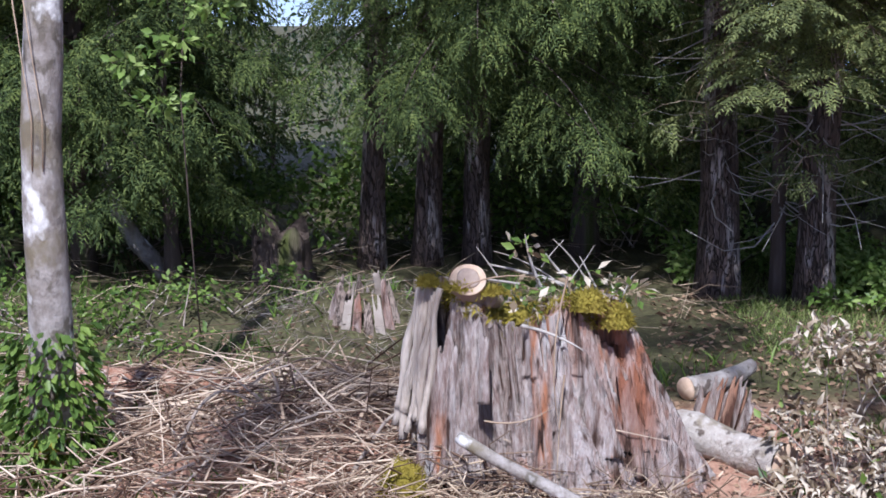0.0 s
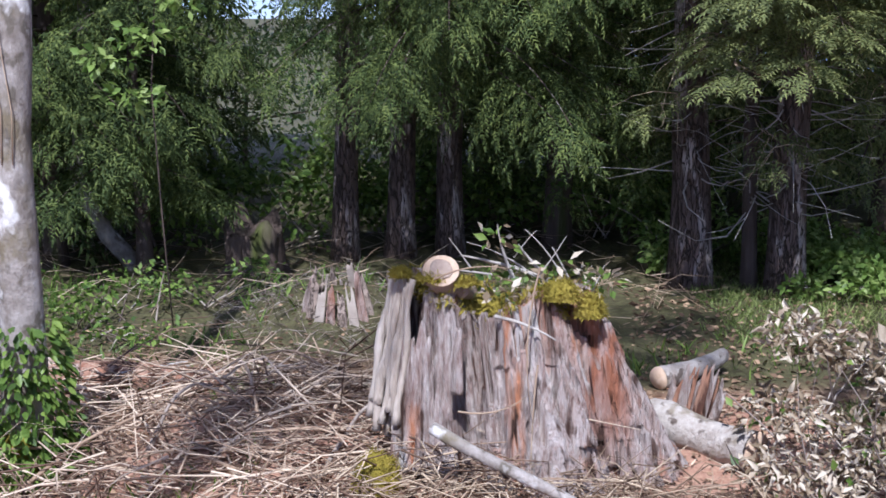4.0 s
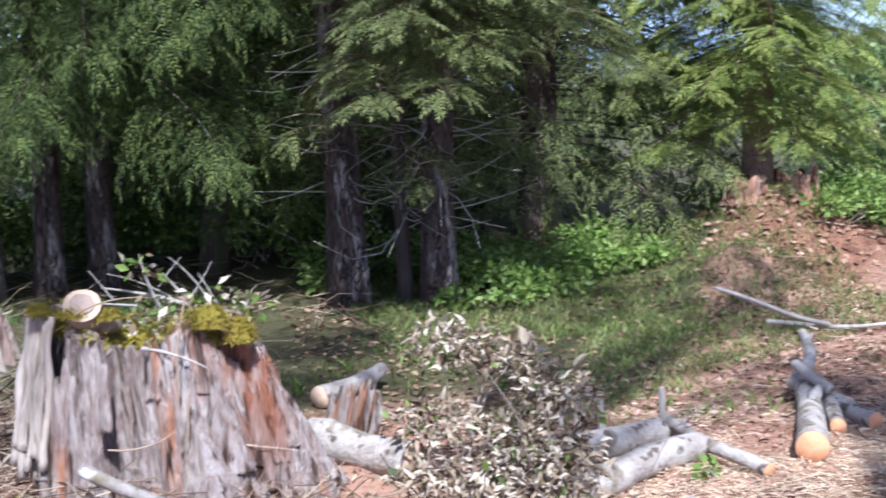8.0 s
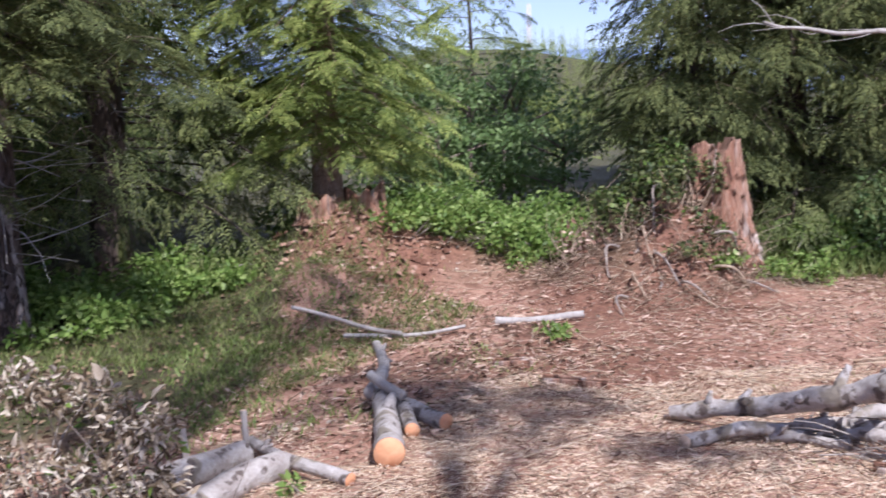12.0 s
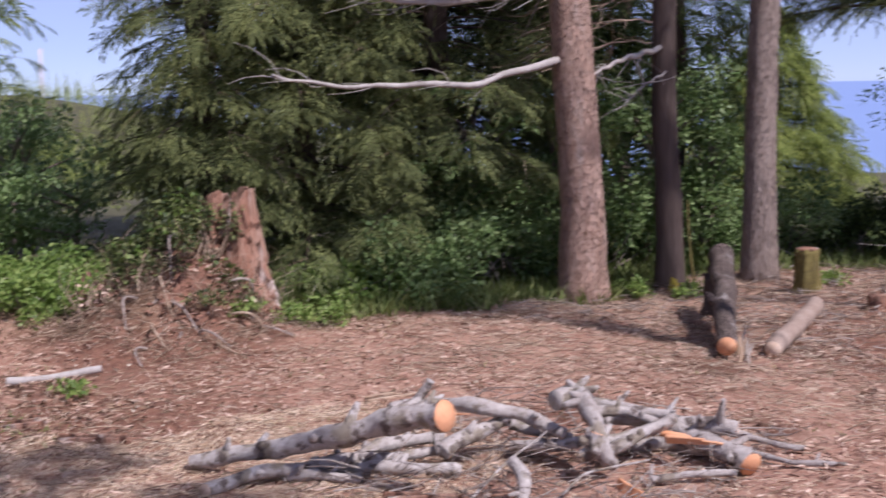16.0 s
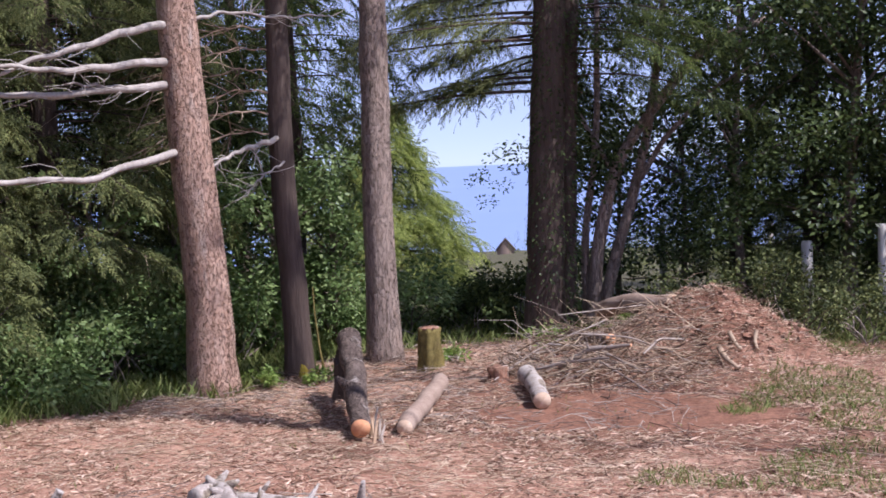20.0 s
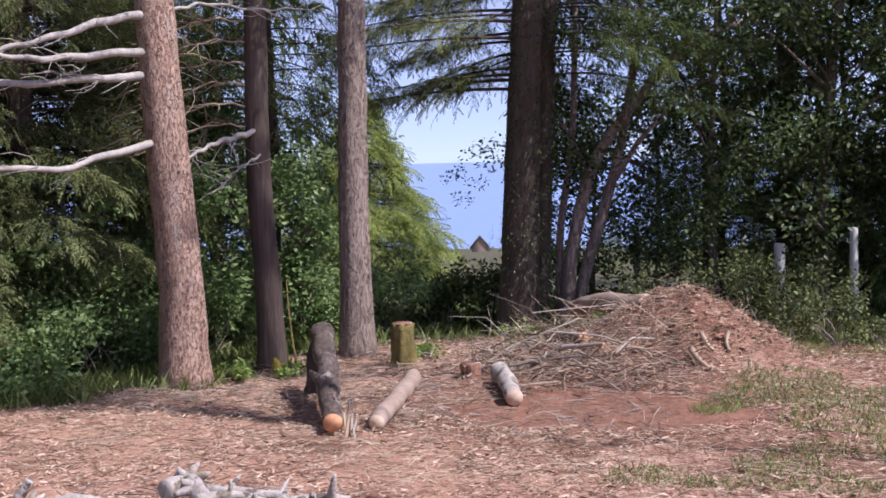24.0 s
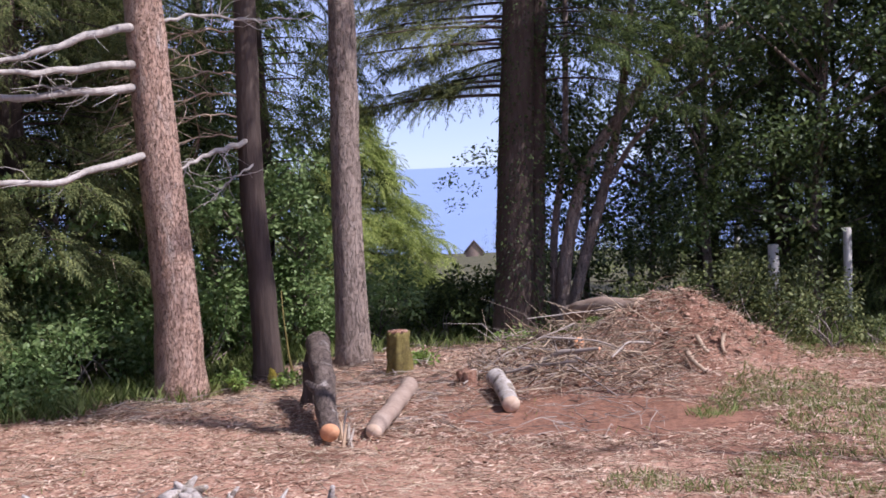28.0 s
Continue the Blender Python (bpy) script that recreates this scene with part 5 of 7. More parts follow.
log((-2.4, 7.5, gz(-2.4, 7.5) + 0.07), (-1.1, 7.2, gz(-1.1, 7.2) + 0.06), 0.11, 0.08, "mossy rotten log half sunk in litter", M_REDROT, M_REDROT, 0.05, 6, name="rotten_log")
pl = thing("plank", "pale grey weathered plank lying in the litter", "plank", at=(-1.72, 7.12, gz(-1.7, 7.15) + 0.13))
slab(pl, "board", (0, 0, 0), (0.42, 0.3, 0.01), 0.05, 0.02, M_POST, 2, 0.3)

for k in range(16):
    x, y, a = -2.3 + 0.16 * k, 6.75 - 1.1 * ((k * 0.37) % 1.0), 0.4 + 2.4 * ((k * 0.618) % 1.0)
    L, up = 0.45 + 0.5 * ((k * 0.77) % 1.0), 0.08 + 0.22 * ((k * 0.53) % 1.0)
    crooked_limb([(x + L * f * math.cos(a), y + L * f * math.sin(a) * 0.5, gz(x + L * f * math.cos(a), y + L * f * math.sin(a) * 0.5) + 0.03 + up * h) for f, h in ((-0.5, 0.0), (-0.1, 0.8), (0.3, 1.0), (0.6, 0.7))], 0.012, 0.005, 2, "bent dead branch among the dry stalks", M_PALECUT, 440 + k, (M_STALK, M_GREYTWIG, M_TWIG)[k % 3], "dead_branch", "dead branches among the stalks", 7)

# ---- logs beside the stump ----
log((1.2, 6.28, gz(1.2, 6.28) + 0.1), (1.62, 5.83, gz(1.62, 5.83) + 0.1), 0.092, 0.1, "thick pale-barked alder log with a clean cut end", None, M_PALECUT, 0.0, 7, group="cut alder logs")
log((1.43, 7.3, gz(1.43, 7.3) + 0.07), (1.92, 7.78, gz(1.92, 7.78) + 0.12), 0.075, 0.05, "pale broken alder log in the brush", None, M_PALECUT, 0.03, 8, knobs=1, group="cut alder logs")
ch = thing("rotten_chunk", "torn chunk of reddish rotten wood on end", "wood chunk", at=(1.42, 6.46, gz(1.42, 6.46)))
for k in range(9):
    slab(ch, "wood", (-0.13 + 0.03 * k, 0.03 * math.sin(k * 2.1), -0.02), (-0.04 + 0.032 * k, 0.03 + 0.03 * math.cos(k * 1.7), 0.24 + 0.18 * math.sin(0.5 + 0.3 * k) * (0.7 + 0.3 * math.sin(k * 4.3))), 0.05, 0.05, (M_ROT, M_REDROT)[k % 2], 5 + k, 0.3)
log((2.26, 5.42, gz(2.26, 5.42) + 0.08), (3.12, 5.8, gz(3.12, 5.8) + 0.07), 0.085, 0.08, "thick alder log with mossy bark lying beside another", None, M_CUT, 0.02, 9, knobs=2, group="cut alder logs")
log((2.4, 5.84, gz(2.4, 5.84) + 0.085), (3.06, 6.12, gz(3.06, 6.12) + 0.08), 0.085, 0.08, "alder log with pale bark beside a thicker one", None, M_PALECUT, 0.0, 10, group="cut alder logs")
log((3.18, 6.26, 0.08), (3.3, 5.38, 0.05), 0.035, 0.04, "thin alder pole with an orange cut end", None, M_CUT, 0.06, 11, knobs=2, group="cut alder logs")
log((2.42, 5.02, 0.04), (2.35, 4.86, 0.05), 0.07, 0.075, "short log with a fresh orange end", None, M_CUT, 0, 12, group="cut alder logs")
log((2.72, 5.1, 0.03), (2.78, 4.95, 0.04), 0.05, 0.05, "short log with a fresh orange end", None, M_CUT, 0, 13, group="cut alder logs")
for x, y, h in ((3.14, 6.22, 0.27), (2.8, 6.28, 0.24)):
    log((x, y, gz(x, y) - 0.06), (x - 0.01, y + 0.01, gz(x, y) + h), 0.022, 0.02, "short upright stake of weathered wood", M_DEADWOOD, M_PALECUT, 0, 14, name="stake", sides=8)
log((3.63, 5.52, gz(3.63, 5.52) + 0.085), (4.28, 6.66, gz(4.28, 6.66) + 0.08), 0.088, 0.06, "alder log with a bright orange cut end", None, M_CUT, 0.02, 15, knobs=3, group="cut logs on the clearing")
log((4.0, 5.86, gz(4.0, 5.86) + 0.05), (4.27, 6.55, gz(4.27, 6.55) + 0.1), 0.048, 0.04, "thin alder log with an orange cut end", None, M_CUT, 0.03, 16, knobs=1, group="cut logs on the clearing")
log((4.24, 5.87, gz(4.24, 5.87) + 0.055), (4.22, 6.35, gz(4.22, 6.35) + 0.07), 0.052, 0.05, "short alder log with an orange cut end", None, M_CUT, 0.0, 17, knobs=1, group="cut logs on the clearing")
log((4.16, 6.2, 0.16), (4.12, 6.5, 0.24), 0.035, 0.03, "grey forked limb lying over the logs", M_DEADWOOD, M_DEADWOOD, 0.0, 18, name="forked_limb")
log((4.12, 6.5, 0.12), (4.66, 7.3, 0.22), 0.045, 0.03, "grey bent limb with a stub", M_DEADWOOD, M_DEADWOOD, 0.06, 19, knobs=4, name="forked_limb")
log((4.41, 8.04, gz(4.41, 8.04) + 0.4), (5.34, 8.06, gz(5.34, 8.06) + 0.06), 0.014, 0.02, "long pale bare pole on the root bank", M_DEADWOOD, M_DEADWOOD, 0.05, 20, name="fallen_pole", sides=10)
log((4.96, 8.27, gz(4.96, 8.27) + 0.05), (5.85, 7.92, gz(5.85, 7.92) + 0.04), 0.018, 0.014, "long pale bare pole on the ground", M_DEADWOOD, M_DEADWOOD, 0.05, 21, name="fallen_pole", sides=10)
log((6.19, 7.97, gz(6.19, 7.97) + 0.04), (6.75, 7.55, gz(6.75, 7.55) + 0.05), 0.034, 0.03, "pale bare log on the cleared ground", M_DEADWOOD, M_DEADWOOD, 0.02, 22, knobs=1, name="fallen_pole")

# ---- the heap of cut alder limbs ----
HEAP = [  # the line of each limb, its radii, knobs, cut wood
    ([(5.27, 5.08, 0.05), (5.44, 4.7, 0.19), (5.56, 4.25, 0.29), (5.63, 3.92, 0.39), (5.65, 3.55, 0.49)], 0.045, 0.078, 8, M_CUT),
    ([(4.98, 4.68, 0.05), (5.22, 4.65, 0.07), (5.59, 4.49, 0.08), (5.72, 4.24, 0.11), (6.06, 4.2, 0.15), (6.31, 4.02, 0.16)], 0.04, 0.04, 6, M_PALECUT),
    ([(5.5, 4.52, 0.04), (5.55, 4.3, 0.05), (5.63, 4.12, 0.05)], 0.036, 0.03, 2, M_DEADWOOD),
    ([(5.66, 4.32, 0.07), (5.89, 4.02, 0.06), (6.12, 3.78, 0.05)], 0.04, 0.034, 4, M_DEADWOOD),
    ([(5.75, 4.21, 0.1), (5.98, 4.04, 0.09), (6.24, 3.93, 0.09)], 0.03, 0.026, 2, M_DEADWOOD),
    ([(6.08, 3.87, 0.14), (6.34, 3.82, 0.19), (6.57, 3.73, 0.24)], 0.05, 0.04, 3, M_DEADWOOD),
    ([(6.1, 4.25, 0.3), (6.39, 4.08, 0.33), (6.42, 3.81, 0.34), (6.6, 3.61, 0.28), (6.57, 3.34, 0.2)], 0.045, 0.042, 5, M_DEADWOOD),
    ([(6.67, 3.77, 0.18), (6.73, 3.57, 0.16), (6.64, 3.34, 0.14)], 0.035, 0.03, 2, M_DEADWOOD),
    ([(6.61, 3.42, 0.38), (6.79, 3.37, 0.42), (6.52, 3.14, 0.36), (6.42, 3.05, 0.24), (6.5, 3.0, 0.08)], 0.06, 0.045, 7, M_DEADWOOD),
    ([(6.4, 3.04, 0.28), (6.37, 3.04, 0.2), (6.38, 3.12, 0.15)], 0.035, 0.04, 1, M_CUT),
    ([(6.81, 3.25, 0.3), (6.89, 3.1, 0.28), (6.95, 2.94, 0.24)], 0.034, 0.026, 3, M_DEADWOOD),
    ([(6.53, 3.68, 0.1), (6.58, 3.33, 0.12), (6.74, 3.09, 0.16), (7.0, 2.88, 0.22)], 0.036, 0.034, 4, M_DEADWOOD),
    ([(5.98, 3.34, 0.2), (5.92, 3.23, 0.16), (5.75, 3.13, 0.03)], 0.04, 0.034, 2, M_DEADWOOD),
    ([(6.74, 4.55, 0.22), (6.79, 4.44, 0.36)], 0.03, 0.026, 1, M_DEADWOOD),
    ([(5.58, 3.36, 0.06), (6.01, 3.42, 0.16), (6.31, 3.31, 0.3)], 0.009, 0.005, 0, M_DEADWOOD),
    ([(5.85, 3.03, 0.03), (6.28, 3.06, 0.1), (6.54, 2.79, 0.16)], 0.01, 0.006, 0, M_DEADWOOD),
    ([(6.93, 3.37, 0.26), (7.2, 3.05, 0.16), (7.3, 2.57, 0.14)], 0.05, 0.058, 2, M_CUT),
    ([(7.18, 2.92, 0.1), (7.02, 2.64, 0.09), (6.92, 2.34, 0.08)], 0.065, 0.066, 2, M_CUT),
    ([(6.54, 3.13, 0.1), (6.76, 2.99, 0.16), (7.03, 2.86, 0.24)], 0.036, 0.03, 2, M_DEADWOOD),
    ([(6.98, 3.4, 0.32), (7.01, 3.18, 0.28), (7.13, 2.9, 0.21)], 0.036, 0.03, 3, M_DEADWOOD),
    ([(7.35, 2.7, 0.12), (7.37, 2.46, 0.07), (7.44, 2.21, 0.04)], 0.028, 0.016, 2, M_DEADWOOD),
    ([(7.21, 2.45, 0.06), (7.12, 2.2, 0.04), (7.2, 1.89, 0.04)], 0.022, 0.014, 2, M_DEADWOOD),
    ([(6.54, 2.77, 0.05), (6.67, 2.63, 0.06), (6.83, 2.39, 0.06)], 0.026, 0.02, 2, M_DEADWOOD),
    ([(6.93, 3.22, 0.05), (7.12, 2.94, 0.05), (7.05, 2.69, 0.05)], 0.04, 0.04, 2, M_DEADWOOD),
]
for k, (pts, r0, r1, kn, cut) in enumerate(HEAP):
    crooked_limb([(x, y, z + gz(x, y)) for x, y, z in pts], r0, r1, kn, "knobby pale grey alder limb in a heap" if cut is not M_CUT else "pale grey alder limb with an orange cut end", cut, 30 + k)
for k, (a, b, w, mat, lab) in enumerate([((5.43, 3.81), (5.95, 3.28), 0.14, M_REDROT, "flat reddish slab of split wood"), ((6.35, 2.86), (6.2, 2.54), 0.13, M_CUT, "fresh orange split of wood"), ((7.06, 4.64), (7.22, 4.4), 0.08, M_CUT, "orange split of wood"),
                                         ((6.9, 2.85), (6.93, 2.5), 0.09, M_CUT, "orange split of wood"), ((5.75, 2.75), (5.7, 2.6), 0.08, M_CUT, "orange split of wood"), ((5.3, 6.3), (5.9, 5.7), 0.09, M_REDROT, "flat reddish slab of split wood"),
                                         ((5.35, 6.9), (5.75, 6.6), 0.12, M_REDROT, "reddish rotten slab on the soil"), ((7.2, 5.3), (7.6, 5.0), 0.08, M_CHIP, "pale slab of bark")]):
    sl = thing("wood_slab", lab, "wood slab", "split wood on the clearing", (a[0], a[1], gz(*a) + (0.17 if k == 3 else 0.012)))
    slab(sl, "wood", (0, 0, 0), (b[0] - a[0], b[1] - a[1], gz(*b) - gz(*a)), w * 0.55, 0.03, mat, 40 + k, 0.55)
    slab(sl, "wood", (0.06, 0.05, 0.012), ((b[0] - a[0]) * 0.7, (b[1] - a[1]) * 0.7 + 0.06, 0.02 + (gz(*b) - gz(*a)) * 0.7), w * 0.4, 0.03, mat, 60 + k, 0.6)

# ---- torn stump with a root mound ----
big = thing("uprooted_stump", "tall torn red stump with brambles on its side", "stump", at=(8.78, 8.12, 0.02))
bsd, brows = 220, 70
BT, BU = np.meshgrid(np.linspace(0, 2 * np.pi, bsd, endpoint=False), np.linspace(0, 1, brows))
BTOP = 1.22 + 0.10 * np.cos(BT + 1.2) + 0.05 * np.sin(BT * 5 + 1) - 0.7 * splinters(BT, 0 * BU + 0.99, ((40, 0.16, 1, 1.4), (110, 0.10, 1, 1.6)), 5)
BZ = -0.1 + BU * (BTOP + 0.1)
BR = 0.40 + (0.36 + 0.10 * np.cos(BT + 0.9)) * (1 - BU) ** 1.5 * (1 + 0.25 * np.cos(BT * 5)) - splinters(BT, BU, ((13, 0.12, 2, 1.2), (44, 0.08, 2, 1.6), (70, 0.12, 2, 5.0), (130, 0.035, 3, 1.6)), 6)
bv = np.stack([BR * np.cos(BT) - 0.12 * (1 - BU) - 0.05 * BZ, BR * np.sin(BT) + 0.14 * (1 - BU) + 0.03 * BZ, BZ], -1).reshape(-1, 3)
bi, bj = np.meshgrid(np.arange(brows - 1), np.arange(bsd), indexing="ij")
bi, bj = bi.ravel(), bj.ravel()
bk = (bj + 1) % bsd
bl_ = (brows - 1) * bsd + np.arange(bsd)
bw = np.stack([bi * bsd + bj, bi * bsd + bk, (bi + 1) * bsd + bk, (bi + 1) * bsd + bj], 1)
part("wood_wall", mesh_from("wood_wall", np.concatenate([bv, [(-0.08, 0.05, 0.8)]]), np.concatenate([bw[:, [0, 1, 2]], bw[:, [0, 2, 3]], np.stack([bl_, np.roll(bl_, -1), 0 * bl_ + brows * bsd], 1)]), M_REDROT), big)
slab(big, "splinter_slab", (0.18, -0.12, 0.5), (0.1, -0.06, 1.28), 0.12, 0.05, M_REDROT, 2, 0.2)
slab(big, "splinter_slab", (-0.22, 0.1, 0.3), (-0.2, 0.1, 1.2), 0.14, 0.05, M_REDROT, 3, 0.3)
slab(big, "splinter_slab", (-0.1, -0.3, -0.05), (-0.12, -0.16, 0.42), 0.3, 0.08, M_DEADWOOD, 4, 0.3, "pale weathered grey slab")
iv = np.array([(-0.62, 0.35, 0.75), (-0.55, 0.2, 0.95), (-0.75, 0.45, 0.6), (-0.45, 0.15, 0.7), (-0.36, 0.16, 0.9), (-0.30, 0.0, 1.05), (-0.42, -0.05, 0.6), (-0.5, 0.1, 0.45), (-0.33, 0.22, 1.15), (-0.3, -0.2, 0.5), (-0.85, 0.4, 0.75), (-0.2, -0.3, 0.35)])
part("bramble_leaf", mesh_from("bramble_leaf", *leaf_cloud(iv, [(0.2, 0.2, 0.17)] * 12, 2300, 0.065, seed=19), M_DUSTY), big, "dull green bramble leaves", kind="stuff")
part("green_leaf", mesh_from("green_leaf", *leaf_cloud(iv + [-0.05, -0.06, 0.05], [(0.17, 0.17, 0.14)] * 12, 700, 0.06, seed=23), M_BROAD), big, "bright green bramble leaves", kind="stuff")
part("withered_leaf", mesh_from("withered_leaf", *leaf_cloud(iv * [1.25, 1.2, 0.55], [(0.34, 0.34, 0.2)] * 12, 2600, 0.06, seed=21), M_MULCH), big, "withered red-brown leaves", kind="stuff")
n = 840
cane = np.repeat(iv * [1.1, 1.0, 0.35], 70, 0) + rng.normal(size=(n, 3)) * [0.16, 0.14, 0.1]
part("bramble_cane", mesh_from("bramble_cane", *sticks(cane, np.tile([0.12, -0.12, 0.8], (n, 1)) + rng.normal(size=(n, 3)) * 0.6, rng.uniform(0.2, 0.7, n), rng.uniform(0.002, 0.006, n), 0.35), M_TWIG), big, kind="stuff")
for k, (x, y, z, dx, dy, dz, w, mat) in enumerate([(-0.30, -0.42, -0.02, 0.04, 0.14, 0.34, 0.16, M_PALEWOOD), (-0.16, -0.50, -0.03, 0.05, 0.16, 0.36, 0.14, M_PALEWOOD), (0.0, -0.52, -0.03, 0.02, 0.12, 0.26, 0.12, M_PALEWOOD), (-0.42, -0.40, 0.0, 0.1, 0.1, 0.18, 0.10, M_REDROT), (0.2, -0.5, 0.0, 0.12, 0.06, 0.12, 0.10, M_REDROT)]):
    slab(big, "splinter_slab", (x, y, z), (x + dx, y + dy, z + dz), w, 0.05, mat, 80 + k, 0.35, "pale weathered grey slab" if mat is M_PALEWOOD else "")
for k in range(30):
    x, y = 8.35 + 0.75 * math.sin(k * 2.4) * (0.3 + 0.028 * k) - 0.25, 7.95 + 0.5 * math.cos(k * 2.4) * (0.3 + 0.028 * k) - 0.1
    a = k * 1.9
    p = [(x, y, gz(x, y) + 0.01), (x + 0.08 * math.cos(a), y + 0.08 * math.sin(a), gz(x, y) + 0.045), (x + 0.2 * math.cos(a + 0.5), y + 0.2 * math.sin(a + 0.5), gz(x, y) + 0.035), (x + 0.32 * math.cos(a + 0.9), y + 0.32 * math.sin(a + 0.9), gz(x + 0.32 * math.cos(a + 0.9), y + 0.32 * math.sin(a + 0.9)) + 0.01)]
    crooked_limb(p, 0.014, 0.006, 2, "torn brown root lying on the soil mound", M_REDROT, 400 + k, (M_GREYTWIG, M_TWIG)[k % 2], "torn_root", "torn roots on the mound", 8)
small_stump((6.55, 10.55), 0.16, 0.20, "torn red root stump under the fir", M_REDROT, seed=5, name="root_stump", jag=1.2)
small_stump((6.0, 10.45), 0.12, 0.16, "old root on the bank", M_REDROT, seed=6, name="root_stump", jag=1.2)

# ---- the east side: stumps, logs, posts ----
log((9.75, 3.62, 0.10), (11.63, 4.44, 0.56), 0.086, 0.112, "leaning log with dark bark and an orange cut end", M_OLDBARK, M_CUT, 0.0, 60, knobs=1, name="leaning_log", wobble=0.25)
for k in range(9):
    x, y = 9.75 + 0.05 * k + 0.04 * math.sin(k * 5.0), 3.62 - 0.16 - 0.03 * math.cos(k * 3.0) + 0.03 * k
    sl = thing("bark_strip", "pale torn strip of bark beside the leaning log", "bark", "torn bark by the leaning log", (x, y, gz(x, y) - 0.01))
    slab(sl, "strip", (0, 0, 0), (0.05 + 0.03 * math.sin(k), 0.04 * math.cos(k * 2.0), 0.10 + 0.14 * abs(math.sin(k * 1.7))), 0.035, 0.02, (M_PALEWOOD, M_CHIP)[k % 2], 90 + k, 0.5)
small_stump((11.5, 4.42), 0.40, 0.13, "dark rotten stump behind a leaning log", M_DARKBARK, seed=7, jag=0.3)
log((9.96, 3.32, gz(9.96, 3.32) + 0.08), (11.9, 3.62, gz(11.9, 3.62) + 0.1), 0.075, 0.085, "smooth barkless log lying on the chips", M_BARE, M_PALECUT, 0.02, 61, name="barkless_log")
log((11.14, 2.43, gz(11.14, 2.43) + 0.085), (12.0, 2.78, gz(12.0, 2.78) + 0.13), 0.078, 0.09, "short log with lichen and a pale cut end", None, M_PALECUT, 0, 62, name="short_log")
log((14.85, 2.55, 0.42), (14.05, 1.64, 0.60), 0.10, 0.12, "thick grey-brown log on the brush heap", M_BARE, M_PALECUT, 0.10, 63, name="thick_log")
for k, (a, b, c, rr) in enumerate([((12.45, 2.55, 0.06), (12.3, 2.2, 0.30), (12.2, 1.8, 0.42), 0.035), ((12.2, 2.9, 0.05), (12.15, 2.4, 0.22), (12.1, 2.0, 0.30), 0.03), ((12.9, 1.5, 0.06), (12.6, 1.9, 0.34), (12.4, 2.4, 0.52), 0.018), ((12.3, 1.7, 0.05), (12.55, 2.2, 0.25), (12.6, 2.7, 0.30), 0.02), ((13.1, 1.4, 0.1), (12.7, 1.6, 0.30), (12.3, 1.7, 0.28), 0.022), ((11.9, 1.6, 0.03), (12.2, 2.1, 0.2), (12.3, 2.6, 0.16), 0.018), ((13.5, 3.0, 0.05), (13.0, 3.2, 0.25), (12.5, 3.0, 0.2), 0.014), ((13.6, 1.9, 0.2), (13.1, 2.2, 0.5), (12.7, 2.6, 0.62), 0.012), ((12.0, 3.1, 0.05), (12.6, 2.8, 0.26), (13.1, 2.2, 0.36), 0.016)]):
    crooked_limb([(x, y, z * 0.8 + gz(x, y)) for x, y, z in (a, b, c)], rr if k == 0 else rr * 0.55, rr * 0.4, 3, "grey dead limb in the brush heap", M_CUT if k == 0 else M_DEADWOOD, 420 + k, M_GREYTWIG, "dead_limb", "limbs on the brush heap", 9)
log((13.6, 2.65, gz(13.6, 2.65) + 0.12), (13.03, 2.14, gz(13.03, 2.14) + 0.12), 0.06, 0.06, "log end sticking out of the brush heap", M_GREYBARK, M_CUT, 0, 64, name="short_log")
moss_pad(dark_fir, (-0.11, -0.08, 0.0), (0.08, 0.07, 0.24), 15, 400)
small_stump((13.05, 4.09), 0.44, 0.115, "mossy cut stump among the chips", M_MOSSBARK, M_REDROT, 8, "cut_stump", False, 0.02)
small_stump((12.15, 3.1), 0.13, 0.1, "low reddish cut stump", M_REDROT, M_REDROT, 9, "cut_stump", False, 0.05)
for k, (a, b, rr) in enumerate([((13.3, 0.98), (13.15, 0.85), 0.025), ((13.45, 0.72), (13.3, 0.70), 0.022), ((12.95, 1.05), (12.75, 0.85), 0.03)]):
    log((*a, gz(*a) + 0.1), (*b, gz(*b) + 0.03), rr, rr * 0.7, "brown broken root chunk on the soil mound", M_TWIG, M_REDROT, 0.02, 70 + k, 2, "root_chunk", "root chunks on the mound", sides=9)
house = thing("house", "distant brown-roofed house above the shore", "house", at=(193.6, 50.4, gz(193.6, 50.4)), turn=15)
house.scale = (0.55, 0.55, 1.0)
hz = max(2.5, -11.9 - gz(193.6, 50.4))
hv = np.array([(-3.0, -2.5, 0), (3.0, -2.5, 0), (3.0, 2.5, 0), (-3.0, 2.5, 0), (-3.0, -2.5, hz), (3.0, -2.5, hz), (3.0, 2.5, hz), (-3.0, 2.5, hz), (-3.0, 0, hz + 1.6), (3.0, 0, hz + 1.6)])
part("wall", mesh_from("wall", hv, np.array([(0, 1, 5), (0, 5, 4), (1, 2, 6), (1, 6, 5), (2, 3, 7), (2, 7, 6), (3, 0, 4), (3, 4, 7), (4, 8, 7), (5, 6, 9)]), M_BARE), house)
rv = np.array([(-3.3, -2.9, hz - 0.25), (3.3, -2.9, hz - 0.25), (3.3, 0, hz + 1.62), (-3.3, 0, hz + 1.62), (3.3, 2.9, hz - 0.25), (-3.3, 2.9, hz - 0.25)])
rv = np.concatenate([rv, rv + [0, 0, 0.2]])
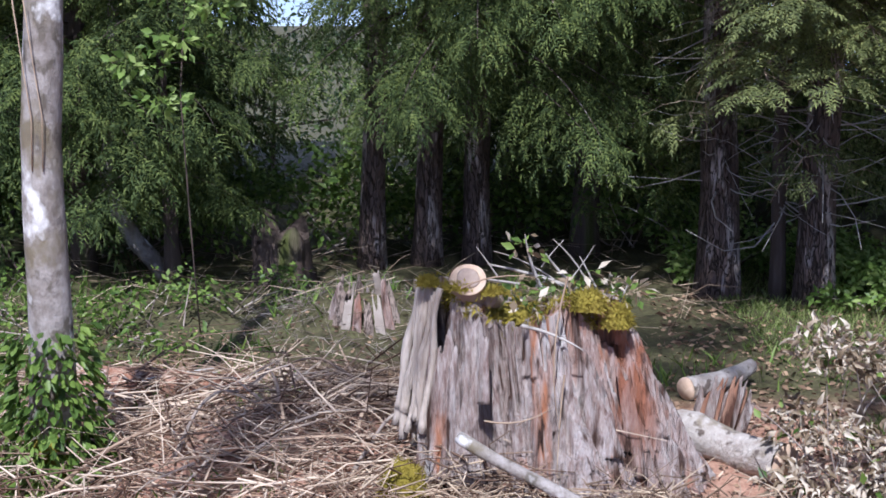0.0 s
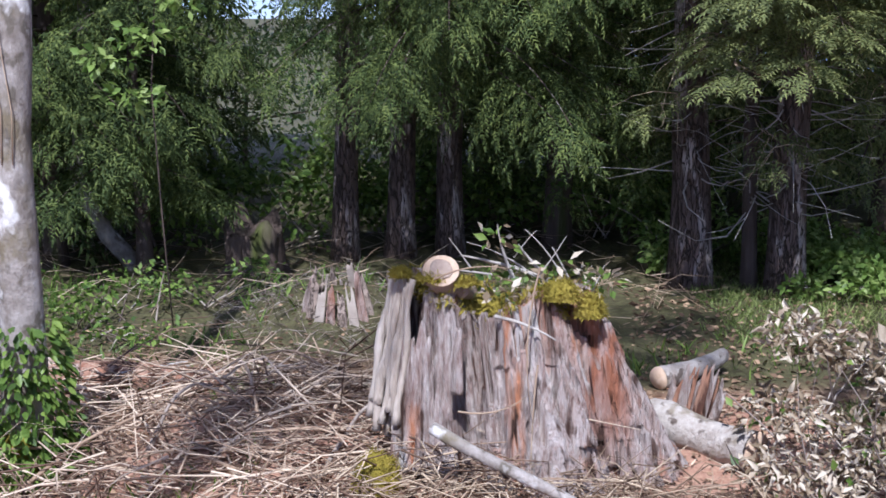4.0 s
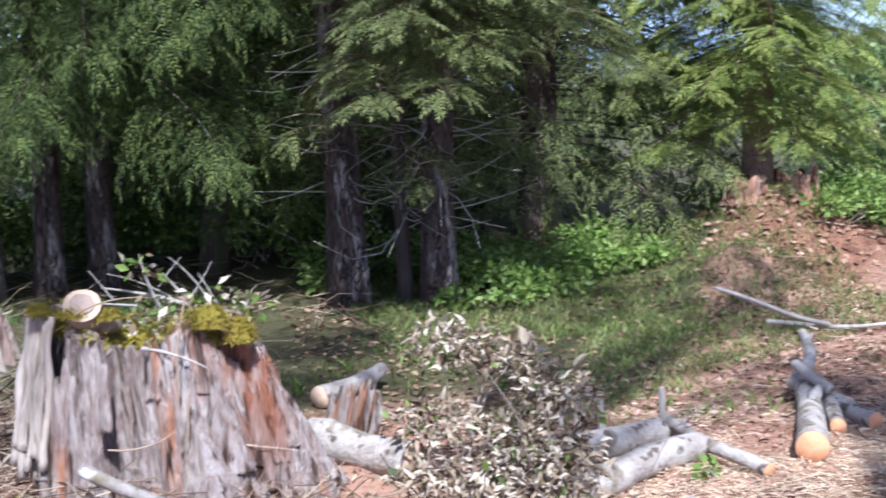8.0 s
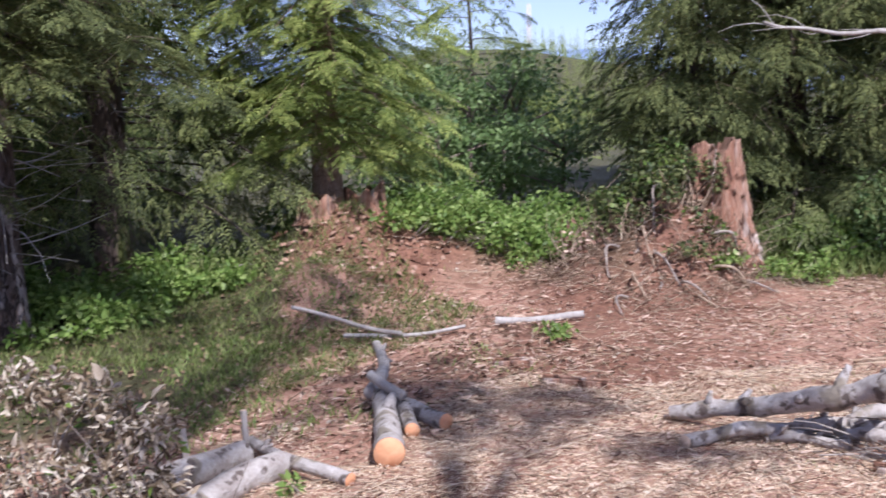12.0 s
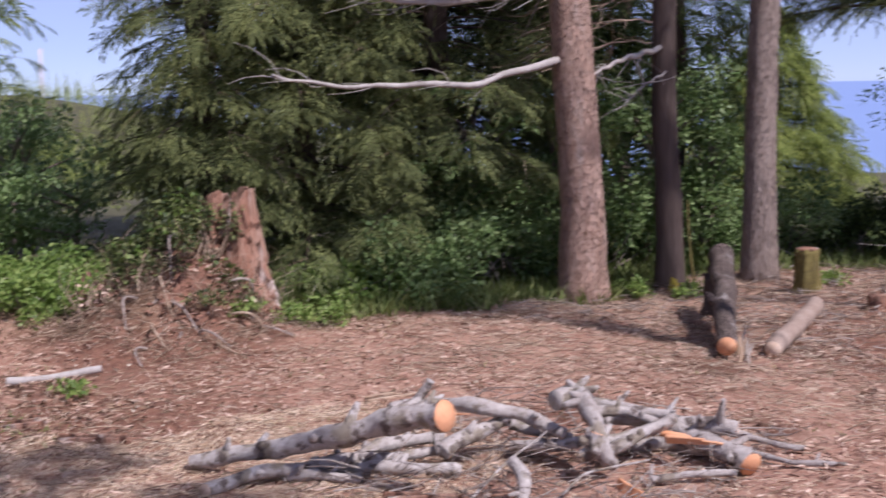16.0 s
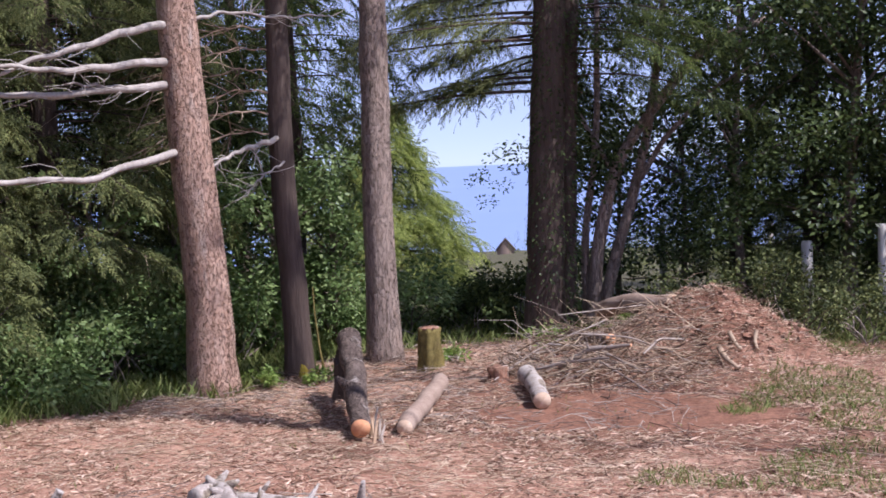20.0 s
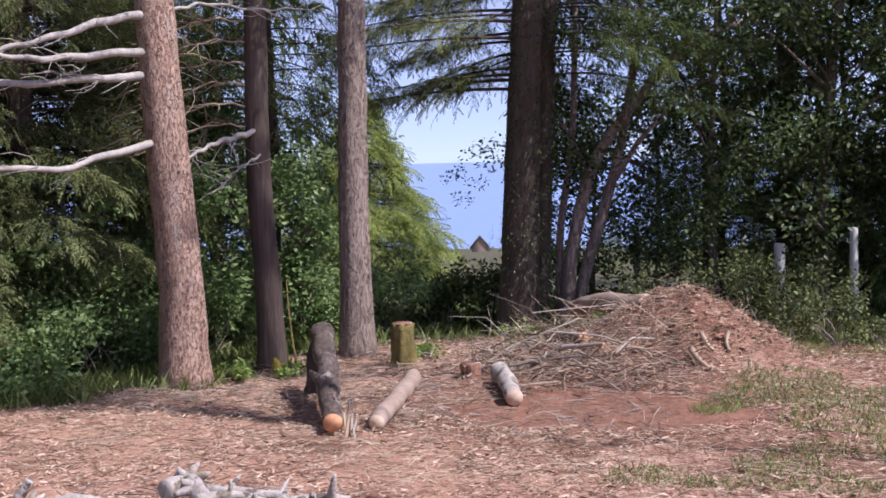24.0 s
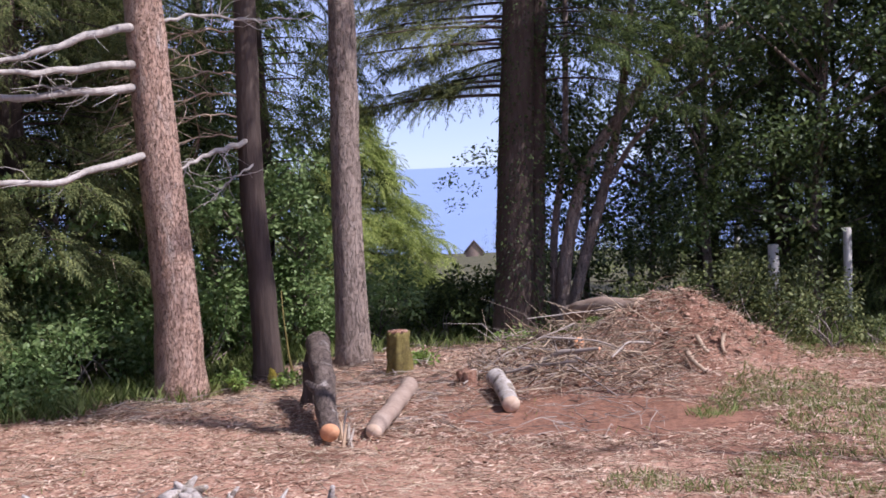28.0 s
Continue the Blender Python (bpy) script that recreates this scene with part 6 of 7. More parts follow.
part("roof", mesh_from("roof", rv, np.array([(0, 1, 2, 3), (3, 2, 4, 5), (6, 9, 8, 7), (9, 11, 10, 8), (0, 6, 7, 1), (5, 4, 10, 11), (1, 7, 8, 2), (2, 8, 10, 4), (0, 3, 9, 6), (3, 5, 11, 9)]), M_DARKBARK), house)
for x, y, h, rr in ((17.12, -0.6, 1.22, 0.055), (17.12, 0.31, 1.0, 0.075), (20.5, 2.6, 1.1, 0.06), (21.5, 1.0, 1.1, 0.06)):
    post = thing("fence_post", "weathered pale fence post", "post", "fence posts", (x, y, gz(x, y)))
    part("shaft", mesh_from("shaft", *tube(np.array([(0, 0, -0.1), (0.005, 0, 0.4), (-0.005, 0, h - 0.02), (-0.005, 0, h)]), [rr, rr, rr * 0.95, rr * 0.8], 12, 0.06, 6, x), M_POST, True), post)
for k in range(3):
    part("wire", mesh_from("wire", *tube(np.array([(0, 0, 0.4 + 0.28 * k), (1.7, 1.6, 0.37 + 0.28 * k), (3.4, 3.2, 0.4 + 0.28 * k)]), [0.004] * 3, 4), M_POST), post)

# many-stemmed tree before the sea
many = thing("many_stemmed_tree", "many-stemmed crooked grey tree with small leaves darkened for shade", "tree", at=(16.2, 2.9, gz(16.2, 2.9)))
for k, (pts, r0) in enumerate([([(-0.07, 0.05, -0.1), (-0.04, -0.08, 1.1), (0, -0.32, 2.1), (0.07, -0.76, 2.72), (0.15, -1.46, 3.53), (0.2, -2.2, 3.8)], 0.1), ([(0.1, 0, -0.1), (0.2, -0.26, 0.95), (0.24, -0.56, 1.88), (0.27, -0.76, 2.73), (0.3, -0.97, 4.13), (0.3, -1.1, 6)], 0.085),
                             ([(0, 0.1, -0.1), (-0.02, 0.1, 1.2), (0.05, -0.1, 2.4), (0.1, -0.15, 4.2), (0.1, -0.2, 6)], 0.06), ([(0.2, -0.6, 1.9), (0.3, -0.9, 2.4), (0.4, -1.5, 3.0), (0.4, -2.3, 3.4)], 0.04), ([(0, -0.3, 2.0), (0.1, 0.2, 2.9), (0.1, 0.6, 3.8)], 0.035)]):
    p = np.array(pts)
    s = np.linspace(0, 1, 26)
    q = np.stack([np.interp(s, np.linspace(0, 1, len(p)), p[:, i]) for i in range(3)], 1)
    for _ in range(3):
        q[1:-1] = (q[:-2] + 2 * q[1:-1] + q[2:]) / 4
    part("stem", mesh_from("stem", *tube(q, np.linspace(r0, r0 * 0.4, 26), 10, 0.08, 6, k), M_GREYBARK, True), many)


# ---- greenery ----
r = np.random.default_rng(41)
mc = np.concatenate([np.stack([r.uniform(-0.6, 0.9, 26), r.uniform(-3.4, 0.3, 26), r.uniform(1.9, 4.5, 26)], 1), np.stack([r.uniform(-0.8, 0.9, 8), r.uniform(-3.2, -0.5, 8), r.uniform(4.4, 6.0, 8)], 1), np.stack([r.uniform(0.2, 0.9, 10), r.uniform(-2.2, -0.2, 10), r.uniform(0.9, 2.2, 10)], 1)])
part("crown", mesh_from("crown", *leaf_cloud(mc, [(0.5, 0.45, 0.35)] * 44, 12500, 0.075, seed=12), M_SHADELEAF), many)


def leafy_tree(at, height, crown, count, leaf, label, mat, seed, trunk_r=0.1, clumps=16, low=0.35, group="leafy trees", off=0.0):
    """A broadleaved tree: a trunk with limbs and a crown of many clumps of leaves, with gaps."""
    r = np.random.default_rng(seed)
    t = thing("leafy_tree", label, "tree", group, (at[0], at[1], gz(*at)))
    line = trunk_line(height * 0.9, (r.normal() * 0.03, r.normal() * 0.03), seed=seed)
    part("trunk", trunk_mesh(line, trunk_r, M_GREYBARK), t)
    c = np.stack([off + r.normal(size=clumps) * crown * 0.5, r.normal(size=clumps) * crown * 0.5, r.uniform(low, 1.0, clumps) * height], 1)
    for q in c:
        z0 = min(q[2] * 0.75, height * 0.8)
        root = np.array([np.interp(z0, line[:, 2], line[:, i]) for i in range(3)])
        part("limb", limb_mesh([root + (q - root) * s for s in [np.linspace(0, 1, 6)[:, None]]], 0.03, M_GREYBARK), t)
    rad = np.stack([r.uniform(0.25, 0.5, clumps) * crown] * 2 + [r.uniform(0.12, 0.25, clumps) * crown], 1)
    part("crown", mesh_from("crown", *leaf_cloud(c, rad, count, leaf, seed=seed), mat), t)
    return t


# undergrowth in the gap of the wood and along its edge
def bank(spots, label, mat, leaf, per, group, seed, shape=LEAF, category="shrub", name="shrub"):
    for k, (x, y, w, d, h) in enumerate(spots):
        shrub((x, y), (w, d, h), int(per * w * max(d, h) * 1.0), leaf, label, mat, name, category, group, seed + k, shape=shape, clumps=max(8, int(w * 9)))


bank([(3.35, 9.75, 0.8, 0.6, 0.3), (3.8, 10.3, 1.2, 0.9, 0.38), (4.5, 10.9, 1.4, 1.0, 0.45), (5.2, 11.2, 1.2, 0.9, 0.5), (3.5, 10.9, 0.9, 0.7, 0.42), (5.0, 10.4, 1.0, 0.5, 0.22), (2.45, 11.2, 0.8, 0.8, 0.6), (3.5, 10.55, 0.9, 0.7, 0.4), (3.25, 11.4, 1.0, 0.8, 0.55)], "bright green nettles in the sunny gap", M_LIME, 0.075, 1500, "undergrowth", 100)
bank([(6.95, 10.25, 1.0, 0.8, 0.5), (7.4, 9.95, 1.1, 0.8, 0.55), (7.85, 9.6, 1.1, 0.8, 0.55), (8.2, 9.3, 0.9, 0.8, 0.5), (7.5, 10.9, 1.4, 1.0, 0.75), (8.4, 10.3, 1.4, 1.0, 0.75), (7.2, 11.9, 1.4, 1.2, 0.9), (9.6, 8.6, 1.1, 0.7, 0.5), (10.3, 8.0, 1.2, 0.7, 0.45)], "bright green bramble bank", M_LIME, 0.065, 1500, "bramble bank", 120)
bank([(10.9, 7.5, 1.3, 0.9, 0.8), (11.3, 8.0, 1.6, 1.0, 1.1), (11.9, 7.2, 1.4, 0.9, 1.1), (12.2, 7.6, 1.5, 1.0, 1.5), (12.7, 6.8, 1.4, 0.9, 1.3), (13.5, 6.6, 1.5, 1.0, 1.4), (14.6, 6.6, 1.6, 1.2, 1.5), (15.6, 6.3, 1.8, 1.2, 1.6), (13.2, 8.2, 1.6, 1.2, 1.5), (16.0, 5.2, 1.4, 1.2, 1.1)], "leafy green shrub behind the tall trunks", M_ALDERLEAF, 0.07, 1500, "shrubs behind the trunks", 140)
bank([(16.2, 4.4, 1.2, 1.0, 0.9), (16.8, 3.9, 1.2, 1.0, 0.9), (17.0, 4.9, 1.5, 1.0, 0.8)], "dark shaded bush above the sea", M_HEMLOCK, 0.07, 1500, "shrubs behind the trunks", 160)
bank([(15.1, 0.35, 1.1, 0.9, 1.15), (14.9, -0.35, 0.9, 0.8, 0.7), (15.5, 0.9, 1.2, 0.9, 1.3), (15.9, -0.1, 1.2, 1.0, 1.2), (15.1, -0.9, 0.7, 0.6, 0.35), (15.7, 1.6, 1.0, 0.9, 1.0)], "dusty green shrub beside the root mound", M_DUSTY, 0.055, 1300, "shrubs by the mound", 170)
bank([(-3.3, 9.4, 1.4, 0.9, 0.5), (-2.2, 9.2, 1.2, 0.9, 0.5), (-2.9, 8.6, 1.2, 0.7, 0.3), (-1.5, 9.5, 0.9, 0.7, 0.45), (-2.0, 8.4, 0.9, 0.5, 0.22), (-3.6, 8.0, 0.9, 0.6, 0.35)], "green herbs at the wood's edge", M_BROAD, 0.055, 420, "herbs at the wood's edge", 180)
bank([(-3.0, 12.2, 2.0, 1.0, 1.3), (-1.2, 12.4, 2.0, 1.0, 1.2), (0.6, 12.8, 2.0, 1.0, 1.0), (2.0, 12.6, 1.6, 1.0, 1.0), (-4.6, 11.4, 1.6, 1.0, 1.4)], "dark green undergrowth in the wood", M_BROAD, 0.09, 900, "undergrowth", 190)
bank([(9.0, 7.55, 0.4, 0.35, 0.2), (9.3, 7.4, 0.5, 0.35, 0.25), (8.4, 7.6, 0.4, 0.3, 0.14), (6.2, 7.2, 0.25, 0.25, 0.1), (12.15, 5.6, 0.35, 0.35, 0.28), (12.4, 5.0, 0.4, 0.3, 0.2), (13.4, 3.9, 0.35, 0.3, 0.22), (13.7, 2.9, 0.5, 0.4, 0.32), (2.45, 5.0, 0.12, 0.12, 0.1), (3.02, 5.5, 0.12, 0.12, 0.12), (15.3, 2.2, 0.4, 0.4, 0.4)],
     "small green seedlings in the litter", M_LIME, 0.055, 2500, "seedlings", 200)
for k, (x, y, w, h, n) in enumerate([(8.38, 7.98, 0.5, 0.62, 420), (8.15, 8.0, 0.55, 0.42, 380), (7.85, 8.15, 0.55, 0.3, 260), (8.25, 8.4, 0.6, 0.7, 600), (8.0, 7.75, 0.5, 0.2, 160)]):
    shrub((x, y), (w, 0.45, h), n, 0.052, "bramble with dull green leaves climbing the torn stump", M_DUSTY, "bramble", "bramble", seed=220 + k, stems=30, stem_mat=M_TWIG)

leafy_tree((17.9, -0.2), 6.5, 1.9, 11000, 0.085, "glossy-leaved tree behind the fence, darkened for shade", M_SHADELEAF, 301, 0.1, 34, 0.2)
leafy_tree((17.4, -1.5), 6.5, 1.9, 11000, 0.085, "glossy-leaved tree behind the fence, darkened for shade", M_SHADELEAF, 302, 0.1, 34, 0.12)
leafy_tree((18.6, -2.8), 7.0, 2.2, 11000, 0.085, "dark leafy tree at the field's edge", M_SHADELEAF, 303, 0.12, 26, 0.1)
leafy_tree((18.0, 1.2), 6.0, 1.6, 6000, 0.08, "leafy tree behind the brush mound", M_SHADELEAF, 304, 0.07, 20, 0.4)
leafy_tree((18.6, 3.0), 3.0, 1.5, 5200, 0.08, "dark leafy bush behind the crooked stems", M_SHADELEAF, 305, 0.05, 22, 0.08)
leafy_tree((18.9, 2.1), 3.2, 1.5, 5200, 0.08, "dark leafy bush behind the crooked stems", M_SHADELEAF, 306, 0.05, 22, 0.08)
# Ivy at the edges; the dense dark leaves also stand for the trunks' shade.
ivy_h = r.uniform(0, 4.2, 2400)
ivy_a = r.uniform(2.0, 5.5, 2400)
ivy = thing("trunk_ivy", "ivy on the trunks, thickened with dark leaves for shade", "ivy", at=(15.75, 3.36, 0.1))
part("foliage", mesh_from("foliage", *spray(LEAF, np.stack([0.02 * ivy_h + (0.27 + 0.08 * r.random(2400)) * np.cos(ivy_a), -0.05 * ivy_h + (0.27 + 0.08 * r.random(2400)) * np.sin(ivy_a), ivy_h], 1), np.stack([np.cos(ivy_a), np.sin(ivy_a), -0.8 + 0 * ivy_a], 1), r.uniform(0.03, 0.06, 2400), 0.8), M_SHADELEAF), ivy, kind="stuff")
spray_c = np.array([(15.65, 4.0, 2.25), (15.6, 4.15, 2.05), (15.65, 3.9, 1.9), (15.6, 4.1, 1.7), (15.6, 4.25, 1.95)])
part("foliage", mesh_from("foliage", *leaf_cloud(spray_c - np.array([15.75, 3.36, 0.1]), [(0.12, 0.16, 0.1)] * 5, 190, 0.05, seed=9), M_BROAD), ivy, kind="stuff")

for k, (x, y, h, c) in enumerate([(15.2, 7.7, 3.1, 1.1), (16.4, 7.2, 2.7, 1.1), (14.3, 6.5, 2.3, 1.0), (13.4, 7.2, 2.2, 1.0), (14.9, 5.9, 2.0, 0.8), (12.6, 7.9, 2.3, 1.0)]):
    leafy_tree((x, y), h, c, 4200, 0.075, "leafy young tree with sunlit green leaves", M_ALDERLEAF, 310 + k, 0.05, 18, 0.1, "young leafy trees")
for k, (x, y, h, c) in enumerate([(8.9, 12.6, 1.7, 1.0), (9.7, 13.1, 2.0, 1.1), (10.6, 13.6, 2.2, 1.1), (9.9, 11.6, 1.3, 0.9), (11.5, 14.4, 1.8, 1.1), (9.3, 14.6, 1.9, 1.2), (13.2, 17.6, 1.9, 1.4), (12.0, 18.0, 1.9, 1.4)]):
    leafy_tree((x, y), h, c, 2600, 0.085, "young alder with light green leaves beyond the bramble bank", M_ALDERLEAF, 350 + k, 0.03, 14, 0.05, "young alders beyond the bank")

for k, (x, y, h, c) in enumerate([(-2.6, 19.5, 2.3, 1.5), (-1.2, 20.5, 2.1, 1.4), (-0.4, 18.8, 1.9, 1.2), (-3.9, 21.0, 2.6, 1.5)]):
    leafy_tree((x, y), h, c, 1500, 0.11, "sunlit leafy tree beyond the dark wood", M_ALDERLEAF, 370 + k, 0.04, 14, 0.1, "leafy trees beyond the wood")

# Trees out of view, added so their crowns shade the gap and old stump.
leafy_tree((1.5, -2.2), 15.0, 1.3, 1150, 0.13, "unseen tall tree added to dapple the ground with shade", M_BROAD, 333, 0.035, 18, 0.78, "alders beside the clearing", 1.5)
leafy_tree((-2.5, -2.2), 15.0, 1.2, 1500, 0.13, "unseen tall tree added to dapple the ground with shade", M_BROAD, 340, 0.05, 16, 0.83, "alders beside the clearing", 2.0)
# Two more unseen trees, added to shade the dark fir and its grass.
for k, (x, y, h, c, lo) in enumerate([(9.2, -3.4, 15.2, 1.0, 0.86), (11.25, -3.4, 15.0, 0.6, 0.80)]):
    leafy_tree((x, y), h, c, 900, 0.14, "unseen thin tree added at the south side to shade the firs", M_BROAD, 336 + k, 0.045, 16, lo, "trees south of the clearing")
# Another unseen tree, added for the shade among the cut logs.
leafy_tree((2.1, -2.5), 11.8, 0.9, 1000, 0.13, "unseen tall tree added to dapple the ground with shade", M_BROAD, 334, 0.035, 10, 0.86, "alders beside the clearing", 1.65)

# withered leafy brush beside the stump
brush = thing("brush_pile", "heap of cut brush with curled withered leaves", "brush pile", at=(2.08, 5.55, gz(2.08, 5.55)))
bc = np.array([(0.0, 0.15, 0.55), (-0.2, 0.15, 0.62), (-0.34, 0.15, 0.66), (0.1, 0.0, 0.45), (0.14, -0.1, 0.42), (-0.5, -0.2, 0.2), (0.1, -0.2, 0.25), (-0.2, -0.2, 0.2), (-0.35, 0.0, 0.35), (0.08, -0.35, 0.18), (0.0, -0.45, 0.12), (-0.3, -0.4, 0.1), (-0.1, -0.1, 0.3), (0.14, 0.2, 0.42), (-0.4, 0.3, 0.3)])
bc = bc * [1.1, 1.0, 1.12] + [0.03, 0, 0.04]
part("foliage", mesh_from("foliage", *leaf_cloud(bc, [(0.17, 0.17, 0.12)] * 15, 2300, 0.058, CURL, 14, 1.6), M_DRYLEAF), brush, "pale curled withered leaves", kind="stuff")
part("green_foliage", mesh_from("green_foliage", *leaf_cloud(bc, [(0.18, 0.18, 0.12)] * 15, 160, 0.06, seed=15, flat=1.0), M_BROAD), brush, kind="stuff")
foot = np.stack([r.uniform(-0.4, 0.25, 60), r.uniform(-0.4, 0.3, 60), r.uniform(0, 0.1, 60)], 1)
part("twig", mesh_from("twig", *sticks(foot, bc[np.arange(60) % 15] - foot + r.normal(size=(60, 3)) * 0.1, r.uniform(0.3, 0.8, 60), r.uniform(0.004, 0.01, 60), 0.2), M_GREYTWIG), brush, kind="stuff")
for k, (o, w, z) in enumerate([((0.02, 0.2, 0.62), (0, 0, 1.0), 0.14), ((0.06, 0.1, 0.75), (-0.3, 0, 1), 0.1), ((0.3, 0.1, 0.62), (0.3, 0, 0.3), 0.1)]):
    part("big_leaf", mesh_from("big_leaf", *spray((BIG_LEAF[0] * [1, 1.2, 2], BIG_LEAF[1]), np.array([o]), np.array([w]), np.array([z]), 0.4), M_DRYLEAF), brush)


# ---- litter on the ground ----
def scatter(n, xr, yr, seed, keep=None):
    r = np.random.default_rng(seed)
    x, y = r.uniform(*xr, n), r.uniform(*yr, n)
    ok = np.hypot(x, y) > 0.5
    if keep is not None:
        ok &= keep(x, y)
    x, y = x[ok], y[ok]
    return np.stack([x, y, ground(x, y)], 1), r


def litter_sticks(name, label, n, xr, yr, seed, length, radius, lift, steep, mat, keep=None, bend=0.15):
    p, r = scatter(n, xr, yr, seed, keep)
    m = len(p)
    a = r.uniform(0, 6.28, m)
    w = np.stack([np.cos(a), np.sin(a), r.normal(size=m) * steep], 1)
    p[:, 2] += r.random(m) ** 2 * lift + 0.004
    me = mesh_from(name, *sticks(p - w * 0.3 * length[0], w, r.uniform(*length, m), r.uniform(*radius, m), bend, 3, 2), mat)
    return tagged(new(name, me), label, "litter", kind="stuff")


def litter_flat(name, label, n, xr, yr, seed, size, mat, keep=None, shape=LEAF, flat=0.35, rise=0.0, category="litter"):
    p, r = scatter(n, xr, yr, seed, keep)
    m = len(p)
    a = r.uniform(0, 6.28, m)
    w = np.stack([np.cos(a), np.sin(a), rise + r.normal(size=m) * 0.15], 1)
    p[:, 2] += 0.006 + 0.02 * r.random(m)
    return tagged(new(name, mesh_from(name, *spray(shape, p, w, r.uniform(*size, m), flat), mat)), label, category, kind="stuff")


bare_soil = lambda x, y: cleared(x, y) > 0.5
covered = lambda x, y: cleared(x, y) < 0.6
dug = lambda x, y: np.hypot((x - 11.0) / 0.8, (y - 1.7) / 1.3) + 0.3 * wave(np.stack([x, y, 0 * x], -1), 2.3, 40) < 1
CHIP = (np.array([(0, -0.08, 0), (0, 0.08, 0.02), (1, 0.06, 0), (1, -0.06, 0.03), (0.5, 0, 0.06)], float), np.array([(0, 4, 1), (1, 4, 2), (2, 4, 3), (3, 4, 0)]))
litter_flat("wood_chips", "pale wood chips strewn over the cleared soil", 70000, (-2, 16), (-3.5, 11.5), 501, (0.012, 0.06), M_CHIP, lambda x, y: bare_soil(x, y) & ~dug(x, y), CHIP, 0.4)
litter_flat("dry_leaves", "dry curled leaves on the cleared soil", 14000, (1.6, 16), (-2.5, 11.5), 502, (0.015, 0.05), M_DRYLEAF, lambda x, y: bare_soil(x, y) & ~dug(x, y) & (wave(np.stack([x, y, 0 * x], -1), 1.5, 3) > -0.1), LEAF, 0.7)
clumped = lambda seed, lim: (lambda x, y: bare_soil(x, y) & ~dug(x, y) & (wave(np.stack([x, y, 0 * x], -1), 1.4, seed) + 0.6 * wave(np.stack([x, y, 0 * x], -1), 4.1, seed + 1) > lim))
STRIP = (np.array([(0, -0.07, 0.0), (0, 0.09, 0.03), (0.5, 0.1, 0.10), (0.5, -0.09, 0.06), (1, 0.05, 0.02), (1, -0.04, -0.02)], float), np.array([(0, 3, 1), (1, 3, 2), (2, 3, 5), (2, 5, 4)]))
litter_flat("bark_mulch", "torn strips of brown and tan bark on the clearing", 80000, (2.2, 15.2), (-2.6, 9.6), 540, (0.018, 0.065), M_MULCH, clumped(31, -0.6), STRIP, 0.6, 0.1)
litter_flat("dry_fronds", "curled dry fronds and leaves on the clearing", 6000, (2.4, 15.0), (-2.6, 9.6), 541, (0.04, 0.12), M_MULCH, clumped(33, 0.0), COARSE, 0.8, 0.2)
sawn = lambda x, y: np.hypot((x - 4.7) / 2.5, (y - 4.9) / 1.45) + 0.35 * wave(np.stack([x, y, 0 * x], -1), 2.1, 50) < 1
litter_flat("sawdust", "pale sawdust and fine chips round the cut logs", 64000, (2.2, 7.2), (3.2, 6.6), 542, (0.01, 0.036), M_SAWDUST, sawn, CHIP, 0.3)
litter_sticks("sawn_straw", "pale straw and splinters round the cut logs", 7000, (2.2, 7.2), (3.2, 6.6), 543, (0.05, 0.25), (0.001, 0.003), 0.02, 0.06, M_STRAW, sawn)
litter_sticks("clearing_sticks", "thin dead sticks strewn over the clearing", 9000, (1.6, 16), (-2.5, 11.5), 503, (0.06, 0.45), (0.0015, 0.005), 0.04, 0.08, M_TWIG, lambda x, y: bare_soil(x, y) & ~dug(x, y))
litter_sticks("straw", "pale dry straw trodden into the clearing", 14000, (2.4, 15.0), (-2.0, 7.2), 513, (0.05, 0.28), (0.001, 0.003), 0.025, 0.06, M_STRAW, lambda x, y: bare_soil(x, y) & ~dug(x, y) & (wave(np.stack([x, y, 0 * x], -1), 0.9, 3) > -0.25))
litter_sticks("east_straw", "tan straw and thin stalks on the eastern clearing", 13000, (8.2, 14.2), (-1.6, 6.2), 515, (0.06, 0.32), (0.001, 0.0035), 0.03, 0.08, M_STALK, lambda x, y: bare_soil(x, y) & ~dug(x, y))
litter_flat("gap_leaves", "brown leaves and bark in the shaded gap", 5000, (1.6, 6.4), (6.2, 10.4), 514, (0.025, 0.07), M_BROWNLEAF, None, LEAF, 0.6)
litter_sticks("west_sticks", "tangle of tan dead stalks beside the stump", 3000, (-3.6, 0.35), (5.2, 7.4), 504, (0.12, 0.8), (0.0015, 0.009), 0.22, 0.25, M_STALK, None, 0.22)
litter_flat("west_leaves", "brown dead leaves among the stalks", 6500, (-3.8, 1.8), (5.0, 9.0), 505, (0.02, 0.048), M_BROWNLEAF, None, LEAF, 0.8)
litter_sticks("stump_foot_sticks", "dead stalks and roots at the stump's foot", 900, (-0.5, 1.6), (4.9, 5.5), 506, (0.15, 0.5), (0.002, 0.006), 0.16, 0.3, M_TWIG, None, 0.22)
litter_sticks("brush_heap_sticks", "heap of grey dead branches on the bank", 1500, (11.7, 14.2), (1.0, 3.5), 507, (0.1, 0.6), (0.002, 0.009), 0.26, 0.4, M_TWIG, lambda x, y: np.hypot((x - 12.75) / 1.0, (y - 2.1) / 1.1) < 1)
litter_sticks("bank_sticks", "grey sticks on the bank below the trunks", 1500, (10.2, 14.6), (1.0, 6.2), 508, (0.1, 0.5), (0.0015, 0.006), 0.08, 0.15, M_GREYTWIG, bare_soil)
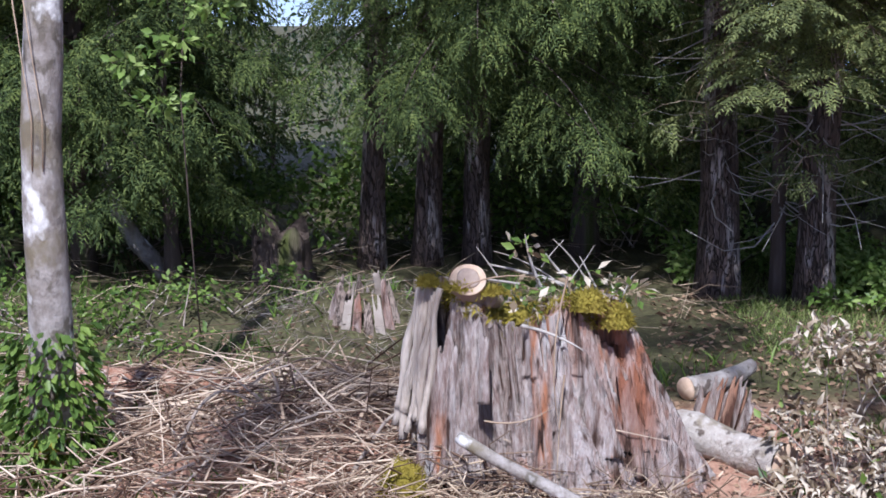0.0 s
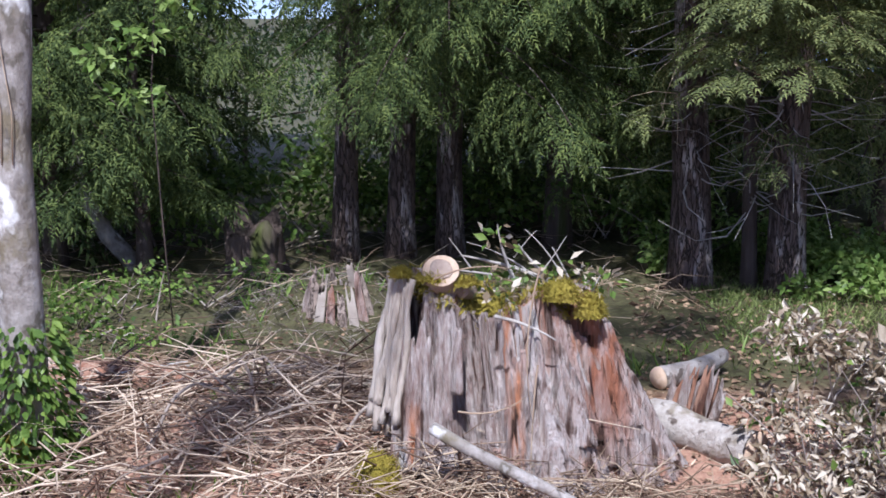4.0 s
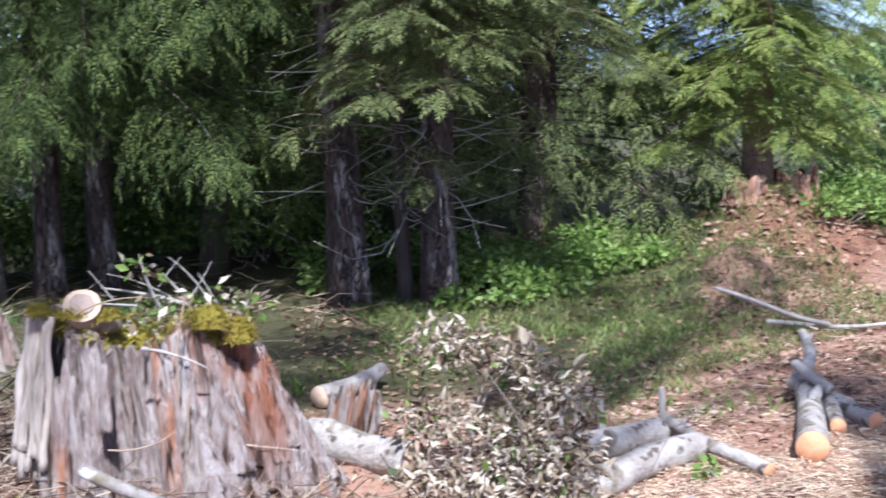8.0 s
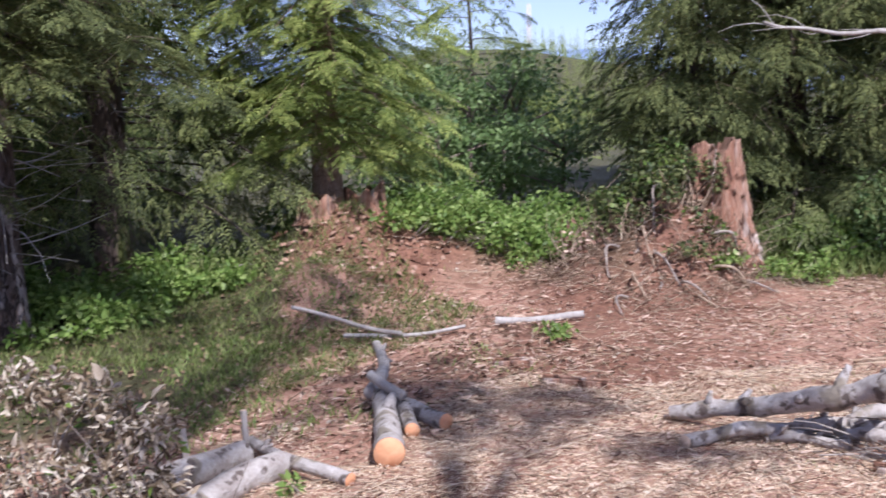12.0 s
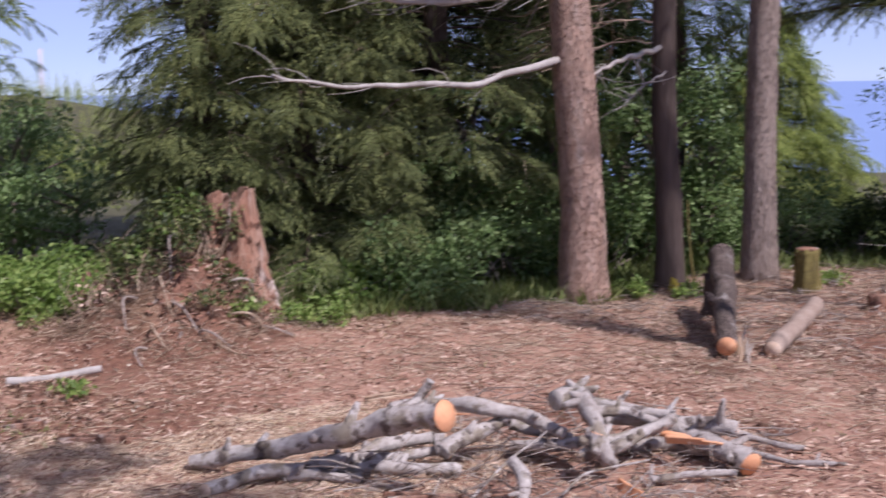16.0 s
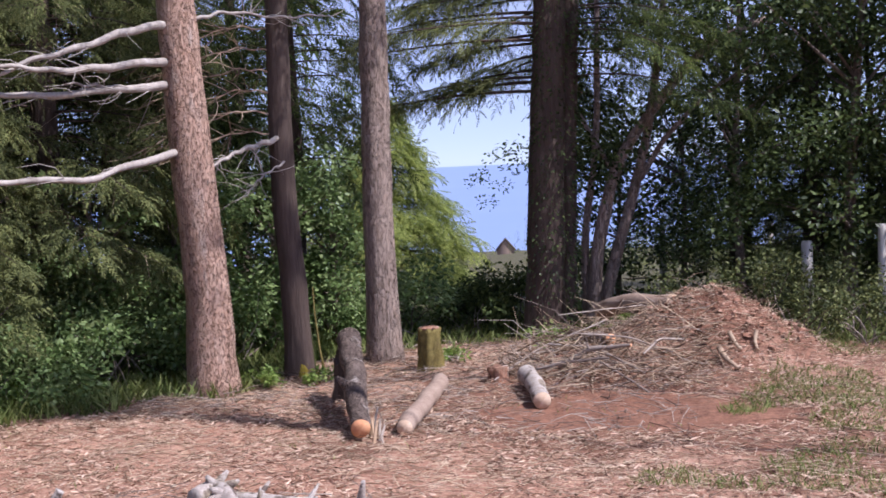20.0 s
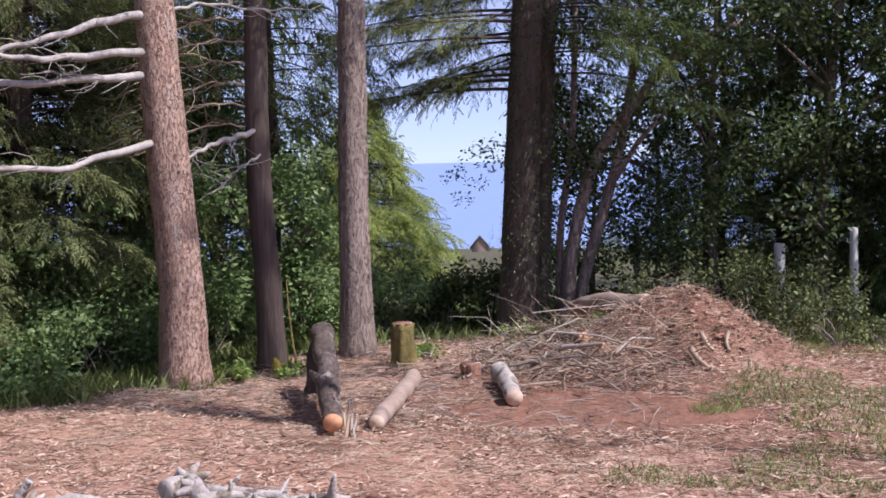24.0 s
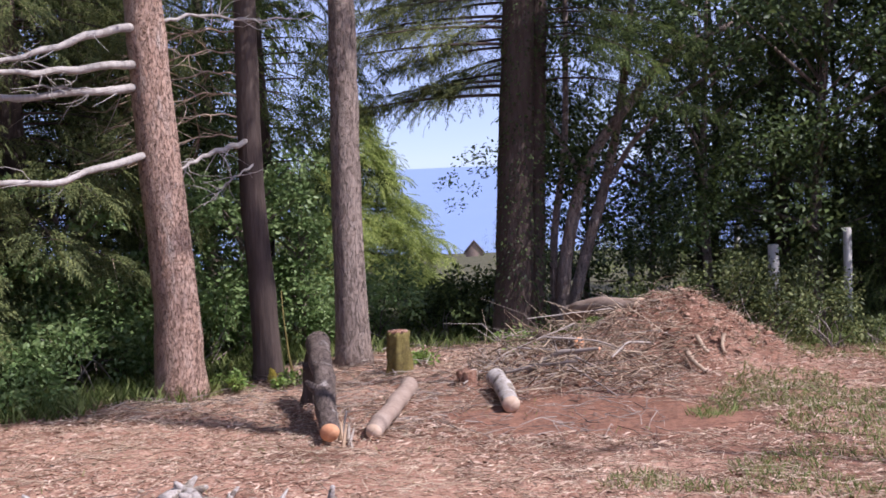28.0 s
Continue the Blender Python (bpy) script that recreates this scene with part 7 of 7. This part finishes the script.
litter_sticks("heap_twigs", "thin grey twigs in the limb heap", 620, (5.4, 7.5), (2.3, 4.6), 509, (0.15, 0.5), (0.002, 0.006), 0.18, 0.25, M_GREYTWIG)
litter_sticks("mound_canes", "dead brown canes round the torn stump", 2200, (7.2, 9.3), (7.2, 9.0), 510, (0.06, 0.35), (0.0012, 0.005), 0.10, 0.45, M_TWIG)
litter_sticks("root_heap_sticks", "heap of grey dead branches round the torn stump", 900, (-1.7, 0.3), (8.3, 9.8), 512, (0.08, 0.30), (0.0012, 0.0035), 0.07, 0.5, M_GREYTWIG, lambda x, y: np.hypot((x + 0.65) / 0.85, (y - 9.0) / 0.7) < 1)
litter_sticks("wood_floor_sticks", "grey dead branches on the floor of the wood", 520, (-3.8, 2.2), (8.6, 12.5), 511, (0.2, 0.7), (0.002, 0.006), 0.15, 0.25, M_TWIG)
CLOD = (np.array([(-0.5, -0.4, 0), (0.5, -0.5, 0), (0.45, 0.45, 0), (-0.4, 0.5, 0), (-0.25, -0.2, 0.35), (0.3, -0.15, 0.4), (0.1, 0.3, 0.3)], float),
        np.array([(0, 1, 5), (0, 5, 4), (1, 2, 5), (2, 6, 5), (2, 3, 6), (3, 4, 6), (3, 0, 4), (4, 5, 6)]))
near_mounds = lambda x, y: (np.hypot(x - 14.05, y - 1.15) < 0.9) | (np.hypot(x - 8.35, y - 8.4) < 0.9) | (np.hypot(x - 6.2, y - 10.2) < 0.9)
litter_flat("soil_clods", "crumbled clods of dark reddish soil", 16000, (4.5, 15.2), (0.0, 11.2), 530, (0.015, 0.075), M_CLOD, near_mounds, CLOD, 0.5)
litter_flat("mound_leaves", "dead leaves and bark on the soil mounds", 5200, (4.5, 15.2), (0.0, 11.2), 533, (0.02, 0.075), M_MULCH, near_mounds, LEAF, 0.8)
litter_sticks("mound_roots", "torn roots and stalks sticking out of the soil mounds", 800, (13.0, 15.0), (0.2, 2.1), 531, (0.05, 0.3), (0.0015, 0.006), 0.10, 0.5, M_TWIG, near_mounds, 0.25)
litter_sticks("pale_heap_sticks", "pale broken branches on the brush heap", 160, (11.9, 13.8), (1.3, 3.4), 532, (0.3, 1.0), (0.003, 0.008), 0.30, 0.3, M_GREYTWIG, lambda x, y: np.hypot((x - 12.75) / 0.9, (y - 2.3) / 0.95) < 1, 0.2)
TUFT = (np.concatenate([BLADE[0] * [1, 1, 1], BLADE[0] * [0.8, 1, 1] + [0.02, 0.03, 0.0]]), np.concatenate([BLADE[1], BLADE[1] + 5]))


def grass(name, label, n, xr, yr, seed, size, mat=None, keep=None):
    p, r = scatter(n, xr, yr, seed, keep)
    m = len(p)
    a = r.uniform(0, 6.28, m)
    w = np.stack([np.cos(a), np.sin(a), r.uniform(0.6, 2.2, m)], 1)
    return tagged(new(name, mesh_from(name, *spray(TUFT, p, w, r.uniform(*size, m), 0.9), mat or M_GRASS)), label, "grass", kind="stuff")


thin = lambda seed, lim: (lambda x, y: wave(np.stack([x, y, 0 * x], -1), 1.6, seed) > lim)
grass("gap_grass", "short grass and herbs in the shaded gap", 32000, (2.2, 6.4), (6.6, 11.6), 520, (0.03, 0.11), None, lambda x, y: ((wave(np.stack([x, y, 0 * x], -1), 1.3, 4) > -0.3) | (y > 8.6)) & (y > 6.3 + 0.5 * (x - 2.2)))
grass("field_grass", "thin green grass on the trampled soil", 36000, (8.6, 15.5), (-2.6, 1.8), 521, (0.03, 0.11), M_GRASS, lambda x, y: (wave(np.stack([x, y, 0 * x], -1), 1.1, 6) + 0.7 * wave(np.stack([x, y, 0 * x], -1), 3.3, 16) > -0.1) & (y < 1.2 - 0.16 * (x - 9)))
grass("west_herbs", "green herbs and seedlings among the dead stalks", 2600, (-3.4, 0.1), (5.4, 7.9), 526, (0.05, 0.15), M_BROAD, thin(9, 0.1))
grass("shade_grass", "tall grass in the shade of the firs", 16000, (9.6, 17), (5.6, 10), 522, (0.08, 0.28), None, covered)
grass("slope_grass", "grass beyond the trunks", 9000, (13.5, 19), (-3, 6), 523, (0.08, 0.26), None, covered)
grass("wood_edge_grass", "sparse herbs at the wood's edge", 4200, (-4, 2.5), (7.6, 11), 524, (0.05, 0.2), M_BROAD, thin(7, 0.25))
grass("clearing_tufts", "scattered green seedlings on the soil", 1600, (4.5, 14), (1, 10), 525, (0.03, 0.08), M_LIME, lambda x, y: bare_soil(x, y) & (wave(np.stack([x, y, 0 * x], -1), 2.5, 6) > 0.35))
grass("gap_herbs", "low green herbs in the dappled gap", 2600, (2.0, 5.6), (6.2, 9.0), 527, (0.04, 0.12), M_LIME, thin(14, 0.15))
